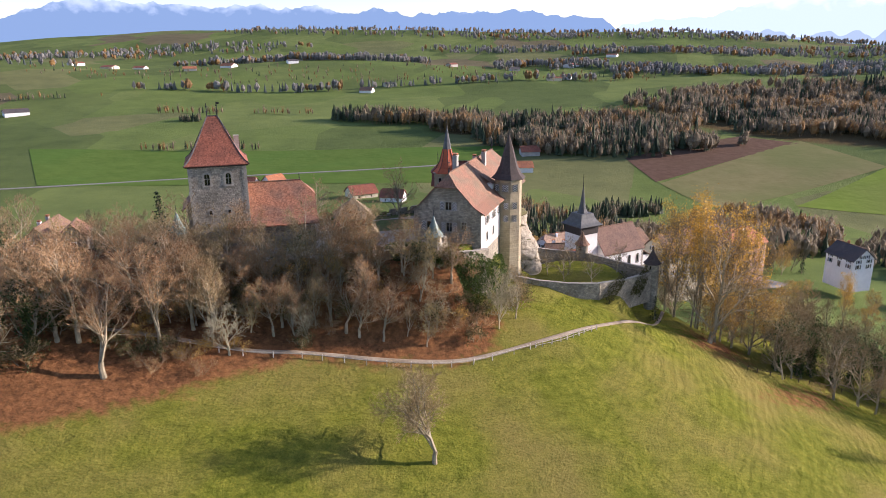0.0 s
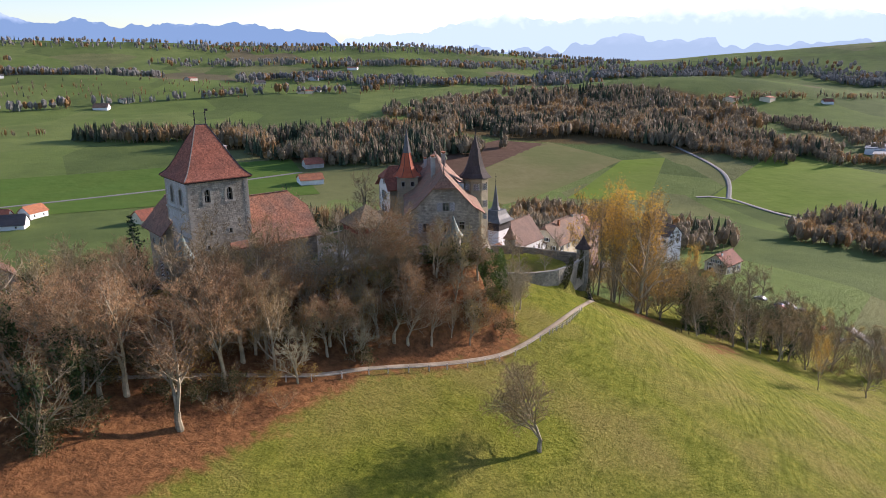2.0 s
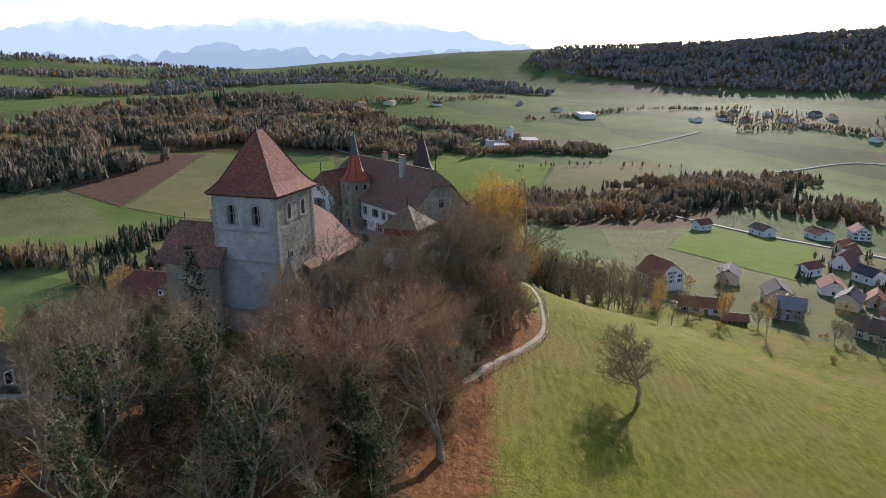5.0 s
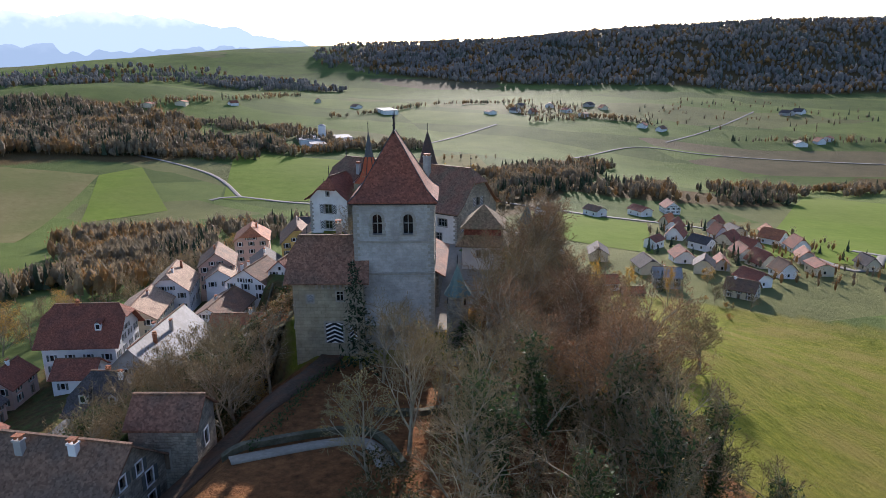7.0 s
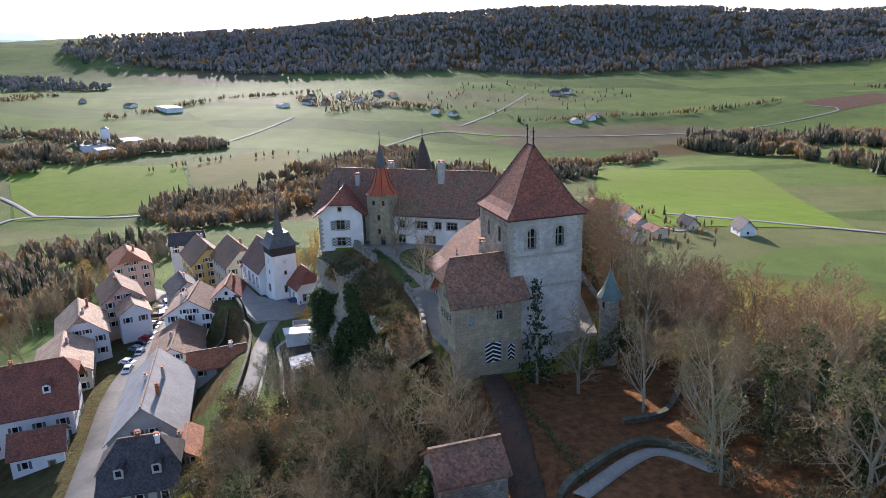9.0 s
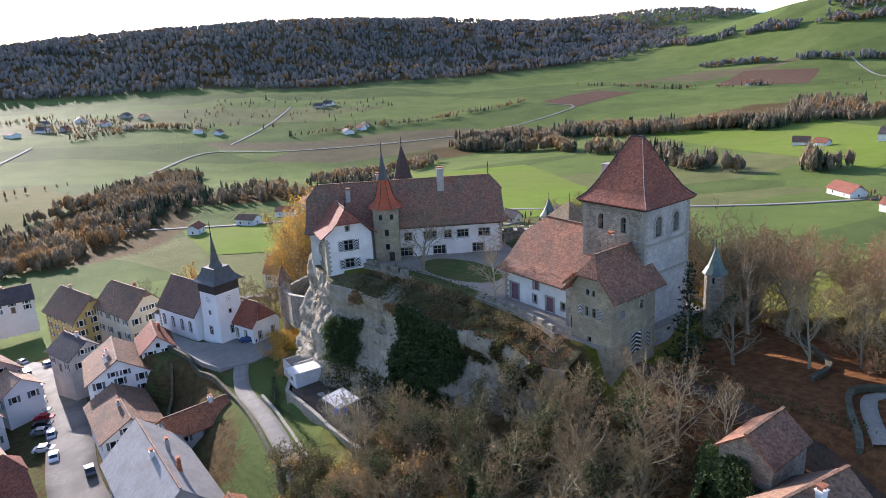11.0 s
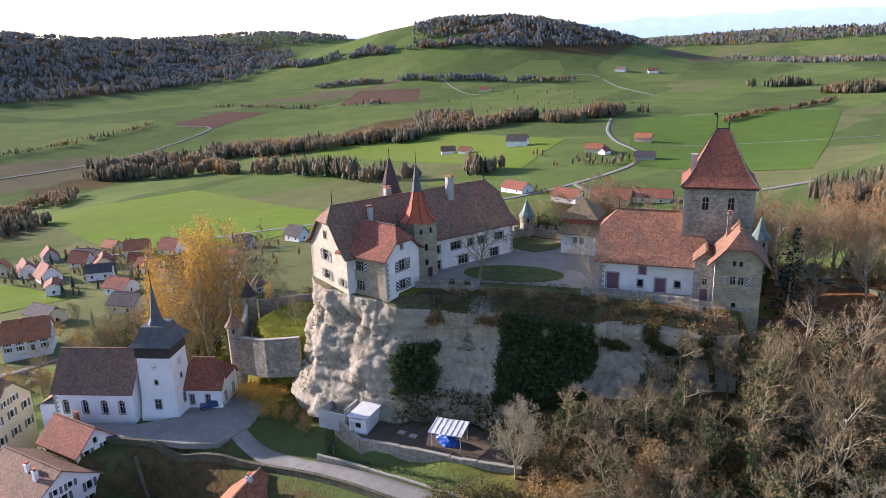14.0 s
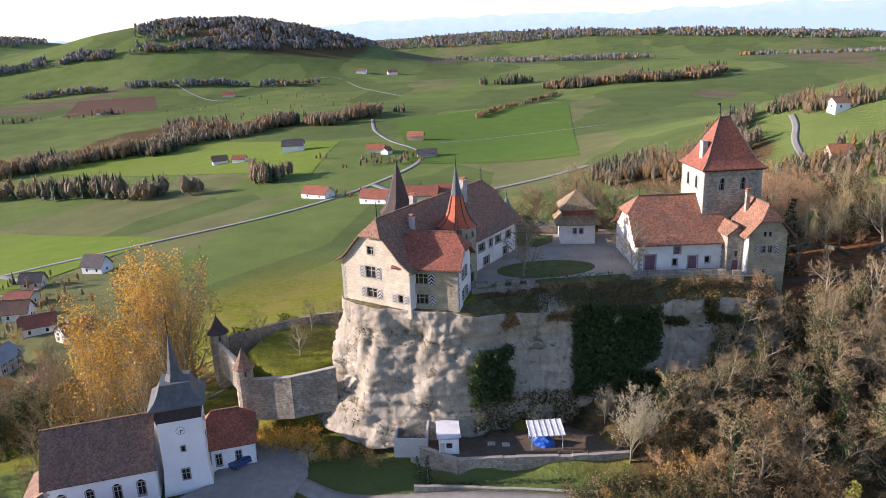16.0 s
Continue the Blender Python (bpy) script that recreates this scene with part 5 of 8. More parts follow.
def great_barn():
    t = thing("courtyard_barn", "plastered courtyard barn with an orange tiled roof and mauve doors", "barn", pose(-33.2, 132.7, 18, 0, 0, 16.5))
    north = [(1.2, 3.0, 2.9, 5.6, 'door', MAUVE), (6.2, 7.2, 5.6, 7.0, 'door', MAUVE), (8.7, 10.2, 2.9, 5.2, 'door', MAUVE), (11.6, 12.4, 3.9, 5.0, None, 0), (6.0, 6.8, 3.6, 4.8, None, 0)]
    east = [(6.6, 7.6, 4.0, 5.4, None, 1), (6.8, 7.8, 9.4, 10.4, None, 0)]
    gabled(t, 15, 14.6, 7.6, 14.3, TILE_BARN, [(RUBBLE, []), (PLASTER, east), (PLASTER, north), (RUBBLE, [])], 0.33, 0.7, -3, 0.5)
    finial(t, 5.6, 0, 14.4, 1.6, 0.06)
    quoins(t, (7.5, 7.3, 0), (-1, 0), 0.0, 2.5, 7.2)
    quoins(t, (7.5, 7.3, 0), (-1, 0), 15, 2.5, 7.2)
    return t


great_barn()


def gatehouse():
    t = thing("gatehouse", "sandstone gatehouse with a mottled half-hipped tile roof", "gatehouse", pose(-47.3, 135.3, 16.5, 0, 0, 108.4))
    north = [(2.2, 2.6, 13.6, 14.2, None, 0), (2.35, 2.85, 10.7, 11.5, None, 0), (3.25, 3.75, 10.7, 11.5, None, 0), (2.2, 2.9, 7.9, 9.1, None, 1), (3.3, 4.0, 7.9, 9.1, None, 1), (2.6, 3.2, 4.2, 5.1, None, 0)]
    west = [(1.8, 2.6, 8.0, 9.0, None, 1), (5.6, 6.4, 8.2, 9.4, None, 1), (4.0, 6.2, 2.4, 5.2, 'door', DARKWOOD), (7.1, 8.1, 2.4, 4.6, 'door', DARKWOOD)]
    roof = gabled(t, 9.0, 6.4, 11.4, 15.8, TILE_MOTTLED, [(PLASTER, [(5.2, 5.9, 8.2, 9.3, None, 1), (6.0, 7.0, 4.4, 6.6, 'door', WOOD)]), (ASHLAR, north), (ASHLAR, west), (ASHLAR, [])], 0.42, 0.75, -2, 0.3)
    # zigzag painted shutters and gate leaves
    o, d = (4.5, -3.2, 0), (0, 1)
    for x in (1.1, 4.35):
        leaf = part("shutter", box(0, 0.8, 0.02, 0.06, 0, 1.3), SHUTTER_W, t, "white shutter with black zigzag stripes")
        leaf.matrix_basis = xform(o, d) @ pose(x, 0.02, 7.85)
        part("zigzag_stripe", chevron_boards(0.8, 1.3, True), SHUTTER_K, leaf).location = (0, 0.03, 0)
    o, d = (4.5, 3.2, 0), (-1, 0)
    for x, w, z, hh in ((4.0, 2.2, 2.4, 2.8), (7.1, 1.0, 2.4, 2.2), (1.8, 0.8, 8.0, 1.0)):
        leaf = part("gate_leaf", box(0, w, 0.0, 0.04, 0, hh), SHUTTER_W, t, "gate boards striped in black and white zigzag")
        leaf.matrix_basis = xform(o, d) @ pose(x, -0.12, z)
        part("zigzag_stripe", chevron_boards(w, hh, True), SHUTTER_K, leaf).location = (0, 0.02, 0)
    for k in range(6):
        x = 3.0 + k * 0.75
        bm = bmesh.new()
        add_box(bm, x, x + 0.3, 0, 0.35, 9.9, 10.7)
        add_box(bm, x - 0.2, x + 0.5, 0.0, 0.4, 10.7, 10.95)
        cb = part("corbel", bm, STONE_TRIM, t)
        cb.matrix_basis = xform(o, d)
    finial(t, 2.9, 0, 15.9, 1.4, 0.06)
    chimney(t, -1.0, -1.4, 13.0, 17.2, 0.7, 0.6, RUBBLE)
    # stair block against the barn
    s = thing("stair_block", "narrow rubble stair block with a small tiled roof", "stair block", pose(-43.2, 137.0, 18, 0, 0, 108.4))
    gabled(s, 4.6, 3.0, 9.3, 10.6, TILE_MOTTLED, [(RUBBLE, []), (RUBBLE, [(1.2, 1.8, 5.4, 6.4), (0.9, 2.0, 2.6, 4.8, 'door', MAUVE)]), (RUBBLE, []), (RUBBLE, [])], 0.0, 0.35, -3)
    return t


gatehouse()


def pavilion():
    t = thing("garden_pavilion", "small pavilion with a two-tiered red tiled roof", "pavilion", pose(-15.9, 123.4, 19, 0, 0, 12))
    s = 3.3
    sides = [((-s, -s, 0), (1, 0)), ((s, -s, 0), (0, 1)), ((s, s, 0), (-1, 0)), ((-s, s, 0), (0, -1))]
    for i, (o, d) in enumerate(sides):
        wins = [(2.4, 3.0, 4.0, 5.0), (3.6, 4.2, 4.0, 5.0)]
        bm = bmesh.new()
        wall_panel(bm, o, d, [(0, -4), (2 * s, -4), (2 * s, 6.4), (0, 6.4)], wins)
        part("wall", bm, PLASTER, t)
        for w in wins:
            window(t, o, d, *w, shutters=SHUTTER_G if i == 0 else None, mullions=1)
    skirt = part("roof", hip_rings([(4.35, 4.35, 5.85), (4.35, 4.35, 6.0), (3.6, 3.6, 6.7), (3.05, 3.05, 7.6)]), TILE_MOSS, t)
    part("tile_hung_band", hip_rings([(3.05, 3.05, 7.6), (3.0, 3.0, 9.0)]), TILE_RED, t, "red tile-hung upper wall")
    part("upper_roof", hip_rings([(3.65, 3.65, 8.7), (3.65, 3.65, 8.85), (2.9, 2.9, 9.5), (0.05, 0.05, 12.2)]), TILE_MOSS, t)
    finial(t, 0, 0, 12.1, 1.6, 0.06)
    return t


pavilion()


def wall_turret(name, label, x, y, z, r, h, roof_h, roofm, wallm, drop=3.0):
    t = thing(name, label, "turret", pose(x, y, z))
    part("wall", lathe([(r * 0.75, -drop), (r, -drop * 0.55), (r, h)], 14), wallm, t)
    bm = lathe([(r * 1.3, h - 0.05), (r * 1.25, h + 0.1), (r * 0.75, h + roof_h * 0.3), (r * 0.4, h + roof_h * 0.62), (0.05, h + roof_h)], 10)
    part("roof", bm, roofm, t)
    for a in (0.4, 2.3, 4.2):
        o = (r * 1.0 * math.cos(a), r * 1.0 * math.sin(a), 0)
        w = part("loophole", box(-0.14, 0.14, -0.05, 0.02, h - 1.2, h - 0.4), GLASS, t)
        w.matrix_basis = xform(o, (-math.sin(a), math.cos(a)))
    finial(t, 0, 0, h + roof_h - 0.1, 1.3, 0.05)
    return t


wall_turret("wall_turret", "slim corner turret with a green copper roof beside the keep", -46.4, 118.2, 21.5, 1.35, 4.6, 3.8, COPPER, RUBBLE, 8)
wall_turret("wall_turret", "small corner turret with a pale zinc roof on the castle wall", -1.1, 119.3, 20.0, 1.4, 5.0, 3.6, COPPER, RUBBLE, 6)
wall_turret("wall_turret", "small round garden turret with a tiled cone roof", 34.6, 168.0, 3.0, 1.5, 6.4, 3.4, TILE_BROWN, RUBBLE, 6)
wall_turret("wall_turret", "dark shingled garden gate turret", 48.4, 154.2, 2.5, 1.6, 6.2, 3.4, DARKSHINGLE, RUBBLE, 5)


def rampart(label, pts, zs, h, th=0.6, merlons=False, material=RUBBLE, coping=True, drop=2.5):
    """Wall along plan points with its top at zs; merlons if crenellated."""
    t = thing("rampart_wall", label, "wall")
    bm, cp = bmesh.new(), bmesh.new()
    for (p, q), (za, zb) in zip(zip(pts, pts[1:]), zip(zs, zs[1:])):
        p, q = Vector(p), Vector(q)
        n = max(1, int((q - p).length / 2.0))
        u = (q - p).normalized()
        v = Vector((-u.y, u.x)) * th / 2
        for k in range(n):
            a, b = p + (q - p) * k / n, p + (q - p) * (k + 1) / n
            z0, z1 = za + (zb - za) * k / n, za + (zb - za) * (k + 1) / n
            w = rng.uniform(-0.06, 0.06)
            add_rings(bm, [[(a.x - v.x, a.y - v.y, z0 - h - drop), (b.x - v.x, b.y - v.y, z1 - h - drop), (b.x + v.x, b.y + v.y, z1 - h - drop), (a.x + v.x, a.y + v.y, z0 - h - drop)],
                           [(a.x - v.x, a.y - v.y, z0 + w), (b.x - v.x, b.y - v.y, z1 + w), (b.x + v.x, b.y + v.y, z1 + w), (a.x + v.x, a.y + v.y, z0 + w)]])
            if coping:
                c = v * 1.25
                add_rings(cp, [[(a.x - c.x, a.y - c.y, z0 + w), (b.x - c.x, b.y - c.y, z1 + w), (b.x + c.x, b.y + c.y, z1 + w), (a.x + c.x, a.y + c.y, z0 + w)],
                               [(a.x - c.x, a.y - c.y, z0 + w + 0.14), (b.x - c.x, b.y - c.y, z1 + w + 0.14), (b.x + c.x, b.y + c.y, z1 + w + 0.14), (a.x + c.x, a.y + c.y, z0 + w + 0.14)]])
            if merlons:
                m0, m1 = a + (b - a) * 0.2, a + (b - a) * 0.75
                mb = bmesh.new()
                add_rings(mb, [[(m0.x - v.x, m0.y - v.y, zz), (m1.x - v.x, m1.y - v.y, zz), (m1.x + v.x, m1.y + v.y, zz), (m0.x + v.x, m0.y + v.y, zz)] for zz in (z0 + w, z0 + 0.9 + w)])
                part("merlon", mb, material, t)
    part("masonry", bm, material, t)
    if coping:
        part("coping", cp, STONE_TRIM, t)
    else:
        cp.free()
    return t


rampart("old rubble curtain wall above the wooded bank", [(-46, 118), (-34, 116.8), (-20, 117.8)], [21.2, 21.0, 21.4], 4)
rampart("crenellated curtain wall beside the corner turret", [(-11.5, 118.5), (-1.5, 119.0), (1.0, 126), (0, 129)], [22.4, 22.4, 22.4, 22.4], 4, 0.7, True)
rampart("ivy-grown wall from the turret to the manor", [(0.2, 119.2), (5.5, 122.0), (8.8, 125.6)], [21.6, 21.2, 20.6], 6, 0.7)
rampart("ruined crenellated parapet on the rock edge", [(-2.4, 157.5), (-5.5, 155.6), (-12.5, 152.2)], [21.7, 21.5, 21.2], 1.2, 0.6, True, coping=False)
rampart("low crenellated parapet before the barn", [(-27, 146.2), (-36, 143.6), (-45, 142.6)], [21.3, 21.3, 21.3], 1.0, 0.5, True)
rampart("rubble garden wall sweeping down the meadow", [(15.6, 140.4), (20.5, 139.2), (26.5, 139.4), (33.5, 141.2), (40.5, 145.8), (47.6, 152.4)], [10.2, 9.6, 8.9, 8.2, 7.6, 7.0], 4.5, 0.6)
rampart("high rubble garden wall below the rock", [(34, 168.2), (26, 167.6), (19, 165.5)], [7.2, 8.2, 9.6], 5, 0.7)
rampart("rubble garden wall between two turrets", [(35.4, 167), (41, 161), (47.6, 155.5)], [7.4, 7.2, 7.0], 3.5, 0.6)
rampart("concrete and stone retaining wall of the terrace", [(4.5, 171.5), (-3.7, 174.0), (-12, 171.4), (-20, 169.4), (-28.5, 166.6)], [1.0, 0.9, 0.8, 0.8, 0.9], 4.2, 0.5, material=RUBBLE)
rampart("low stone wall below the grass strip", [(2, 178.0), (-5, 176.4), (-14, 175.0), (-24, 173.8)], [-1.8, -2.0, -2.0, -1.8], 1.4, 0.4)


# courtyard
def sheet(name, label, outline, z, material, category, lift=0.0, thick=0.12):
    bm = bmesh.new()
    vt = [bm.verts.new((x, y, z + lift)) for x, y in outline]
    vb = [bm.verts.new((x, y, z + lift - thick)) for x, y in outline]
    bm.faces.new(vt)
    n = len(vt)
    for i in range(n):
        j = (i + 1) % n
        bm.faces.new((vt[j], vt[i], vb[i], vb[j]))
    return tagged(mesh_ob(name, bm, material), label, category, kind="structure")


COURT_Z = 20.85
sheet("courtyard", "pale gravel castle courtyard", [(-51, 139.2), (-46, 141.6), (-36, 143.3), (-27, 145.6), (-12, 151.2), (-4, 155.2), (-1, 158), (4, 154), (0, 130), (-2, 121), (-11, 120), (-20, 118.8), (-46, 119.6), (-47, 124)], COURT_Z, GRAVEL, "courtyard", 0.03, 0.4)
LAWN = mat("courtyard_lawn", (0.06, 0.085, 0.018), (0.10, 0.125, 0.03), 0.8, 0.95, 0.5, (0.13, 0.11, 0.045), 0.2, 0.6)
oval = []
for i in range(40):
    a = 2 * math.pi * i / 40
    u, v = 8.8 * math.cos(a), 4.6 * math.sin(a)
    oval.append((-12.5 + u * math.cos(radians(22)) - v * math.sin(radians(22)), 143.0 + u * math.sin(radians(22)) + v * math.cos(radians(22))))
sheet("oval_lawn", "oval mown lawn in the courtyard", oval, COURT_Z, LAWN, "lawn", 0.09)
sheet("grass_strip", "grass edge along the rock parapet", [(-4, 155), (-12, 151.2), (-27, 145.6), (-26, 143.8), (-13, 148.6), (-5, 152.5)], COURT_Z, LAWN, "lawn", 0.08)
sheet("lawn", "grass beside the pavilion", [(-11, 121), (-2, 121.5), (-1, 129), (-9, 130), (-11.5, 126)], COURT_Z, LAWN, "lawn", 0.085)


# ---- the rock ----
def cliff_material():
    """Cream sandstone with wavy beds, dark seeping streaks and mossy patches."""
    m = mat("cream_sandstone_cliff", (0.29, 0.25, 0.185), (0.47, 0.42, 0.325), 0.6, 0.92, 0.0, (0.27, 0.235, 0.175), 0.16, 0.7)
    t = m.node_tree
    b = t.nodes["Principled BSDF"]
    g = t.nodes.new("ShaderNodeNewGeometry")
    col = b.inputs["Base Color"].links[0].from_socket
    for sc, lo, hi, dark, amt in (((0.7, 0.7, 0.10), 0.50, 0.68, (0.16, 0.145, 0.115), 0.75), ((0.18, 0.18, 1.6), 0.54, 0.66, (0.22, 0.185, 0.13), 0.6), ((0.34, 0.34, 0.5), 0.58, 0.66, (0.085, 0.07, 0.04), 0.85)):
        mp = t.nodes.new("ShaderNodeMapping")
        mp.inputs["Scale"].default_value = sc
        t.links.new(g.outputs["Position"], mp.inputs["Vector"])
        n = t.nodes.new("ShaderNodeTexNoise")
        n.inputs["Scale"].default_value = 1.0
        n.inputs["Detail"].default_value = 9
        n.inputs["Roughness"].default_value = 0.68
        n.inputs["Distortion"].default_value = 0.6
        t.links.new(mp.outputs[0], n.inputs["Vector"])
        r = t.nodes.new("ShaderNodeMapRange")
        r.inputs[1].default_value, r.inputs[2].default_value, r.inputs[4].default_value = lo, hi, amt
        t.links.new(n.outputs["Fac"], r.inputs[0])
        mx = t.nodes.new("ShaderNodeMix")
        mx.data_type = 'RGBA'
        t.links.new(r.outputs[0], mx.inputs[0])
        t.links.new(col, mx.inputs[6])
        mx.inputs[7].default_value = (*dark, 1)
        col = mx.outputs[2]
    # earth and dry grass on the flat tops and ledges
    sn = t.nodes.new("ShaderNodeSeparateXYZ")
    t.links.new(g.outputs["True Normal"], sn.inputs[0])
    up = t.nodes.new("ShaderNodeMapRange")
    up.inputs[1].default_value, up.inputs[2].default_value = 0.78, 0.92
    t.links.new(sn.outputs["Z"], up.inputs[0])
    gr = t.nodes.new("ShaderNodeTexNoise")
    gr.inputs["Scale"].default_value = 1.6
    gr.inputs["Detail"].default_value = 7
    t.links.new(g.outputs["Position"], gr.inputs["Vector"])
    gc = t.nodes.new("ShaderNodeValToRGB")
    gc.color_ramp.elements[0].position, gc.color_ramp.elements[0].color = 0.35, (0.075, 0.06, 0.03, 1)
    gc.color_ramp.elements[1].position, gc.color_ramp.elements[1].color = 0.65, (0.13, 0.12, 0.045, 1)
    t.links.new(gr.outputs["Fac"], gc.inputs[0])
    mx = t.nodes.new("ShaderNodeMix")
    mx.data_type = 'RGBA'
    t.links.new(up.outputs[0], mx.inputs[0])
    t.links.new(col, mx.inputs[6])
    t.links.new(gc.outputs[0], mx.inputs[7])
    col = mx.outputs[2]
    t.links.new(col, b.inputs["Base Color"])
    nb = t.nodes.new("ShaderNodeTexNoise")
    nb.inputs["Scale"].default_value = 1.3
    nb.inputs["Detail"].default_value = 9
    nb.inputs["Roughness"].default_value = 0.66
    t.links.new(g.outputs["Position"], nb.inputs["Vector"])
    bp = t.nodes.new("ShaderNodeBump")
    bp.inputs["Strength"].default_value = 0.7
    bp.inputs["Distance"].default_value = 0.45
    t.links.new(nb.outputs["Fac"], bp.inputs["Height"])
    t.links.new(bp.outputs[0], b.inputs["Normal"])
    return m


CLIFF, RIM = [], []


def rock():
    line = catmull([(12.5, 147), (16.5, 149.5), (19.6, 153), (20.6, 158), (19.4, 162.4), (14, 165.4), (6, 166.4), (-1, 166), (-6, 163.2), (-11, 160.2), (-18, 157.2), (-27, 153.6), (-36, 150.2), (-45, 147.4), (-51, 145)], 0.32)
    cols = 70
    verts, faces = [], []
    for i, p in enumerate(line):
        q = line[min(i + 2, len(line) - 1)] - line[max(i - 2, 0)]
        n = Vector((q.y, -q.x)).normalized()
        if n.y < -0.3 and p.x < 15:
            n = -n
        fade = smooth(0, 16, i) * smooth(0, 16, len(line) - 1 - i)
        flank = smooth(0, -9, p.x)
        rim = 20.4 - 1.5 * flank + 0.9 * flank * noise.noise((p.x * 0.16, 3.3, 0))
        verts.append((p.x - (5.5 - 1.2 * flank) * n.x, p.y - (5.5 - 1.2 * flank) * n.y, 20.45))
        for k in range(cols):
            s = k / (cols - 1)
            z = rim - (rim + 1.1) * s
            # apron of the prow; the flank drops steeply and is hollowed under its brow
            out = (-1.3 + 5.2 * s ** 1.35) * (1 - flank) + flank * (-0.4 + 2.6 * s - 1.1 * math.exp(-((z - 14.5) / 2.2) ** 2))
            big = noise.fractal((p.x * 0.10, p.y * 0.10, z * 0.13), 1.1, 2.0, 2)
            fold = abs(noise.noise((p.x * 0.24 + 0.06 * z, p.y * 0.24, z * 0.07 + 4)))
            bowl = abs(noise.noise((p.x * 0.21, p.y * 0.21, z * 0.15 + 8)))
            bed = noise.noise((p.x * 0.05, p.y * 0.05, z * 1.25 + 0.8 * big))
            crag = 1 - abs(noise.noise((p.x * 0.42 + 0.2 * z, p.y * 0.42, z * 0.5 + 15)))
            fine = noise.fractal((p.x * 0.9, p.y * 0.9, z * 1.5 + 9), 1.0, 2.1, 3)
            out += fade * (1.4 * big + (1.6 - 0.8 * flank) * fold + 1.0 * bowl + (0.3 + 0.7 * s) * 0.6 * bed + 0.22 * fine - 0.25 * crag ** 4 - 0.55)
            out = max(out, -1.35 + 0.5 * bowl + 0.2 * fine - 9 * max(0.0, s - 0.1) - 4 * flank)
            verts.append((p.x + n.x * out, p.y + n.y * out, z + fade * 0.12 * fine))
            CLIFF.append((verts[-1], n))
            if k == 0:
                RIM.append((verts[-1], verts[-2]))
    for i in range(len(line) - 1):
        for k in range(cols):
            a = i * (cols + 1) + k
            b = a + cols + 1
            faces.append((a, b, b + 1, a + 1))
    me = bpy.data.meshes.new("cliff")
    me.from_pydata(verts, [], faces)
    me.polygons.foreach_set("use_smooth", [True] * len(me.polygons))
    me.materials.append(cliff_material())
    return tagged(new("cliff", me), "pale weathered sandstone cliff under the manor", "rock face", kind="structure")


rock()


# ---- trees ----
LEAF_RUST = wood_mat("russet_beech_leaves", (0.20, 0.085, 0.035), (0.37, 0.165, 0.065))
LEAF_GOLD = wood_mat("golden_larch_needles", (0.55, 0.31, 0.04), (0.78, 0.50, 0.09))
LEAF_OCHRE = wood_mat("ochre_bush_leaves", (0.32, 0.19, 0.05), (0.56, 0.36, 0.09))
LEAF_IVY = wood_mat("dark_ivy_leaves", (0.024, 0.045, 0.016), (0.085, 0.125, 0.04))
LEAF_BROWN = wood_mat("dry_brown_leaves", (0.20, 0.125, 0.055), (0.36, 0.235, 0.10))
NEEDLE = wood_mat("spruce_needles", (0.012, 0.028, 0.013), (0.035, 0.06, 0.025))
LEAF_LIME = wood_mat("yellow_green_needles", (0.16, 0.17, 0.03), (0.30, 0.28, 0.05))
TWIG_RUST = mat("reddish_twigs", (0.275, 0.17, 0.085), (0.47, 0.295, 0.15), 0.6, 0.95, 0.0, (0.11, 0.07, 0.045), 0.1, 0.5, rand=0.25)
TWIG_PALE = mat("pale_lichened_twigs", (0.26, 0.225, 0.145), (0.40, 0.35, 0.23), 0.6, 0.95, 0.0, (0.18, 0.17, 0.11), 0.1, 0.5, rand=0.25)


class Shape:
    """Vertices and faces gathered for one mesh."""
    def __init__(self):
        self.v, self.f = [], []

    def limb(self, p, q, r0, r1, n=4):
        d = (q - p)
        if d.length < 1e-4:
            return
        d.normalize()
        u = d.orthogonal().normalized()
        w = d.cross(u)
        i = len(self.v)
        for c, r in ((p, r0), (q, r1)):
            for k in range(n):
                a = 2 * math.pi * k / n
                o = c + (u * math.cos(a) + w * math.sin(a)) * r
                self.v.append(tuple(o))
        for k in range(n):
            j = (k + 1) % n
            self.f.append((i + k, i + j, i + n + j, i + n + k))

    def blade(self, p, q, w):
        """A thin tapering twig."""
        d = q - p
        s = d.cross(Vector((rg.gauss(0, 1), rg.gauss(0, 1), rg.gauss(0, 1))))
        if s.length < 1e-5:
            return
        s = s.normalized() * w
        i = len(self.v)
        self.v.extend((tuple(p - s), tuple(p + s), tuple(q)))
        self.f.append((i, i + 1, i + 2))

    def leaf(self, c, s):
        i = len(self.v)
        for _ in range(3):
            d = Vector((rg.gauss(0, 1), rg.gauss(0, 1), rg.gauss(0, 1))).normalized() * s
            self.v.append(tuple(c + d))
        self.f.append((i, i + 1, i + 2))

    def mesh(self, name, material):
        me = bpy.data.meshes.new(name)
        me.from_pydata(self.v, [], self.f)
        me.materials.append(material)
        return me


rg = random.Random(11)


def rand_dir(d, spread):
    v = Vector((rg.gauss(0, 1), rg.gauss(0, 1), rg.gauss(0, 1)))
    v = (v - d * v.dot(d)).normalized()
    return (d + v * math.tan(spread)).normalized()


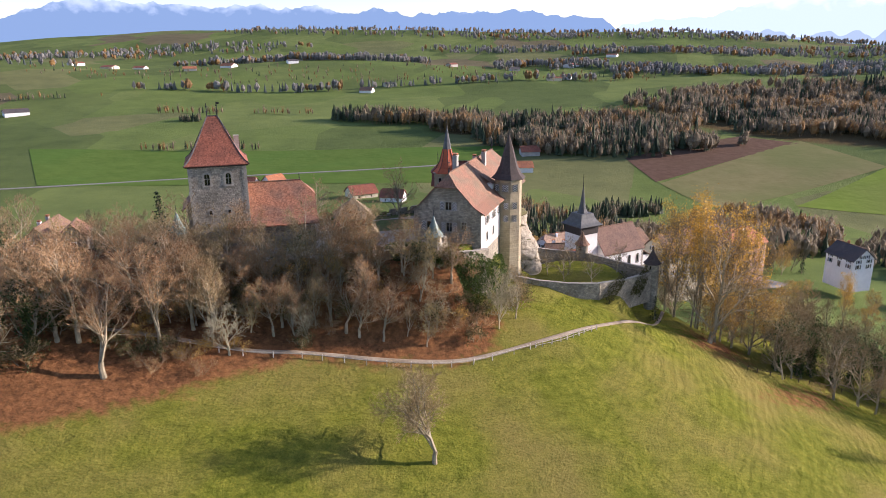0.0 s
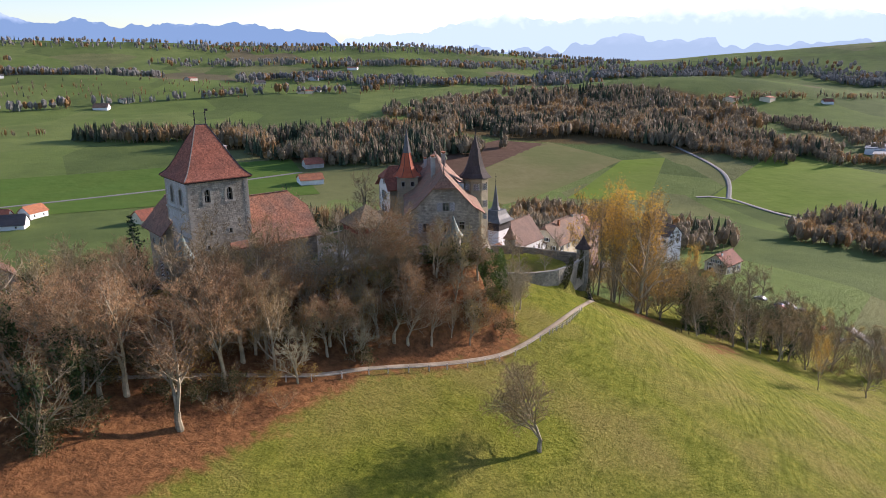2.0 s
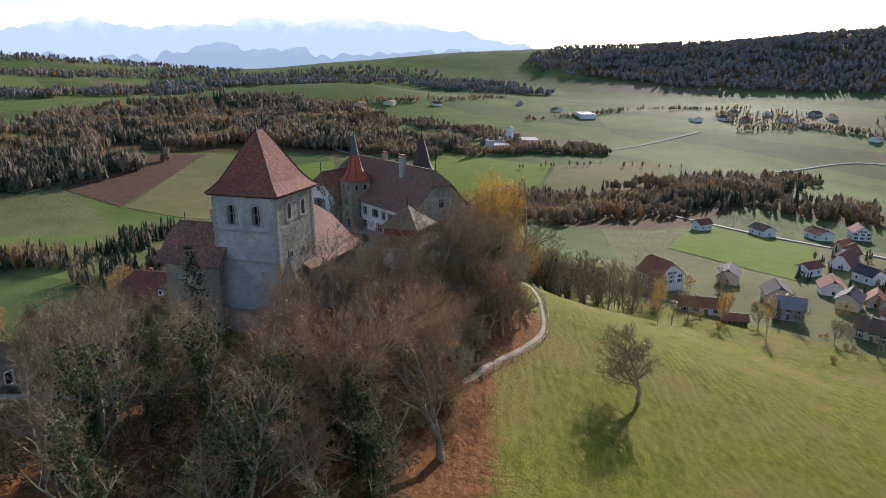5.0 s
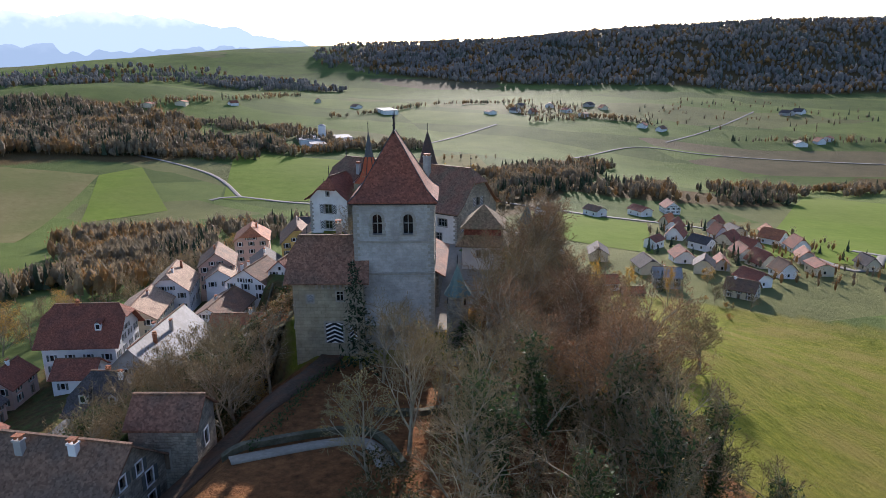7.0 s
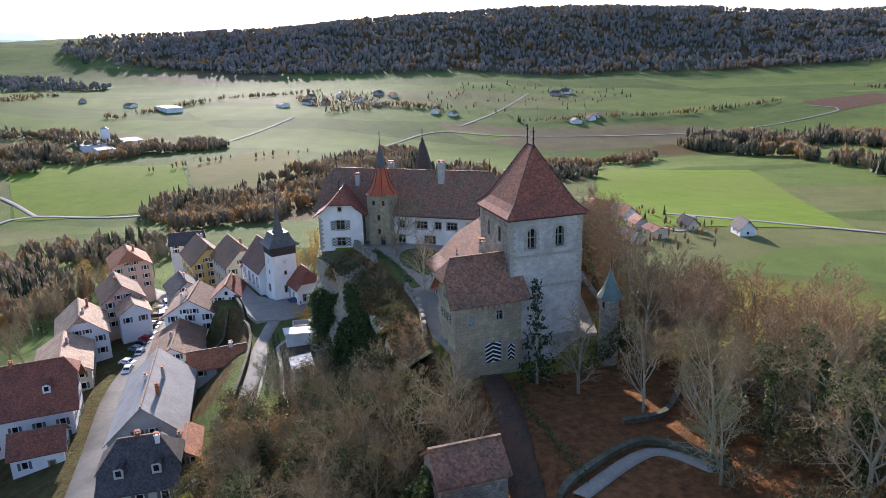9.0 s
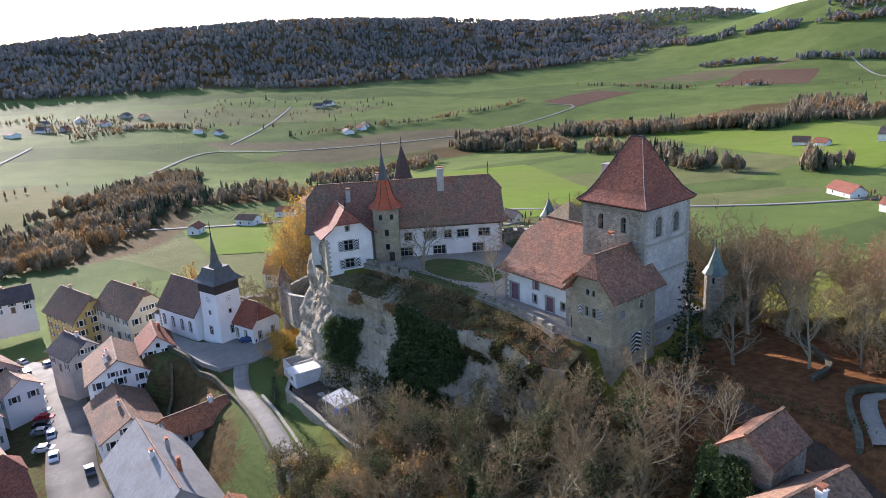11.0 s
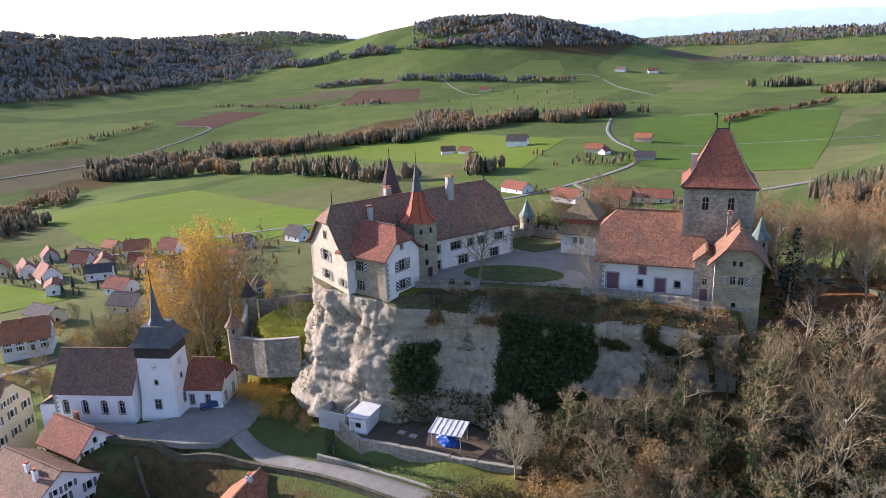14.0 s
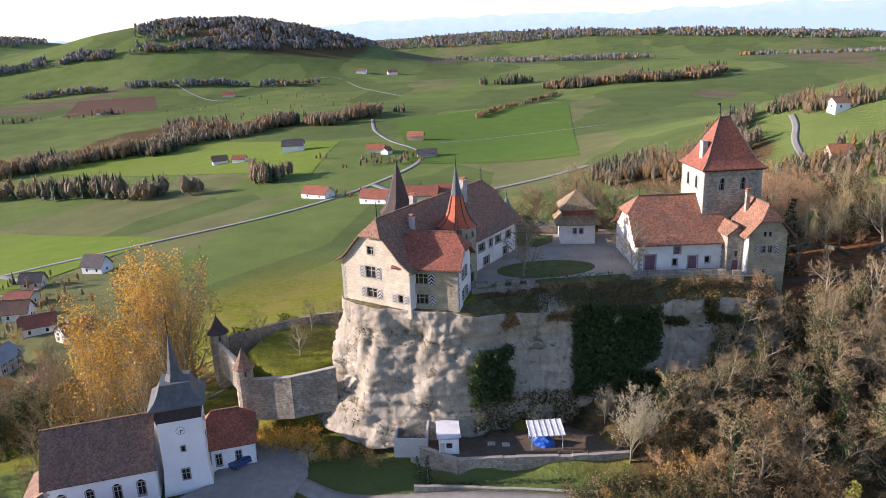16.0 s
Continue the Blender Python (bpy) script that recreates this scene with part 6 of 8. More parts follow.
def grow(wood_s, twig_s, tips, p, d, length, r, level, up):
    """One limb as a bent chain; side limbs along it, fine twigs at the last level."""
    if level == 0:
        for _ in range(2):
            q = p + rand_dir(d, 0.6) * length * rg.uniform(0.6, 1.1)
            twig_s.blade(p, q, 0.016)
            tips.append(q)
        return
    seg = 4 if level >= 3 else 3
    pts = [p]
    for k in range(seg):
        d = (rand_dir(d, 0.16 + 0.05 * (3 - min(level, 3))) + Vector((0, 0, up))).normalized()
        q = pts[-1] + d * length / seg
        ra, rb = r * (1 - 0.75 * k / seg), r * (1 - 0.75 * (k + 1) / seg)
        if level >= 2:
            wood_s.limb(pts[-1], q, ra, rb, 5 if level > 3 else 4 if level == 3 else 3)
        else:
            twig_s.blade(pts[-1], q, max(0.034, ra))
        pts.append(q)
    n = {4: 11, 3: 6, 2: 5, 1: 5}[min(level, 4)]
    for k in range(n):
        s = (0.16 if level >= 4 else 0.2) + (0.85 if level >= 4 else 0.75) * (k + rg.random() * 0.8) / n
        s = min(s, 0.99)
        i = min(int(s * seg), seg - 1)
        a = pts[i].lerp(pts[i + 1], s * seg - i)
        dd = (pts[i + 1] - pts[i]).normalized()
        grow(wood_s, twig_s, tips, a, rand_dir(dd, rg.uniform(0.6, 1.0)), length * rg.uniform(0.45, 0.62) * (1.15 - 0.4 * s), r * (1 - 0.7 * s) * 0.62, level - 1, up)


def tree_master(name, label, h, r, levels=4, up=0.1, stems=1, twigm=None, leafm=None, leaves=0, leaf_size=0.16, ivy=0, bark=None, lean=0.0, crown_leaf="foliage", fork=0.0, slim=1.0):
    """Builds one bare or leafy tree as a hidden-free template at the origin; returns the thing."""
    t = thing(name, label, "tree")
    ws, ts, tips = Shape(), Shape(), []
    if fork:
        ws.limb(Vector((0, 0, -0.6)), Vector((0.1, 0, fork * 0.55)), r * 1.15, r * 0.9, 8)
        ws.limb(Vector((0.1, 0, fork * 0.55)), Vector((0, 0, fork)), r * 0.9, r * 0.85, 8)
    for k in range(stems):
        a = rg.uniform(0, 6.28)
        d = Vector((math.cos(a) * lean, math.sin(a) * lean, 1)).normalized()
        o = Vector((0.25 * math.cos(a), 0.25 * math.sin(a), -0.6)) if stems > 1 else Vector((0, 0, -0.6))
        if fork:
            o = Vector((0, 0, fork - 0.05))
        grow(ws, ts, tips, o, d, h * rg.uniform(0.66, 0.8), r * (1.0 if stems == 1 else 0.6), levels, up)
    for sh in (ws, ts):
        sh.v = [(x * slim, y * slim, z) for x, y, z in sh.v]
    tips = [Vector((q.x * slim, q.y * slim, q.z)) for q in tips]
    for nm, sh, m in (("trunk", ws, bark or BARK), ("branch_crown", ts, twigm or TWIG)):
        ob = new(nm, sh.mesh(nm, m))
        ob.parent = t
    if leaves:
        ls = Shape()
        for _ in range(leaves):
            c = rg.choice(tips) + Vector((rg.gauss(0, 0.3), rg.gauss(0, 0.3), rg.gauss(0, 0.3)))
            ls.leaf(c, leaf_size * rg.uniform(0.6, 1.3))
        ob = new(crown_leaf, ls.mesh(crown_leaf, leafm))
        ob.parent = t
    if ivy:
        iv = Shape()
        low = [Vector(v) for v in ws.v if 0.2 < v[2] < h * 0.8 and math.hypot(v[0], v[1]) < 2.6]
        for _ in range(ivy):
            if rg.random() < 0.45:
                z = rg.random() ** 0.8 * h * 0.6
                a, rr = rg.uniform(0, 6.28), (0.3 + 0.6 * rg.random() ** 2) * (1.15 - z / h)
                c = Vector((rr * math.cos(a), rr * math.sin(a), z))
            else:
                c = rg.choice(low) + Vector((rg.gauss(0, 0.28), rg.gauss(0, 0.28), rg.gauss(0, 0.4)))
            iv.leaf(c, 0.22)
        ob = new("ivy", iv.mesh("ivy", LEAF_IVY))
        ob.parent = t
        ob["label"] = "dark green ivy round the trunk"
    return t


def spruce_master(h, m=NEEDLE, label="dark green spruce with drooping branches", n=900):
    t = thing("spruce", label, "tree")
    ws, ls = Shape(), Shape()
    ws.limb(Vector((0, 0, -0.5)), Vector((0, 0, h * 0.97)), h * 0.014, 0.02, 6)
    lev = int(h * 1.7)
    for k in range(lev):
        z = h * (0.08 + 0.9 * k / lev)
        L = h * 0.2 * (1 - k / lev) ** 0.85 + 0.15
        for j in range(7):
            a = rg.uniform(0, 6.28)
            ll = L * rg.uniform(0.7, 1.1)
            tip = Vector((ll * math.cos(a), ll * math.sin(a), z - ll * 0.28))
            b = Vector((0, 0, z))
            if j < 3:
                ws.limb(b, tip, 0.03, 0.01, 3)
            for _ in range(max(2, n // (lev * 7))):
                s = rg.random() ** 0.7
                c = b.lerp(tip, s) + Vector((rg.gauss(0, 0.12), rg.gauss(0, 0.12), rg.gauss(0, 0.1) - 0.1))
                ls.leaf(c, 0.20 + 0.14 * (1 - k / lev))
    for nm, sh, mm in (("trunk", ws, BARK), ("foliage", ls, m)):
        ob = new(nm, sh.mesh(nm, mm))
        ob.parent = t
    return t


used = set()
GROWTH = 1.3


def plant(master, x, y, s=1.0, label="", dz=0.0, group=""):
    """Puts the template itself first, then copies."""
    m = pose(x, y, height(x, y) + dz, rg.uniform(-3, 3), rg.uniform(-3, 3), rg.uniform(0, 360)) @ Matrix.Scale(s * GROWTH, 4)
    if master.name not in used:
        used.add(master.name)
        master.matrix_basis = m
        ob = master
    else:
        ob = copy_thing(master, m)
        ob.matrix_basis = m
    if label:
        ob["label"] = label
    if group:
        ob["group"] = group
    return ob


BARE = [tree_master("bare_tree", "tall leafless deciduous tree on the castle bank", 13, 0.26, 4, 0.10),
        tree_master("bare_tree", "spreading leafless deciduous tree with grey twigs", 13, 0.30, 4, 0.05),
        tree_master("bare_tree", "slender leafless tree with fine upright twigs", 14, 0.22, 4, 0.2)]
BEECH = [tree_master("beech_tree", "large beech with russet twigs and last leaves", 12.5, 0.36, 4, 0.05, stems=2, lean=0.34, fork=1.8, twigm=TWIG_RUST, leafm=LEAF_RUST, leaves=260, leaf_size=0.13),
         tree_master("beech_tree", "beech thinning to reddish-brown twigs", 12.5, 0.33, 4, 0.07, stems=2, lean=0.3, fork=2.4, twigm=TWIG_RUST, leafm=LEAF_RUST, leaves=120, leaf_size=0.13)]
TWIG_OLIVE = mat("olive_lichened_twigs", (0.27, 0.22, 0.10), (0.43, 0.36, 0.18), 0.6, 0.95, 0.0, (0.16, 0.12, 0.06), 0.1, 0.5, rand=0.25)
HORN = tree_master("hornbeam_tree", "leafless hornbeam with yellow-green lichened twigs", 11, 0.2, 4, 0.12, twigm=TWIG_OLIVE, leafm=LEAF_OCHRE, leaves=220, leaf_size=0.15)
PALE = [tree_master("ash_tree", "pale-barked leafless ash catching the sun", 12, 0.2, 4, 0.16, stems=2, twigm=TWIG_PALE, bark=TWIG_PALE, lean=0.15),
        tree_master("ash_tree", "pale leafless tree with lichened branches", 11, 0.22, 4, 0.08, twigm=TWIG_PALE, bark=TWIG_PALE)]
IVYT = [tree_master("ivy_clad_tree", "leafless tree with an ivy-wrapped trunk", 13, 0.3, 4, 0.12, ivy=1500),
        tree_master("ivy_clad_tree", "bare tree smothered in dark ivy", 12, 0.28, 4, 0.12, ivy=2400)]
LEAF_OLIVE = wood_mat("olive_scrub_leaves", (0.045, 0.052, 0.018), (0.12, 0.11, 0.036))
BUSH = [tree_master("shrub", "tangled olive-brown shrub on the bank", 5, 0.09, 3, 0.05, stems=4, lean=0.6, leafm=LEAF_OLIVE, leaves=1100, leaf_size=0.17),
        tree_master("shrub", "reddish-brown leafless thicket shrub", 5, 0.09, 3, 0.05, stems=4, lean=0.7, twigm=TWIG_RUST, leafm=LEAF_BROWN, leaves=350),
        tree_master("shrub", "ochre autumn shrub with thinning leaves", 4.5, 0.08, 3, 0.08, stems=4, lean=0.6, leafm=LEAF_OCHRE, leaves=800, leaf_size=0.17)]
GOLDBUSH = tree_master("shrub", "golden yellow autumn shrub below the garden wall", 4.0, 0.08, 3, 0.06, stems=4, lean=0.6, leafm=LEAF_GOLD, leaves=1300, leaf_size=0.15)
LARCH = [tree_master("larch_tree", "tall larch with golden autumn needles", 20, 0.30, 4, 0.2, leafm=LEAF_GOLD, leaves=2600, leaf_size=0.16, slim=0.5),
         tree_master("larch_tree", "slender tree with sparse golden leaves", 17, 0.26, 4, 0.2, leafm=LEAF_GOLD, leaves=1100, leaf_size=0.15, slim=0.6),
         tree_master("autumn_tree", "tree with thinning orange-brown leaves", 14, 0.26, 4, 0.1, leafm=LEAF_OCHRE, leaves=2200, leaf_size=0.22)]
DRY = tree_master("oak_tree", "round oak holding dry brown leaves", 8, 0.22, 4, 0.02, stems=2, lean=0.3, leafm=LEAF_BROWN, leaves=3000, leaf_size=0.16)
LONE = tree_master("meadow_tree", "lone leafless pear tree on the meadow", 10.5, 0.30, 4, 0.05, stems=3, lean=0.62, fork=1.5)
SPRUCE = spruce_master(12)
LIME = spruce_master(8, LEAF_LIME, "yellow-green conifer on the slope", 1500)

plant(LONE, -0.4, 87.2, 0.98)


def zone_plant(poly, count, kinds, sizes, keep_off=(), gap=3.0, seed=1):
    """Scatter trees in a plan polygon with a least gap."""
    r = random.Random(seed)
    xs, ys = [p[0] for p in poly], [p[1] for p in poly]
    placed, tries = [], 0
    while len(placed) < count and tries < 6000:
        tries += 1
        x, y = r.uniform(min(xs), max(xs)), r.uniform(min(ys), max(ys))
        if poly_dist(x, y, poly) > 0 or any(math.hypot(x - a, y - b) < gap for a, b in placed):
            continue
        if any(math.hypot(x - a, y - b) < c for a, b, c in keep_off):
            continue
        placed.append((x, y))
        plant(r.choice(kinds), x, y, r.uniform(*sizes))


# south bank, below the curtain wall
zone_plant([(-44, 115.5), (-44, 104), (-25, 105), (-8, 107.5), (2, 110), (4, 117), (-8, 115), (-20, 116)], 44, BARE + BEECH + BEECH + [HORN, HORN, HORN, HORN, PALE[1], PALE[0]], (0.42, 0.66), (), 2.2, 3)
zone_plant([(-44, 117), (-44, 108), (-25, 108), (-8, 109), (6, 111), (8, 124), (3, 119), (-8, 115.5)], 64, BUSH + [BUSH[1], BUSH[1]], (0.55, 0.95), (), 1.5, 4)
zone_plant([(-43, 115.5), (-43, 111), (-20, 112.5), (-4, 112), (-4, 115), (-20, 115.8)], 11, BARE + [HORN, BEECH[1], BEECH[0]], (0.66, 0.86), (), 2.6, 5)
zone_plant([(-62, 100), (-46, 92), (-30, 102), (-12, 105), (-12, 108), (-40, 108), (-60, 108)], 26, [BUSH[1], BUSH[1], BUSH[0], BUSH[2]], (0.5, 0.85), (), 2.0, 15)
# beeches on the west bank
for x, y, s, k in ((-49, 91.5, 1.02, 0), (-43, 98, 0.9, 1), (-47, 104, 0.95, 0), (-55, 97, 0.95, 1), (-57, 105, 0.85, 0), (-40, 104, 0.8, 1), (-52, 110, 0.8, 1), (-63, 100, 0.9, 0)):
    plant(BEECH[k], x, y, s)
plant(PALE[1], -33, 99.6, 0.72, "small leafless tree beside the meadow path")
for x, y, s in ((-66, 96, 1.0), (-60, 93, 0.9), (-70, 103, 0.95), (-80, 104, 0.9), (-75, 92, 0.9), (-64, 88, 0.8), (-74, 82, 0.8)):
    plant(IVYT[rg.randrange(2)], x, y, s)
zone_plant([(-120, 122), (-120, 80), (-95, 72), (-70, 76), (-52, 88), (-52, 110), (-60, 113)], 19, BARE + [HORN, HORN, IVYT[0], BEECH[1]], (0.6, 0.85), (), 4.6, 6)
zone_plant([(-112, 118), (-112, 82), (-80, 76), (-56, 90), (-56, 112)], 34, [BUSH[0], BUSH[0], BUSH[1]], (0.6, 1.0), (), 2.2, 7)
zone_plant([(-40, 101), (-31, 96.5), (-36, 93), (-44, 92)], 3, [BUSH[1]], (0.5, 0.7), (), 3, 8)
# row of tall trees between park and meadow
for x, y, s in ((-49, 114, 0.85), (-38, 106, 0.9), (-36, 101, 0.9), (-45, 110, 0.9)):
    plant(BARE[rg.randrange(3)], x, y, s)
# north slope
zone_plant([(-54, 143), (-45, 147), (-33, 153), (-30, 162), (-40, 172), (-58, 176), (-80, 168), (-72, 146)], 30, BARE + [IVYT[0], IVYT[1], IVYT[1], IVYT[0]], (0.5, 0.78), (), 3.2, 9)
zone_plant([(-54, 143), (-45, 148), (-33, 153), (-26, 163), (-34, 176), (-60, 178), (-95, 172), (-80, 148)], 66, [BUSH[0], BUSH[0], BUSH[0], BUSH[1], BUSH[2]], (0.7, 1.1), (), 2.0, 10)
zone_plant([(-28, 172), (-20, 177), (-34, 180), (-58, 181), (-56, 172)], 26, [BUSH[2], BUSH[0], BUSH[1], BUSH[0]], (0.6, 0.95), (), 1.8, 12)
for x, y, s, k in ((-28, 167.8, 0.78, 0), (-38, 161, 0.72, 1), (-14, 163.2, 0.4, 1), (-24, 161, 0.42, 0), (-63, 152, 0.8, 1), (-70, 160, 0.8, 1)):
    plant(PALE[k], x, y, s)
plant(DRY, -47, 165, 1.05)
plant(DRY, -53, 170, 0.8)
for x, y, s in ((-58, 146.5, 0.8), (-62, 150, 0.85), (-55, 151.5, 0.7), (-66, 154, 0.85), (-61, 141.5, 0.62), (-70, 147.5, 0.8), (-50.5, 146.5, 0.55)):
    plant(BARE[rg.randrange(3)] if rg.random() < 0.6 else HORN, x, y, s)
plant(DRY, -40, 170.5, 0.75, "round shrub-like oak with dry brown leaves")
plant(DRY, -64, 163, 0.9)
for x, y, s in ((-10, 156.0, 0.4), (-15, 153.2, 0.45), (-20.5, 151, 0.4), (-25, 149.2, 0.5), (-31, 147.6, 0.45), (-37, 146, 0.5), (-42.5, 145, 0.45), (-47.5, 144.2, 0.5)):
    plant(BUSH[rg.randrange(2)], x, y, s, "low scrub rooted on the cliff edge", 20.35 - height(x, y))
plant(IVYT[1], -46, 156, 0.62)
plant(IVYT[0], -57, 160, 0.75)
plant(IVYT[1], -66, 150, 0.8)
plant(LIME, -56, 173, 1.0)
plant(SPRUCE, -53.5, 128.5, 0.95)
plant(SPRUCE, 49.2, 152.0, 0.42, "slim dark conifer beside the garden turret")
plant(SPRUCE, 0.5, 176.0, 0.32, "small dark conifer below the terrace")
plant(SPRUCE, 2.2, 175.4, 0.28, "small dark conifer below the terrace")
# courtyard and garden
for x, y, s in ((-9.5, 149.0, 0.72), (-27.5, 143.2, 0.58)):
    plant(BARE[1], x, y, s, "small leafless tree in the courtyard", 0)
for x, y, s in ((27, 147, 0.42), (33, 146, 0.4), (30, 157, 0.42), (40, 153, 0.4), (24, 152, 0.36)):
    plant(BARE[1], x, y, s, "small leafless orchard tree", 0, "garden orchard trees")
for x, y, s in ((22, 172, 0.55), (19, 173.5, 0.45), (25, 171.5, 0.5), (15, 171, 0.5), (28, 171.8, 0.5), (11, 172.5, 0.45)):
    plant(GOLDBUSH if x > 18 else BUSH[2], x, y, s * 1.35)
for x, y, s in ((24, 167.6, 0.7), (28, 167.2, 0.8), (31.5, 167.0, 0.85), (35, 167.4, 0.7)):
    plant(GOLDBUSH, x, y, s, "golden shrub at the foot of the garden wall")
plant(BARE[1], 60.5, 147, 1.6, "great leafless tree beyond the garden turret")
plant(PALE[1], 20, 176, 0.32, "young bare tree by the church square")
# round tower thicket
for x, y, s in ((14.5, 125, 0.8), (16.5, 129, 0.8)):
    plant(BUSH[rg.randrange(2)], x, y, s)
plant(PALE[0], 10.5, 118, 0.72)
plant(BARE[2], 14, 122, 0.62)
# gold and bare trees beyond the church and the gate
for x, y, s in ((55, 156.5, 1.32), (58.5, 153.8, 1.34), (54.5, 161.5, 1.3), (61, 158, 1.36), (66, 154.5, 1.42), (63, 162, 1.3), (70, 157.5, 1.4), (58, 166, 1.05), (74, 161, 1.3), (68, 165, 1.1)):
    plant(LARCH[0 if rg.random() < 0.6 else 1], x, y, s)
for x, y, s in ((63, 150, 0.8), (72, 152, 1.0)):
    plant(LARCH[2], x, y, s, "broad tree thick with orange autumn leaves")
zone_plant([(52, 170), (56, 158), (70, 148), (84, 152), (92, 168), (80, 176), (62, 178)], 11, [BARE[1], BARE[0], BARE[2], LARCH[2]], (0.6, 0.85), (), 3.5, 21)
zone_plant([(88, 112), (125, 92), (150, 100), (140, 125), (108, 138), (92, 130)], 10, [LARCH[0], LARCH[1], BARE[0], BARE[2], BARE[2], BUSH[1]], (0.5, 0.75), (), 4.0, 22)
zone_plant([(60, 178), (92, 172), (120, 190), (100, 205), (84, 195)], 8, LARCH + BARE, (0.6, 0.8), (), 4.5, 27)
for k, (x, y) in enumerate(((76, 146), (82, 148), (87, 151), (92, 150), (98, 154), (104, 153), (110, 150), (117, 148))):
    plant(IVYT[1], x, y, rg.uniform(0.95, 1.15), "leaning ivy-covered tree along the lower fence")
zone_plant([(72, 141), (112, 128), (150, 128), (160, 148), (120, 162), (84, 158)], 26, [BARE[0], BARE[2], LARCH[1], IVYT[0], BUSH[1]], (0.55, 0.85), (), 4.0, 23)
zone_plant([(120, 60), (150, 62), (160, 135), (140, 140), (118, 120)], 8, [BARE[0], LARCH[1], BUSH[2]], (0.5, 0.7), (), 6.0, 24)
for x, y in ((86, 139), (93, 141), (99, 136), (106, 139), (112, 133), (119, 136), (127, 130), (136, 132)):
    plant(BARE[rg.randrange(3)], x, y, rg.uniform(0.85, 1.05), "tall leafless tree below the meadow")
for x, y in ((84, 155), (90, 157.5), (96, 158), (103, 158.5), (110, 156), (118, 154), (126, 151)):
    plant(IVYT[1], x, y, rg.uniform(1.0, 1.2), "ivy-covered tree along the lower fence")
# gardens below the church and along the lower lane
zone_plant([(96, 172), (130, 180), (170, 200), (180, 232), (150, 236), (118, 225), (100, 200)], 24, BARE + [LARCH[2], BUSH[1], BUSH[2], BUSH[0]], (0.4, 0.65), (), 5.0, 31)
zone_plant([(150, 60), (190, 70), (215, 130), (190, 140), (165, 130)], 16, BARE + [LARCH[2], BUSH[2], SPRUCE], (0.4, 0.65), ((152, 122, 12), (176, 96, 10), (172, 66, 10), (186, 150, 12)), 5.0, 32)
zone_plant([(70, 262), (120, 276), (160, 262), (150, 300), (90, 300)], 22, BARE + [LARCH[2], SPRUCE, SPRUCE], (0.5, 0.8), (), 5.0, 33)
# slope north and west of the village
zone_plant([(-40, 236), (10, 246), (50, 258), (100, 272), (90, 300), (0, 290), (-60, 262)], 34, BARE + [LARCH[2], IVYT[0], BUSH[1]], (0.6, 0.95), (), 6.0, 25)
zone_plant([(-130, 60), (-100, 45), (-120, 20), (-160, 40), (-165, 90)], 12, BARE + BUSH, (0.6, 0.9), (), 6.0, 26)
zone_plant([(-110, 150), (-90, 165), (-70, 182), (-60, 190), (-85, 195), (-120, 170)], 16, [LARCH[2], BUSH[2], BARE[0], BUSH[1]], (0.5, 0.75), (), 4.0, 28)


# ---- ivy ----
def ivy_patch(label, pts, size=0.22, material=None, name="ivy"):
    sh = Shape()
    for c, n, r, cnt in pts:
        c, n = Vector(c), Vector(n).normalized()
        u = n.orthogonal().normalized()
        w = n.cross(u)
        for _ in range(cnt):
            a, q = rg.uniform(0, 6.28), math.sqrt(rg.random())
            q *= 1 + 0.35 * noise.noise((math.cos(a) * 2, math.sin(a) * 2, c.x))
            sh.leaf(c + (u * math.cos(a) * r[0] + w * math.sin(a) * r[1]) * q + n * rg.uniform(0, 0.7) * (1.2 - q), size * rg.uniform(0.7, 1.4))
    return stuff(name, label, sh.v, sh.f, material or LEAF_IVY, "ivy")
# dark undergrowth below the gatehouse, added partly to stand in for shade there
zone_plant([(-52, 144), (-58, 139.5), (-72, 141), (-84, 152), (-82, 166), (-66, 170), (-54, 158)], 34, [BUSH[0], BUSH[0], BUSH[0], IVYT[1]], (0.6, 0.95), (), 2.6, 41)
# park trees beside the drive
for x, y, s, k in ((-58.5, 138.5, 0.62, 0), (-65, 139, 0.7, 1), (-70.5, 136.5, 0.6, 2), (-67, 145, 0.75, 0), (-57, 124, 0.6, 1), (-63, 118, 0.7, 2)):
    plant(BARE[k], x, y, s, "leafless tree beside the castle drive")
for x, y, s in ((-62, 143, 0.7), (-68, 141, 0.75), (-56, 142, 0.6), (-73, 140.5, 0.7)):
    plant(BUSH[rg.randrange(3)], x, y, s)


def cliff_ivy(label, x0, x1, z0, z1, count, material=LEAF_IVY, size=0.24, depth=1.2, gap=-0.22):
    """Leaves rooted on the rock face between two plan stations and heights."""
    spots = [q for q in CLIFF if x0 <= q[0][0] <= x1 and z0 <= q[0][2] <= z1 and noise.noise((q[0][0] * 0.3, q[0][2] * 0.34, 4.4)) > gap
             and min(q[0][0] - x0, x1 - q[0][0], z1 - q[0][2] + 0.6) > 1.6 * noise.noise((q[0][0] * 0.5, q[0][2] * 0.5, 8.2))]
    sh = Shape()
    for _ in range(count):
        p, n = rg.choice(spots)
        sh.leaf(Vector(p) + Vector((n.x, n.y, 0.2)) * rg.uniform(0.0, depth) * (0.6 + 0.8 * abs(noise.noise((p[0] * 0.8, p[2] * 0.8, 1.1)))) + Vector((rg.gauss(0, 0.2), rg.gauss(0, 0.2), rg.gauss(0, 0.2))), size * rg.uniform(0.7, 1.5))
    return stuff("ivy", label, sh.v, sh.f, material, "ivy")


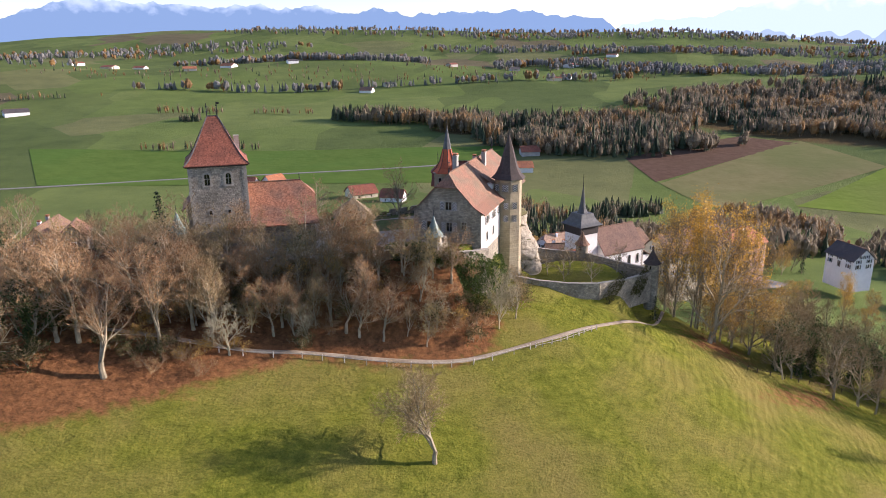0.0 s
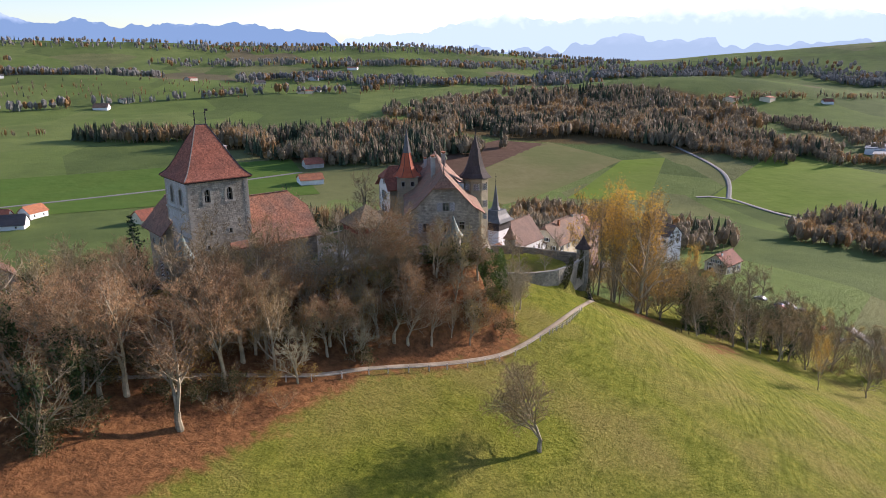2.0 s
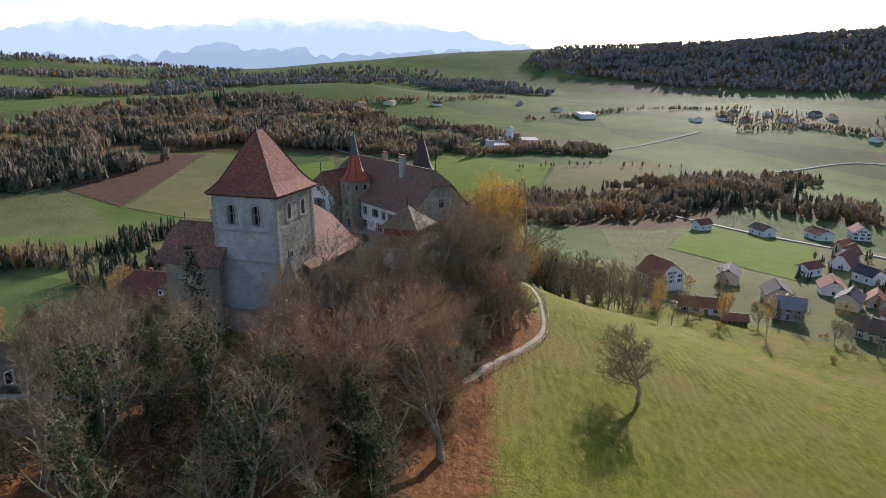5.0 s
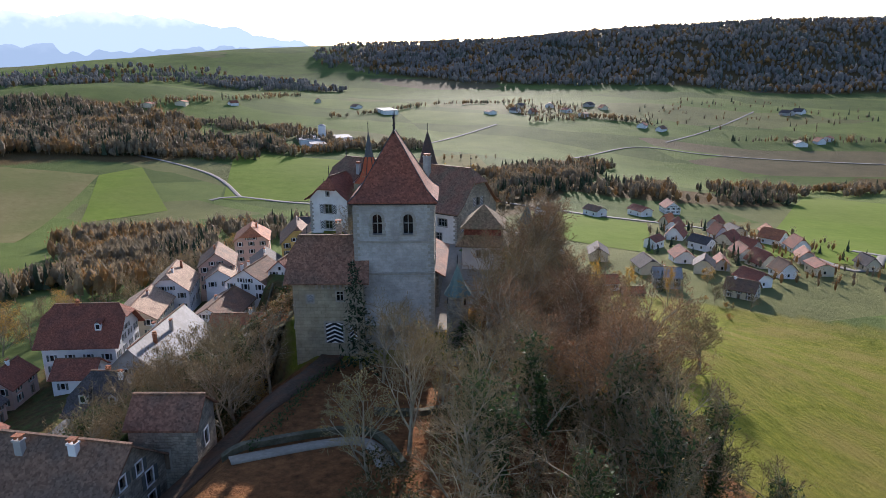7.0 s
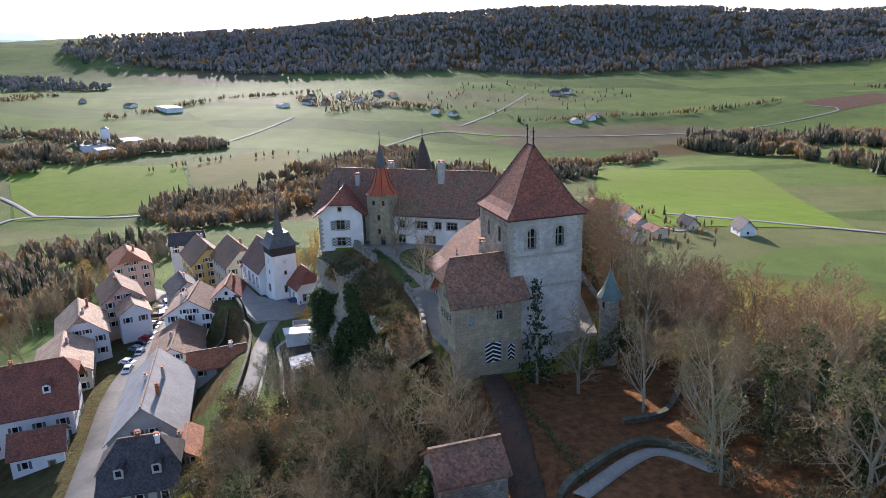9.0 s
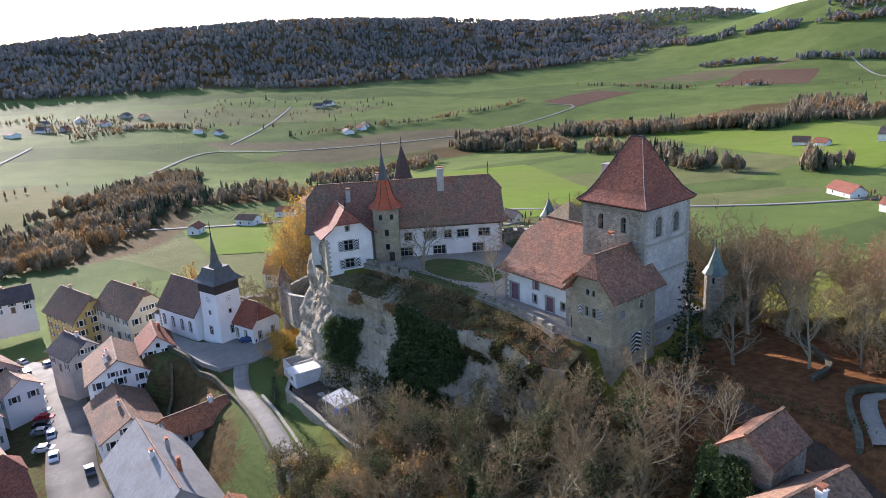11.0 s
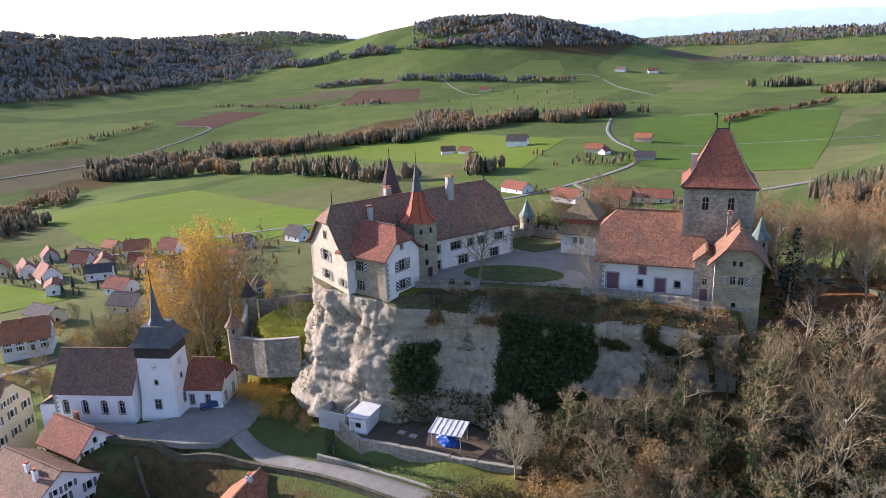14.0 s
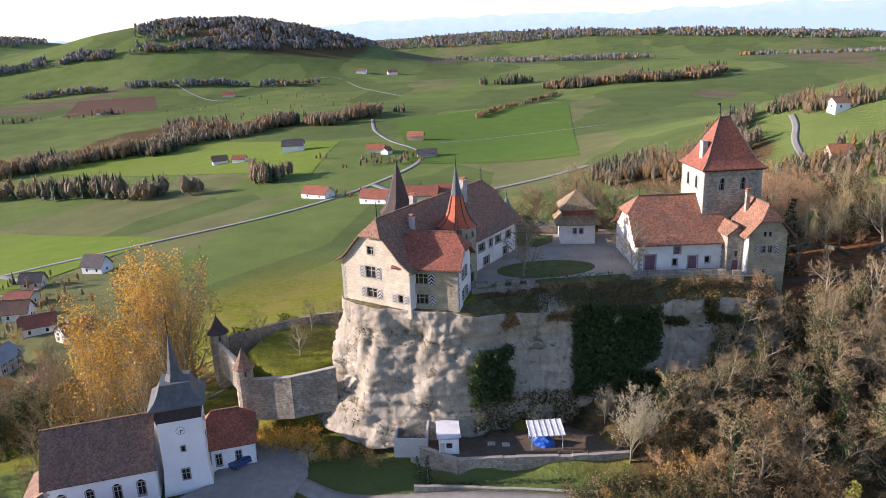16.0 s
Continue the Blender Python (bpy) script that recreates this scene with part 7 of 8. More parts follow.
def rim_scrub(label, x0, x1, count, material, top, size=0.2):
    """Low growth on the sloping brow between the parapet and the cliff edge."""
    spots = [q for q in RIM if x0 <= q[0][0] <= x1]
    sh = Shape()
    for _ in range(count):
        a, b = rg.choice(spots)
        c = Vector(a).lerp(Vector(b), rg.uniform(-0.1, 0.85))
        k = noise.noise((c.x * 0.45, c.y * 0.45, 6.6))
        if k > -0.25:
            sh.leaf(c + Vector((rg.gauss(0, 0.2), rg.gauss(0, 0.2), rg.random() * top * (0.5 + k))), size * rg.uniform(0.7, 1.4))
    return stuff("shrubbery", label, sh.v, sh.f, material, "shrubs")


cliff_ivy("dense dark ivy hanging over the cliff", -32, -18.5, 5.0, 20.6, 17000, LEAF_IVY, 0.3, 1.6, -0.5)
cliff_ivy("dark bush of ivy in a rock hollow", -9.6, -3.2, 5.5, 13.5, 5200, LEAF_IVY, 0.27, 1.6, -0.45)
cliff_ivy("dark scrub over the cliff edge", -48, -31, 14.5, 20.6, 3200, LEAF_OLIVE, 0.23, 1.0, 0.0)
cliff_ivy("brown dry growth on the cliff edge", -46, -8, 17.0, 20.6, 3600, LEAF_BROWN, 0.2, 0.7, 0.05)
cliff_ivy("scrubby growth at the foot of the cliff", -46, -4, 0.0, 6.5, 7000, LEAF_OLIVE, 0.24, 1.8, -0.3)
cliff_ivy("dry grass tufts on the rock ledges", -40, 20, 2, 19, 1100, LEAF_OCHRE, 0.14, 0.3, 0.12)
cliff_ivy("mossy plants in the rock clefts", 2, 21, 1, 17, 1300, LEAF_OLIVE, 0.17, 0.4, 0.2)
rim_scrub("dark hedge-like scrub above the cliff", -46, -8, 5200, LEAF_OLIVE, 1.5)
rim_scrub("russet undergrowth above the cliff", -50, -24, 2600, LEAF_RUST, 1.2, 0.16)
LEAF_IVYG = wood_mat("sunlit_green_ivy", (0.035, 0.065, 0.014), (0.11, 0.155, 0.035))
ivy_patch("thick green ivy over the turret wall", [((1.8, 117.4, 17.8), (0.3, -1, 0.25), (4.4, 4.4), 4200), ((6.6, 119.9, 16.8), (0.6, -0.8, 0.2), (4.4, 4.6), 4400), ((10.6, 123.4, 16.4), (0.8, -0.6, 0.15), (3.4, 4.2), 2600), ((-1.2, 117.5, 20.3), (-0.2, -1, 0.1), (1.9, 3.6), 1700)], 0.22, LEAF_IVYG)
ivy_patch("dark ivy hedge on the curtain wall", [((-6.5, 117.9, 20.4), (0, -1, 0.2), (5.4, 2.0), 2600), ((-15, 117.4, 20.4), (0, -1, 0.2), (5.0, 1.6), 1900), ((-30, 116.3, 19.5), (0, -1, 0.1), (10, 1.6), 1400)])
ivy_patch("ivy over the sloping garden wall", [((37.5, 143.3, 6.6), (0.55, -0.8, 0.2), (5.0, 1.7), 1500), ((44.5, 149.2, 5.8), (0.7, -0.7, 0.2), (4.6, 2.2), 1900)], 0.17, LEAF_OLIVE)
ivy_patch("ivy climbing the turret beside the keep", [((-46.4, 116.7, 20), (0, -1, 0.1), (1.3, 4.5), 1200), ((-47.8, 118.2, 20), (-1, 0, 0.1), (1.3, 4.5), 1200)], 0.16)
ivy_patch("ball of dark ivy beside the stone shed", [((-73.8, 142.0, 17.0), (0.3, 1, 0.2), (3.4, 3.0), 2600), ((-73.0, 142.4, 15.5), (0.9, 0.6, 0.3), (2.6, 2.6), 1600), ((-76.5, 142.0, 18.0), (0.0, 1, 0.3), (3.2, 2.6), 2200), ((-78.6, 141.6, 16.5), (-0.2, 1, 0.2), (2.4, 2.6), 1400)], 0.26)


# ---- church ----
def church():
    t = thing("church", "white village church nave with a brown tiled roof", "church", pose(46.65, 188.0, -3.4, 0, 0, 32.3))
    nave = 14.6
    spots = (1.6, 5.2, 8.8, 12.0)
    roof = gabled(t, nave, 9.8, 6.4, 12.4, TILE_CHURCH, [(WHITE, [(x, x + 1.0, 2.2, 4.4) for x in spots]), (WHITE, []), (WHITE, [(x, x + 1.0, 2.2, 4.4) for x in spots]), (WHITE, [])], 0.0, 0.35, -2)
    for o, d in (((nave / 2, 4.9, 0), (-1, 0)), ((-nave / 2, -4.9, 0), (1, 0))):
        quoins(t, o, d, 0.0 if d[0] < 0 else nave, 0.2, 6.2)
        for x in spots:
            bm = bmesh.new()
            r = 0.5
            pts = [(x + 0.5 + r * math.cos(math.pi * k / 8), 4.4 + r * 0.9 * math.sin(math.pi * k / 8)) for k in range(9)]
            f = [bm.verts.new((a, 0.03, b)) for a, b in pts]
            bm.faces.new(list(reversed(f)))
            p = part("window_head", bm, GLASS, t)
            p.matrix_basis = xform(o, d)
    # low annex behind the nave
    part("annex", box(7.3, 10.6, -4.2, 4.4, -2, 3.6), WHITE, t)
    bm = bmesh.new()
    slab(bm, [(7.2, -4.6, 5.6), (11.0, -4.6, 3.4), (11.0, 4.8, 3.4), (7.2, 4.8, 5.6)])
    part("annex_roof", bm, TILE_BROWN, t)
    w = thing("church_tower", "white church tower with a dark flared belfry and slender spire", "church tower", pose(36.9, 182.1, -3.4, 0, 0, 32.3))
    bm = bmesh.new()
    add_rings(bm, [rect(3.75, 3.75, -1.5), rect(3.55, 3.55, 0.2), rect(3.12, 3.12, 4.5), rect(3.0, 3.0, 12.2)])
    part("wall", bm, WHITE, w)
    part("belfry", hip_rings([(3.12, 3.12, 12.2), (3.12, 3.12, 14.6)]), DARKWOOD, w, "dark boarded belfry stage")
    bm = bmesh.new()
    for s, h in ((3.95, 14.5), ):
        add_rings(bm, [rect(3.95, 3.95, 14.45), rect(3.95, 3.95, 14.6), rect(3.1, 3.1, 15.3), rect(2.45, 2.45, 16.4), rect(2.05, 2.05, 17.6)])
    roof = part("roof", bm, LEAD, w, "flared grey metal skirt roof")
    bm = bmesh.new()
    add_rings(bm, [circle(1.55, 17.5, 8, 0, 0, math.pi / 8), circle(1.0, 18.6, 8, 0, 0, math.pi / 8), circle(0.62, 20.8, 8, 0, 0, math.pi / 8), circle(0.1, 24.6, 8, 0, 0, math.pi / 8)])
    part("spire", bm, LEAD, roof)
    finial(w, 0, 0, 24.3, 3.6, 0.08)
    # clock, slit and round-headed window on the north-west and south-west faces
    for o, d in (((3.06, 3.08, 0), (-1, 0)), ((-3.08, 3.06, 0), (0, -1))):
        c = part("clock_face", lathe([(0.75, 0), (0.75, 0.04)], 24), SHUTTER_W, w, "white clock face with black pointers")
        c.matrix_basis = xform(o, d) @ pose(3.06, 0.06, 10.6, -90)
        bm = bmesh.new()
        add_box(bm, -0.05, 0.05, -0.1, 0.5, 0.05, 0.08)
        add_box(bm, -0.1, 0.38, -0.05, 0.05, 0.05, 0.08)
        for k in range(12):
            a = math.pi / 6 * k
            x, y = 0.62 * math.cos(a), 0.62 * math.sin(a)
            add_box(bm, x - 0.05, x + 0.05, y - 0.05, y + 0.05, 0.04, 0.07)
        part("clock_pointers", bm, SHUTTER_K, c)
        window(w, o, d, 2.8, 3.3, 7.2, 8.0, mullions=0, transom=False, depth=0.02)
        window(w, (o[0] * 1.08, o[1] * 1.08, 0), d, 2.7, 3.7, 2.6, 4.3, mullions=1, depth=0.02)
    ch = thing("church_choir", "low white choir with a hipped brown tiled roof", "church", pose(33.9, 175.6, -3.4, 0, 0, 32.3))
    gabled(ch, 8.0, 7.4, 5.0, 9.0, TILE_RED, [(WHITE, [(3, 4, 1.6, 3.4)]), (WHITE, []), (WHITE, [(2, 2.8, 1.6, 3.6), (5, 5.8, 1.6, 3.6)]), (WHITE, [(1.4, 2.2, 1.6, 3.4), (5.0, 5.8, 1.6, 3.4)])], 0.6, 0.4, -2)
    pl = thing("boundary_wall", "low stone wall behind the church with dry planting", "wall", pose(50, 182.5, -3.4, 0, 0, 32.3))
    part("masonry", box(-12, 10, -0.3, 0.3, -2, 1.6), RUBBLE, pl)


TILE_CHURCH = tile_mat("purple_brown_tiles", (0.17, 0.10, 0.072), (0.23, 0.14, 0.10), (0.14, 0.09, 0.07))
church()


# ---- village houses ----
SHUT_RED = plain("dark_red_shutters", (0.12, 0.03, 0.025), 0.7)


def house(label, x, y, z, ang, la, lb, eave, ridge, wallm, roofm, q=0.0, floors=2, chim=1, shut=SHUTTER_G, over=0.6, base=-8.0, dormers=0, flare=0.0, rate=3.5):
    """A village house: rows of shuttered windows by storey, saddle or half-hipped roof, chimneys."""
    t = thing("house", label, "house", pose(x, y, z, 0, 0, ang))
    fh = eave / floors

    def rows(L, gable):
        out = []
        n = max(1, int(L / rate))
        for f in range(floors):
            for k in range(n):
                c = L * (k + 0.5) / n
                z0 = f * fh + fh * 0.34
                if f == 0 and k == n // 2 and not gable:
                    out.append((c - 0.5, c + 0.5, 0.1, 2.15, 'door', WOOD))
                else:
                    out.append((c - 0.5, c + 0.5, z0, min(z0 + 1.5, eave - 0.15), shut, 0, WHITE))
        if gable and ridge - eave > 2.6:
            for c in ((L / 2 - 1.2), (L / 2 + 1.2)) if L > 8 else (L / 2,):
                out.append((c - 0.4, c + 0.4, eave + 0.35, eave + 1.45, shut if L > 8 else None, 0, WHITE))
        return out
    gabled(t, la, lb, eave, ridge, roofm, [(wallm, rows(la, False)), (wallm, rows(lb, True)), (wallm, rows(la, False)), (wallm, rows(lb, True))], q, over, base, flare)
    r = random.Random(int(abs(x * 7 + y * 13)))
    for k in range(chim):
        cx = la * r.uniform(-0.32, 0.32)
        cy = lb * r.uniform(-0.18, 0.18)
        zz = ridge - abs(cy) / (lb / 2) * (ridge - eave)
        chimney(t, cx, cy, zz - 0.6, max(zz + 1.0, ridge + 0.3), 0.75, 0.6, r.choice([GREYR, TILE_ORANGE, WHITE]))
    for k in range(dormers):
        s = -1 if k % 2 else 1
        cx = la * (-0.25 + 0.5 * (k // 2) / max(1, (dormers - 1) // 2))
        yy, zz = lb * 0.3 * s, ridge - 0.6 * (ridge - eave)
        d = part("dormer", box(cx - 0.7, cx + 0.7, min(yy, yy + s * 1.0), max(yy, yy + s * 1.0), zz - 0.7, zz + 1.0), wallm, t)
        bm = bmesh.new()
        slab(bm, [(cx - 0.9, yy - 1.2 * s, zz + 1.5), (cx - 0.9, yy + 1.2 * s, zz + 0.9), (cx, yy + 1.2 * s, zz + 1.6), (cx, yy - 1.2 * s, zz + 1.6)], 0.1)
        slab(bm, [(cx + 0.9, yy - 1.2 * s, zz + 1.5), (cx + 0.9, yy + 1.2 * s, zz + 0.9), (cx, yy + 1.2 * s, zz + 1.6), (cx, yy - 1.2 * s, zz + 1.6)], 0.1)
        part("dormer_roof", bm, roofm, d)
        part("pane", box(cx - 0.4, cx + 0.4, yy + s * 1.0 - 0.02, yy + s * 1.0 + 0.02, zz - 0.3, zz + 0.7), GLASS, d)
    return t


# street south side
house("white gabled house with a patched tiled roof", 37.5, 205.5, -10.0, 8, 14, 12.5, 5.0, 9.0, WHITE, TILE_BROWN, 0, 2, 2)
house("white house wing with a red tiled roof", 40.5, 197.2, -6.8, 8, 10, 7, 4.5, 7.6, WHITE, TILE_RED, 0, 2, 1)
house("house with a large hipped brown roof", 18.5, 203.6, -10.8, 14, 17.5, 11, 2.9, 6.0, WHITE, TILE_BROWN, 0.0, 1, 1)
house("small house with a bright red roof", 6.4, 190, -8.5, 111, 11.5, 7.5, 2.6, 4.9, GREYR, TILE_ORANGE, 0, 1, 1)
house("long house with a worn grey slate roof", -13.5, 195.8, -12.2, 15.3, 25, 12.5, 6.6, 12.4, GREYR, SLATE, 0, 2, 3)
house("dark slate mansard house with dormer windows", -34.5, 189.2, -13.2, 105, 11, 11, 7.0, 13.0, GREYR, TILE_DARK, 0.55, 2, 2, dormers=4, flare=0.5)
house("low wing with a red tiled roof", -26.5, 185.0, -11.5, 15, 9, 9, 3.6, 6.4, GREYR, TILE_ORANGE, 0, 1, 1)
# street north side
house("large chalet-like house with a dark red roof", -2, 227, -17.5, 112, 17, 15, 8.4, 15.2, WHITE, TILE_RED, 0.3, 3, 1, over=1.4, dormers=2)
house("white annex with a small red roof", -14, 219, -17.5, 112, 9, 8, 4.2, 7.0, WHITE, TILE_RED, 0, 1, 0)
house("house with a long orange tiled roof", 22, 233, -18.0, 25, 18, 12, 5.8, 9.4, CREAM, TILE_TAN, 0, 2, 1)
house("white house with pale orange tiles", 41, 238, -18.0, 28, 17, 12, 6.8, 11.8, WHITE, TILE_TAN, 0.2, 2, 2)
house("pink rendered house with shuttered windows", 62, 237, -18.0, 32, 15, 11, 8.4, 12.6, PINK, TILE_BROWN, 0, 3, 1)
house("low terrace house with orange tiles", 52, 229, -15.0, 30, 8, 8, 4.0, 6.6, WHITE, TILE_TAN, 0, 1, 0)
house("tall pale house with a hipped tile roof", 110, 256, -23.5, 30, 16, 13, 9.2, 14.0, PINK, TILE_ORANGE, 0.6, 3, 2)
house("ochre yellow house with a brown roof", 81, 217.5, -12.6, 31, 17, 11, 8.0, 13.2, YELLOWP, TILE_BROWN, 0.15, 3, 1)
house("cream house with a broad brown roof", 69.5, 203.5, -9.4, 31.6, 17, 11, 7.4, 12.6, CREAM, TILE_BROWN, 0.15, 2, 1)
house("house with a grey roof on the street", 58, 216, -11.5, 31, 11, 9, 4.4, 7.6, GREYR, TILE_DARK, 0, 1, 1)
# near houses below the park
house("pink cottage with a red roof", -22, 232, -18.5, 20, 10, 8, 4.8, 7.8, PINK, TILE_RED, 0, 2, 1)
house("small pink house with a grey roof", -34, 226, -18.5, 20, 8, 7, 4.4, 6.8, PINK, TILE_DARK, 0, 2, 1)
house("low house with a red roof among gardens", -44, 214, -17, 30, 9, 8, 3.4, 6.0, CREAM, TILE_RED, 0, 1, 0)
house("old farmhouse with worn brown tiles", -84.2, 142.5, 13.6, 98, 12, 10, 4.8, 8.6, RUBBLE, TILE_BROWN, 0, 2, 2)
house("small stone shed with a mottled red roof", -76.0, 138.0, 16.6, 108, 6.4, 5.2, 4.6, 6.6, RUBBLE, TILE_MOTTLED, 0, 1, 0, None, 0.35)
# houses below the garden gate, seen over the wall
house("white house with a dark roof", 149, 249, -22.5, 105, 13, 9, 4.2, 8.0, WHITE, TILE_DARK, 0, 2, 1)
house("cream house with a weathered red roof", 172, 236, -35.0, 20, 13, 10, 4.4, 8.4, CREAM, TILE_RED, 0, 2, 1)
# east of the meadow
house("broad farmhouse with a big red roof", 186, 150, -38.0, 60, 15, 13, 4.4, 10.0, WHITE, TILE_ORANGE, 0.2, 2, 1)
house("long white house with a red roof by the lane", 152, 122, -36.5, 110, 15, 8, 3.4, 5.6, WHITE, TILE_ORANGE, 0, 1, 1)
house("low outbuilding with an orange roof", 146, 108, -36.5, 112, 8, 6, 2.4, 3.8, WOOD, TILE_ORANGE, 0, 1, 0)
house("grey-roofed house by the lane", 176, 96, -40.0, 100, 11, 9, 4.6, 7.8, GREYR, SLATE, 0, 2, 1)
house("brown-roofed house in a garden", 172, 66, -41.0, 70, 12, 9, 4.0, 7.4, CREAM, TILE_BROWN, 0, 2, 1)
house("red-roofed house on the valley road", 415, 100, -58.0, 20, 15, 11, 5, 9, WHITE, TILE_RED, 0, 2, 1)


# ---- outlying houses ----
def far_house(label, x, y, ang, la, lb, eave, ridge, wallm, roofm):
    """A distant farm: walls, roof, a few windows."""
    z = height(x, y) - 0.4
    t = thing("farmhouse", label, "house", pose(x, y, z, 0, 0, ang))
    gabled(t, la, lb, eave, ridge, roofm, [(wallm, [])] * 4, 0.15, 0.8, -3)
    for o, d, L, n in (((-la / 2, -lb / 2, 0), (1, 0), la, 2), ((la / 2, -lb / 2, 0), (0, 1), lb, 1), ((la / 2, lb / 2, 0), (-1, 0), la, 2), ((-la / 2, lb / 2, 0), (0, -1), lb, 1)):
        for k in range(n if math.hypot(x, y - 130) < 450 else 0):
            c = L * (k + 0.5) / n
            w = part("window", box(c - 0.5, c + 0.5, -0.1, 0.04, eave * 0.35, eave * 0.35 + 1.4), GLASS, t)
            w.matrix_basis = xform(o, d)
    return t


rf = random.Random(77)
ROOFS = [TILE_RED, TILE_ORANGE, TILE_BROWN, TILE_RED, TILE_DARK]
WALLS = [WHITE, CREAM, WHITE, GREYR]
NAMES = {TILE_RED.name: "red", TILE_ORANGE.name: "orange", TILE_BROWN.name: "brown", TILE_DARK.name: "dark grey"}


def hamlet(where, spots, size=(11, 16)):
    for x, y in spots:
        rm, wm = rf.choice(ROOFS), rf.choice(WALLS)
        la = rf.uniform(*size)
        far_house("%s, %s tiled roof" % (where, NAMES[rm.name]), x, y, rf.uniform(-30, 60), la, la * rf.uniform(0.65, 0.85), rf.uniform(3.6, 5.4), rf.uniform(7, 9.5), wm, rm)


hamlet("farmhouse in northern pastures", [(-139, 1174), (-107, 1240), (-700, 1470), (-650, 1500), (-512, 1405), (-448, 1448), (-326, 1478), (-560, 905), (184, 1299), (374, 1700), (126, 1458), (251, 1528), (0, 1511), (-790, 1510), (210, 1330)], (18, 30))
hamlet("house at the field edge", [(-162, 543), (-172, 515), (-141, 549), (60, 600), (-65, 500), (-40, 480), (74, 660), (-150, 520)], (14, 20))
hamlet("valley hamlet house", [(767, 880), (651, 930), (1120, 780), (1147, 298), (1105, 350), (1057, 414), (1230, 270), (1109, 262), (1180, 390), (1210, 340), (1083, 680), (1047, 160), (1030, 130), (1231, -69), (1250, -90), (988, -86), (970, -60), (1010, -100), (1100, 380), (1200, 240), (820, 860), (900, 820)], (14, 22))
for lab_, x_, y_, a_, l_, b_, e_, r_, w_, t_ in (
        ("white farmhouse with a dark roof on the sunny pasture", 329, -413, 20, 22, 14, 7.0, 12.5, WHITE, TILE_DARK),
        ("white cottage with a brown roof on the pasture", 396, -376, 40, 15, 11, 4.5, 9.0, WHITE, TILE_BROWN),
        ("white house with a red roof on the pasture", 371, -374, 10, 13, 9, 4.0, 7.5, WHITE, TILE_RED),
        ("farm with a broad red roof beside the road", 225, -386, 15, 17, 12, 4.5, 9.0, CREAM, TILE_ORANGE),
        ("small farm annex with a red roof", 211, -378, 80, 9, 8, 4.0, 7.0, WHITE, TILE_RED),
        ("chalet with an orange roof above the road", 214, -481, 10, 17, 13, 5.5, 10.0, PINK, TILE_ORANGE),
        ("grey farm building by the bend of the road", 166, -365, 20, 18, 11, 4.0, 7.5, GREYR, TILE_DARK),
        ("white farmhouse with a long red roof", 206, -212, -12, 22, 12, 4.2, 8.6, WHITE, TILE_RED),
        ("white-walled barn with a red roof by the road", 150, -189, -5, 20, 13, 5.0, 9.5, WHITE, TILE_RED),
        ("large barn with a red roof by the road", 120, -195, 8, 26, 15, 5.0, 10.5, CREAM, TILE_RED),
        ("long barn with a faded red roof", 96, -206, 12, 24, 13, 4.6, 9.0, CREAM, TILE_RED),
        ("lone farm with a red roof across the valley", 894, -792, 30, 26, 14, 5.0, 9.5, WHITE, TILE_RED),
        ("lone farm with a red roof on the slope", 806, -1054, 20, 24, 14, 5.0, 10.0, CREAM, TILE_RED),
        ("farmhouse on the far slope", 642, -1391, 10, 24, 15, 6.0, 11.0, WHITE, TILE_BROWN),
        ("farmhouse on the far slope", 570, -1413, 30, 24, 15, 6.0, 11.0, WHITE, TILE_RED),
        ("house with an orange roof on the near slope", -136, -182, 15, 13, 10, 4.6, 8.5, CREAM, TILE_ORANGE),
        ("white house on the crest behind the trees", -150, -246, 20, 14, 9, 5.0, 8.0, WHITE, TILE_BROWN)):
    far_house(lab_, x_, y_, a_, l_, b_, e_, r_, w_, t_)
hamlet("house in the lower village", [(239, 27), (257, 3), (241, -22), (262, 30), (280, 55), (302, 94), (330, 60), (339, 40), (315, 70), (343, 100), (290, 30), (275, 80), (310, 40), (260, 60), (325, 95), (245, 52), (225, 72), (222, 45), (300, 65), (355, 70), (235, 90), (270, 105)], (9, 14))
hamlet("house along the lower street", [(200, 105), (212, 80), (196, 60), (220, 130), (372, 150), (390, 120), (360, 185)], (10, 15))
# valley works with pale flat roofs
for x, y, la, lb in ((673, 551, 60, 24), (707, 520, 40, 22), (1019, 590, 70, 25), (640, 520, 40, 18)):
    t = thing("works_hall", "long pale industrial hall in the valley", "factory", pose(x, y, height(x, y) - 1, 0, 0, 35))
    part("wall", box(-la / 2, la / 2, -lb / 2, lb / 2, 0, 7), WHITE, t)
    part("roof", box(-la / 2 - 0.5, la / 2 + 0.5, -lb / 2 - 0.5, lb / 2 + 0.5, 7, 7.6), SLATE, t)
t = thing("silo", "pale blue works silo", "silo", pose(700, 545, height(700, 545) - 1))
part("wall", lathe([(5, 0), (5, 20)], 16), SHUTTER_W, t)
part("roof", lathe([(5.1, 20), (1, 22)], 16), SLATE, t)

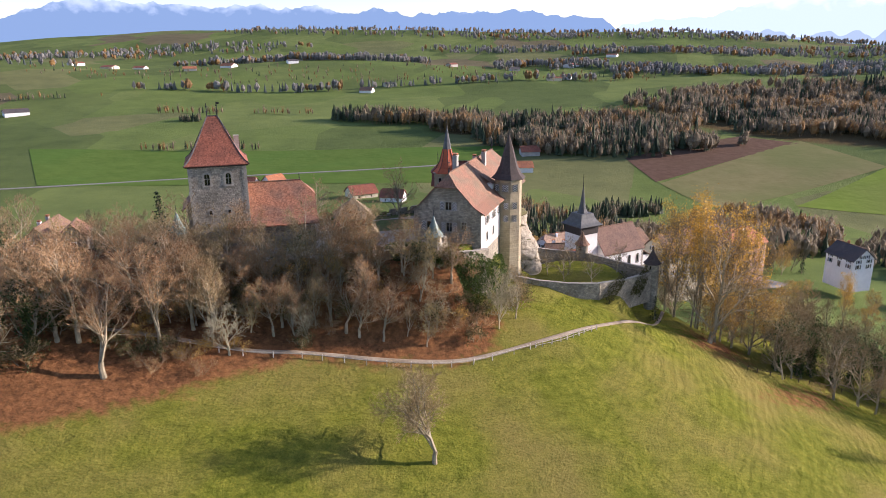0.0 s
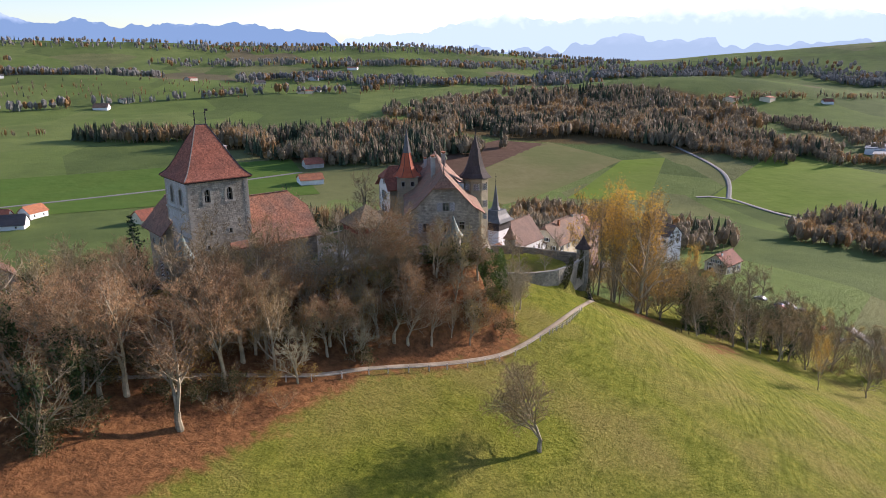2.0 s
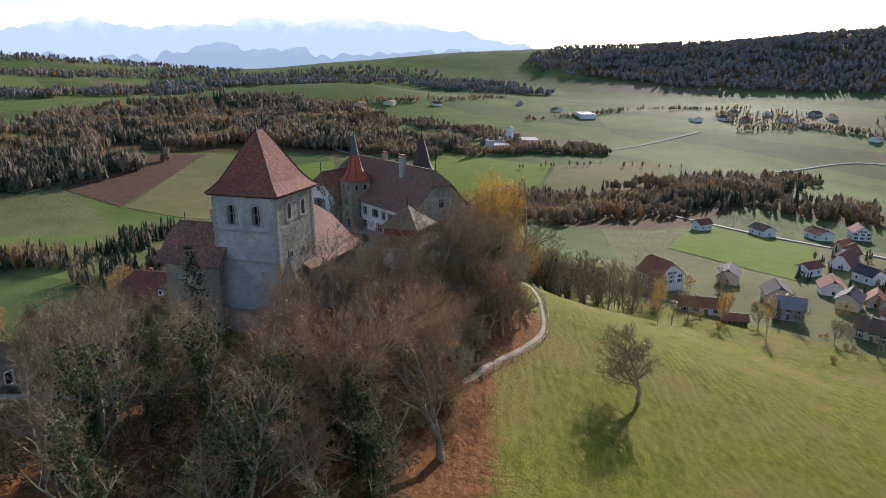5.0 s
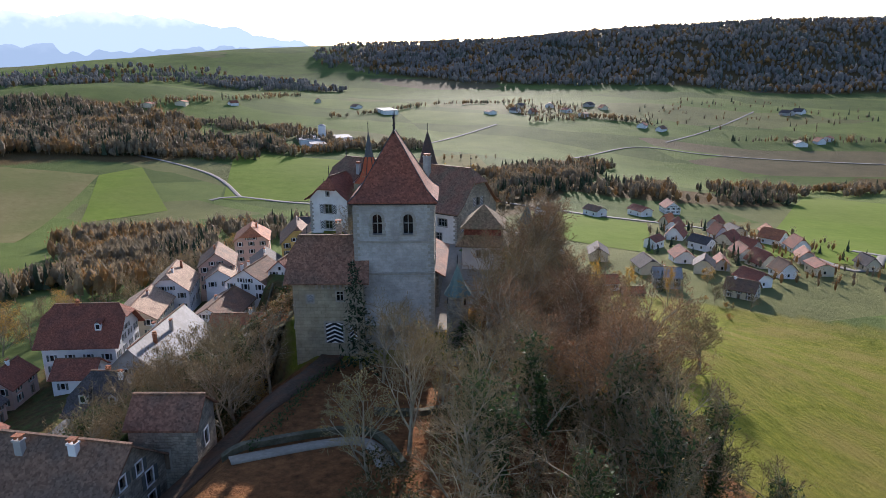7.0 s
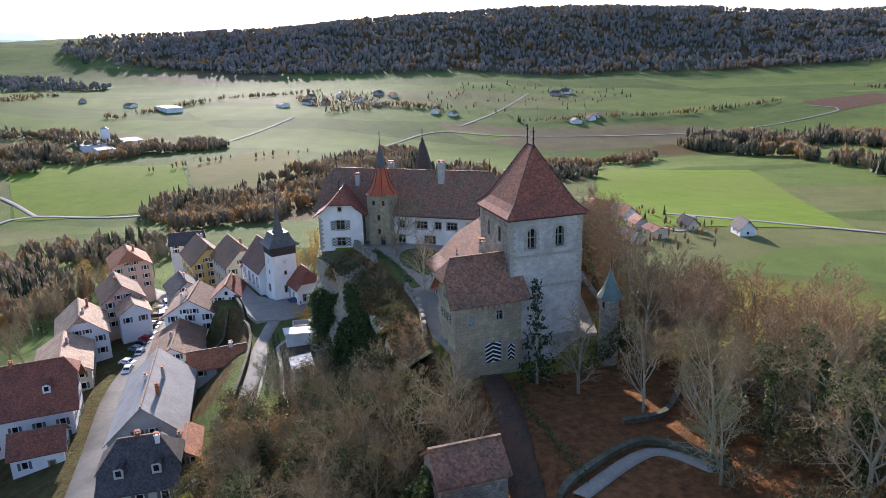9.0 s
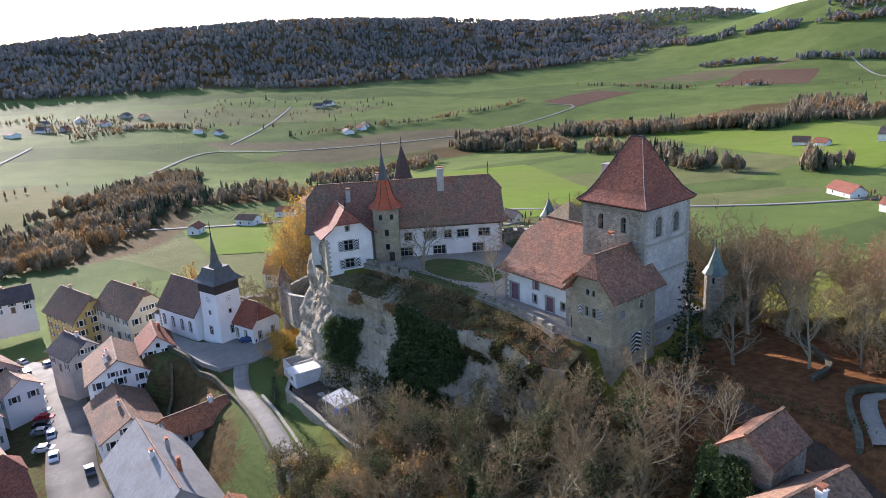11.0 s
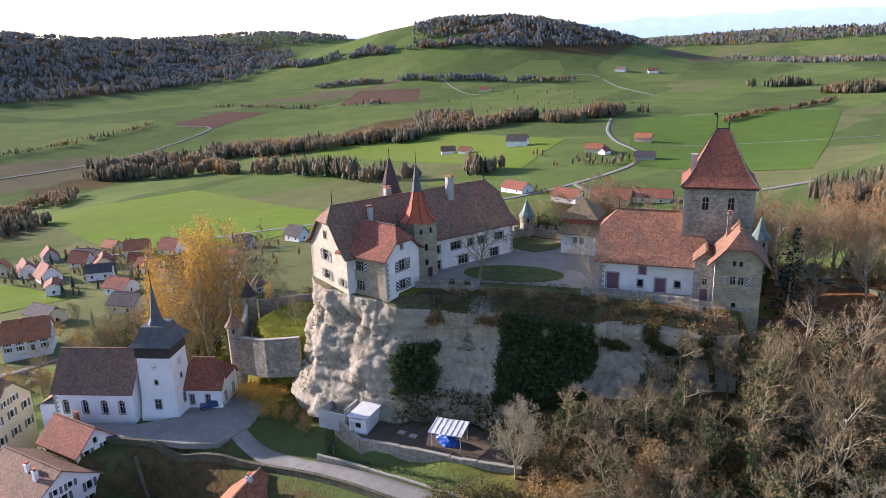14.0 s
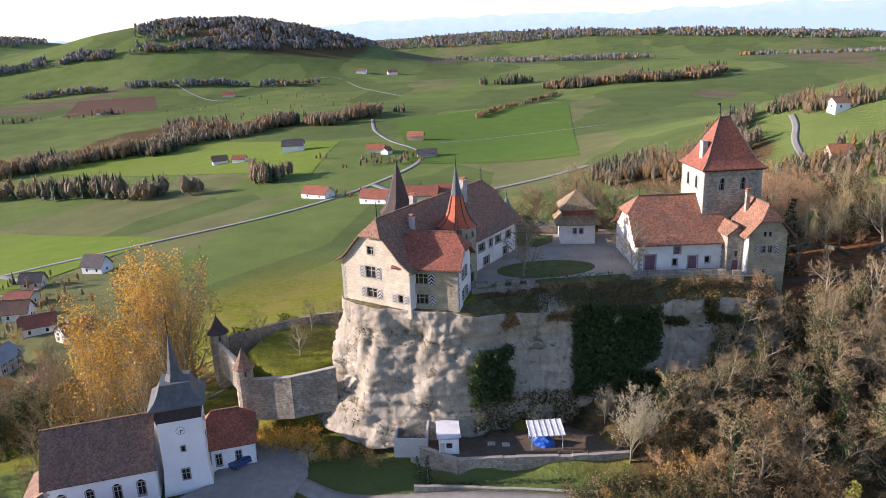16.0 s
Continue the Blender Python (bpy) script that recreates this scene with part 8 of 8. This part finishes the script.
# ---- ways ----
PATHM = mat("trodden_gravel_path", (0.27, 0.22, 0.155), (0.42, 0.35, 0.26), 1.5, 0.95, 0.3, (0.19, 0.14, 0.09), 0.2, 0.6)
strip("meadow_path", "pale trodden path across the meadow slope", [(-62, 100), (-46, 101), (-31, 101.3), (-22, 103), (-8.6, 104.8), (2, 107.2), (9, 110.5), (16, 115), (21, 118.5), (27, 123.5), (36, 132), (46, 144), (53, 158)], 0.8, PATHM, 0.06, 1.5, "path")
STREET = [(130, 262), (108, 243), (90, 232), (72, 226), (52, 220), (30, 216), (8, 212.5), (-14, 206), (-36, 200), (-60, 196)]
strip("village_street", "sunlit grey asphalt village street", STREET, 9.0, ASPHALT, 0.22, 2.0, "street")
strip("village_lane", "narrow asphalt lane climbing to the church", [(44, 176), (36, 174.5), (27, 176.5), (20, 180), (12, 181.0), (4, 180.2), (-4, 178.6), (-14, 177.2), (-24, 176.2), (-33, 177.4), (-44, 183), (-58, 193)], 3.0, PALEASPHALT, 0.15, 1.5, "lane")
sheet("church_square", "asphalt square before the church", [(22, 172.5), (35, 170.5), (39, 174), (34.5, 178), (32.5, 183), (36, 188.5), (44, 193.5), (50, 197.5), (47, 200.5), (38, 194.5), (30, 190.5), (24, 188), (19, 184.5), (19, 178)], -2.5, PALEASPHALT, "square", 0.1, 1.0)
COBBLE = mat("dark_leafy_cobbles", (0.05, 0.036, 0.024), (0.115, 0.078, 0.05), 3.0, 0.9, 0.5, (0.15, 0.07, 0.035), 0.5, 0.7)
strip("castle_drive", "cobbled drive climbing to the gatehouse", [(-48.6, 134.4), (-56, 133.2), (-64.6, 132.7), (-72, 132.6), (-80, 132.5), (-95, 135)], 3.0, COBBLE, 0.15, 1.5, "drive")
sheet("terrace_ground", "bare earth terrace under the cliff", [(5, 170.5), (-3.6, 173.2), (-12, 170.7), (-20, 168.7), (-28, 166), (-27, 163.5), (-16, 160.5), (-6, 165), (3, 168)], 0.62, mat("bare_earth", (0.09, 0.065, 0.045), (0.15, 0.11, 0.075), 1.0, 0.95, 0.4, (0.12, 0.10, 0.07), 0.2, 0.5), "terrace", 0.0, 3.0)


def fence(label, pts, gap, h, rails, material, post=0.07):
    t = thing("fence", label, "fence")
    line = catmull(pts, gap)
    first = None
    for p in line:
        z = height(p.x, p.y)
        if first is None:
            first = part("post", box(-post, post, -post, post, -0.4, h), material, t)
            ob = first
        else:
            ob = new("post", first.data)
            ob.parent = t
        ob.matrix_basis = pose(p.x, p.y, z, rg.uniform(-4, 4), rg.uniform(-4, 4), rg.uniform(0, 90))
    if rails:
        for k in range(rails):
            sh_ = Shape()
            for p, q in zip(line, line[1:]):
                a = Vector((p.x, p.y, height(p.x, p.y) + h * (k + 1) / (rails + 0.3)))
                b = Vector((q.x, q.y, height(q.x, q.y) + h * (k + 1) / (rails + 0.3)))
                sh_.limb(a, b, 0.045, 0.045, 4)
            ob = new("rail", sh_.mesh("rail", material))
            ob.parent = t
    return t


PALEWOOD = mat("silvered_timber", (0.40, 0.36, 0.30), (0.52, 0.48, 0.41), 3, 0.85, 0.2)
fence("weathered post fence along the meadow path", [(-46, 99.8), (-31, 100), (-22, 101.8), (-8.6, 103.5), (2, 106), (9, 109.3), (16, 113.7)], 3.2, 1.1, 1, PALEWOOD)
fence("pale timber railing on the steep bend", [(17, 114.3), (22, 117.5), (27, 122), (30, 125)], 1.6, 1.0, 2, PALEWOOD)
fence("old wooden fence posts at the lower meadow edge", [(66, 138), (80, 143), (96, 148), (115, 145)], 3.0, 1.1, 1, WOOD)
fence("post fence at the terrace edge", [(3.5, 171), (-3.6, 173.4), (-12, 170.9), (-20, 168.9), (-27.5, 166.3)], 1.8, 1.0, 1, WOOD)

# ---- terrace things ----
TARP = mat("white_metal_sheet", (0.62, 0.62, 0.61), (0.72, 0.72, 0.71), 1.5, 0.75, 0.0, (0.45, 0.44, 0.41), 0.5, 0.4)
BLUE = plain("blue_plastic_tarp", (0.02, 0.10, 0.42), 0.45)
c = thing("site_cabin", "white container cabin with a pale roof on the terrace", "cabin", pose(-1.2, 170.2, 0.65, 0, 0, 18))
part("body", box(-1.5, 1.5, -2.6, 2.6, 0, 2.5), TARP, c)
bm = bmesh.new()
slab(bm, [(-1.8, -2.9, 2.6), (1.8, -2.9, 2.6), (1.8, 2.9, 3.0), (-1.8, 2.9, 3.0)], 0.14)
part("roof", bm, TARP, c)
part("pane", box(-0.5, 0.4, 2.6, 2.63, 1.1, 1.9), GLASS, c)
part("door", box(0.6, 1.3, 2.6, 2.64, 0.05, 2.0), GREYR, c)
c = thing("canopy", "open canopy with a ribbed white roof over blue tarps", "canopy", pose(-15.6, 166.6, 0.65, 0, 0, 18))
for x in (-2.3, 2.3):
    for y in (-1.7, 1.7):
        part("post", box(x - 0.06, x + 0.06, y - 0.06, y + 0.06, 0, 2.6), TARP, c)
bm = bmesh.new()
slab(bm, [(-2.7, -2.0, 2.9), (2.7, -2.0, 2.9), (2.7, 2.1, 2.55), (-2.7, 2.1, 2.55)], 0.08)
for k in range(7):
    x = -2.6 + k * 0.87
    rb = bmesh.new()
    slab(rb, [(x - 0.05, -2.0, 2.97), (x + 0.05, -2.0, 2.97), (x + 0.05, 2.1, 2.62), (x - 0.05, 2.1, 2.62)], 0.06)
    part("rib", rb, TARP, c)
part("roof", bm, TARP, c)
c = thing("tarp_heap", "heap of goods under a crumpled blue tarp", "tarp", pose(-15.3, 166.8, 0.65))
bm = bmesh.new()
bmesh.ops.create_icosphere(bm, subdivisions=3, radius=1)
for v in bm.verts:
    k = 1 + 0.35 * noise.noise(v.co * 2.2)
    v.co = Vector((v.co.x * 1.7 * k, v.co.y * 1.1 * k, max(-0.02, v.co.z * 1.2 * k + 0.3)))
part("cover", bm, BLUE, c)
for x, y in ((-7.6, 168.6), (-9.8, 168.4)):
    c = thing("pallet", "pale wooden pallet lying on the terrace", "pallet", pose(x, y, 0.65, 0, 0, 12), "terrace pallets")
    for k in range(5):
        part("board", box(-0.6, 0.6, -0.5 + k * 0.22, -0.36 + k * 0.22, 0.1, 0.13), PALEWOOD, c)
    for x2 in (-0.5, 0, 0.4):
        part("bearer", box(x2, x2 + 0.1, -0.5, 0.52, 0, 0.1), PALEWOOD, c)
c = thing("boundary_screen", "rusty board screen at the terrace end", "screen", pose(-27.0, 165.2, 0.6, 0, 0, 65))
for k in range(8):
    part("board", box(-1.7 + k * 0.42, -1.32 + k * 0.42, -0.03, 0.03, 0, 1.8), WOOD, c)
c = thing("ruin", "low concrete ruin beside the cabin", "ruin", pose(4.6, 170.4, 0.2, 0, 0, 12))
part("wall", box(-2.6, 2.6, 1.9, 2.2, -1, 2.2), GREYR, c)
part("wall", box(-2.6, -2.3, -2.0, 1.9, -1, 3.0), GREYR, c)
part("wall", box(2.3, 2.6, -2.0, 1.9, -1, 2.2), GREYR, c)


# ---- cars ----
TYRE = plain("tyre_rubber", (0.015, 0.015, 0.016), 0.8)
PAINTS = [("white", plain("white_car_paint", (0.75, 0.75, 0.74), 0.25)), ("red", plain("red_car_paint", (0.45, 0.02, 0.03), 0.25)), ("silver grey", plain("silver_car_paint", (0.35, 0.36, 0.37), 0.25, 0.5)), ("black", plain("black_car_paint", (0.02, 0.02, 0.025), 0.2)), ("dark blue", plain("blue_car_paint", (0.03, 0.06, 0.16), 0.25))]


def car(x, y, z, ang, colour, van=False):
    nm, m = PAINTS[colour]
    t = thing("van" if van else "car", "%s parked %s on the village street" % (nm, "delivery van" if van else "car"), "van" if van else "car", pose(x, y, z, 0, 0, ang), "parked vehicles")
    L, h, w = (5.2, 2.3, 0.95) if van else (4.3, 1.45, 0.87)
    bm = bmesh.new()
    prof = [(-L / 2, 0.35), (-L / 2, h * 0.62), (-L / 2 + 0.25, h * 0.97), (L * 0.3, h), (L * 0.42, h * 0.6), (L / 2, h * 0.5), (L / 2, 0.35)] if van else \
           [(-L / 2, 0.3), (-L / 2 + 0.05, 0.85), (-L * 0.36, 0.95), (-L * 0.24, h), (L * 0.12, h), (L * 0.28, 0.92), (L / 2 - 0.1, 0.78), (L / 2, 0.3)]
    a = [bm.verts.new((px, -w * (1 if pz < 1 else 0.86), pz)) for px, pz in prof]
    b = [bm.verts.new((px, w * (1 if pz < 1 else 0.86), pz)) for px, pz in prof]
    bm.faces.new(a)
    bm.faces.new(list(reversed(b)))
    for i in range(len(prof)):
        j = (i + 1) % len(prof)
        bm.faces.new((a[j], a[i], b[i], b[j]))
    part("body", bm, m, t)
    zz = (h * 0.68, h * 0.9)
    for s in (-1, 1):
        part("side_glass", box(-L * 0.26 if not van else L * 0.12, L * 0.16 if not van else L * 0.3, s * w * 0.93 - 0.02, s * w * 0.93 + 0.02, *zz), GLASS, t)
    bm = bmesh.new()
    x0 = L * 0.13 if not van else L * 0.315
    slab(bm, [(x0, -w * 0.75, h * 0.97), (x0, w * 0.75, h * 0.97), (x0 + (0.62 if not van else 0.5), w * 0.8, h * 0.68), (x0 + (0.62 if not van else 0.5), -w * 0.8, h * 0.68)], 0.04)
    part("windscreen", bm, GLASS, t)
    for sx in (-0.31, 0.31):
        for s in (-1, 1):
            wl = part("wheel", lathe([(0.2, -0.1), (0.32, -0.09), (0.32, 0.09), (0.2, 0.1)], 14), TYRE, t)
            wl.matrix_basis = pose(L * sx, s * w * 0.93, 0.32, 90)
            part("rim", lathe([(0.18, -0.11), (0.18, 0.11)], 10), PAINTS[2][1], wl)
    return t


line = catmull(STREET, 2.0)
for k, (i, off, col, van) in enumerate(((20, 3.2, 3, False), (24, 3.2, 0, True), (28, -3.4, 2, False), (30, 3.3, 4, False), (34, 3.3, 0, True), (38, 5.0, 2, False), (40, 5.2, 3, False), (43, 5.0, 0, False), (46, 4.6, 1, False), (52, 3.4, 2, False), (58, 3.0, 0, False), (64, -3.0, 3, False), (14, -3.2, 2, False), (36, -3.6, 0, False), (26, 5.2, 2, False), (32, 5.4, 3, False), (48, 5.0, 3, False), (50, 5.2, 2, False), (55, 4.8, 0, False), (22, -3.2, 4, False))):
    if i + 1 < len(line):
        p, q = line[i], line[i + 1] - line[i]
        n = Vector((-q.y, q.x)).normalized()
        x, y = p.x - n.x * off, p.y - n.y * off
        car(x, y, height(x, y) + 0.3, math.degrees(math.atan2(q.y, q.x)) + (70 if abs(off) > 4.5 else 0), col, van)
car(30.5, 177.5, -2.4, 60, 4)
rgc = random.Random(3)
for k in range(12):
    x, y = 150 + rgc.uniform(-14, 14), 172 + rgc.uniform(-12, 14)
    car(x, y, height(x, y) + 0.1, rgc.choice((20, 110)), rgc.randrange(5))

# ---- garden walls of the village ----
MOSSY = mat("mossy_dark_rubble", (0.075, 0.07, 0.045), (0.16, 0.145, 0.10), 1.5, 0.95, 0.7, (0.06, 0.07, 0.03), 0.4, 0.6)


def garden_wall(label, pts, h, w=0.35, stone=None):
    """Rubble wall that follows the ground, with a coping of its own."""
    t = thing("garden_wall", label, "wall")
    line_ = catmull(pts, 1.2)
    for nm, m, a, z0, z1 in (("masonry", stone or MOSSY, w / 2, -1.5, h), ("coping", stone or MOSSY, w / 2 + 0.07, h + 0.003, h + 0.13)):
        bm = bmesh.new()
        rows = []
        for i, p in enumerate(line_):
            q = line_[min(i + 1, len(line_) - 1)] - line_[max(i - 1, 0)]
            n = Vector((-q.y, q.x)).normalized() * a
            z = height(p.x, p.y)
            rows.append([bm.verts.new((p.x + s * n.x, p.y + s * n.y, z + zz)) for s, zz in ((-1, z0), (-1, z1), (1, z1), (1, z0))])
        for p, q in zip(rows, rows[1:]):
            for k in range(4):
                bm.faces.new((p[k], q[k], q[(k + 1) % 4], p[(k + 1) % 4]))
        bm.faces.new(rows[0])
        bm.faces.new(list(reversed(rows[-1])))
        bmesh.ops.recalc_face_normals(bm, faces=bm.faces)
        part(nm, bm, m, t)
    return t



# park: hedged parterre before the gatehouse
strip("garden_bed", "pale gravel walk round a dark parterre bed", [(-80.5, 128.2), (-72.6, 119.8), (-76.5, 115)], 1.6, GRAVEL, 0.12, 1.2, "path")
garden_wall("low mossy stone wall of the park", [(-79.5, 129.8), (-70.8, 120.3), (-76, 113.6)], 0.55, 0.5)
garden_wall("low mossy stone wall of the park", [(-66, 121), (-64, 116), (-58, 112.5), (-53, 109.5)], 0.55, 0.5)


def hedge(label, pts, h, w):
    sh_ = Shape()
    for p in catmull(pts, 0.25):
        for _ in range(9):
            c = Vector((p.x + rg.gauss(0, w * 0.4), p.y + rg.gauss(0, w * 0.4), height(p.x, p.y) + rg.uniform(0, h)))
            sh_.leaf(c, 0.17)
    return stuff("hedge", label, sh_.v, sh_.f, LEAF_IVY, "hedge")


hedge("clipped dark hedge beside the drive", [(-56, 131), (-63, 130.6), (-72, 128.5), (-78, 127.5)], 1.1, 0.9)
hedge("low dark hedge on the parapet", [(-6, 153), (-14, 149.2), (-24, 145.6)], 1.0, 0.8)
hedge("dark hedge along the lower lane", [(-2, 176.2), (-9, 174.6), (-20, 172.4)], 0.6, 0.6)


garden_wall("old garden wall behind the village houses", [(28, 194), (20, 195.5), (12, 195.8)], 1.4)
garden_wall("tiled wall below the mansard house", [(-40, 180.5), (-50, 185.5), (-64, 190)], 1.8)
garden_wall("street front wall of the old garden", [(-42, 197), (-54, 193.8), (-70, 191.5)], 2.2)
garden_wall("long rubble wall along the village lane", [(36, 194.5), (30, 191.4), (23.5, 188.6), (16, 185.4), (8, 183.2), (-2, 181.2), (-12, 179.8), (-24, 178.8), (-34, 180.2), (-44, 186)], 1.0, 0.45)
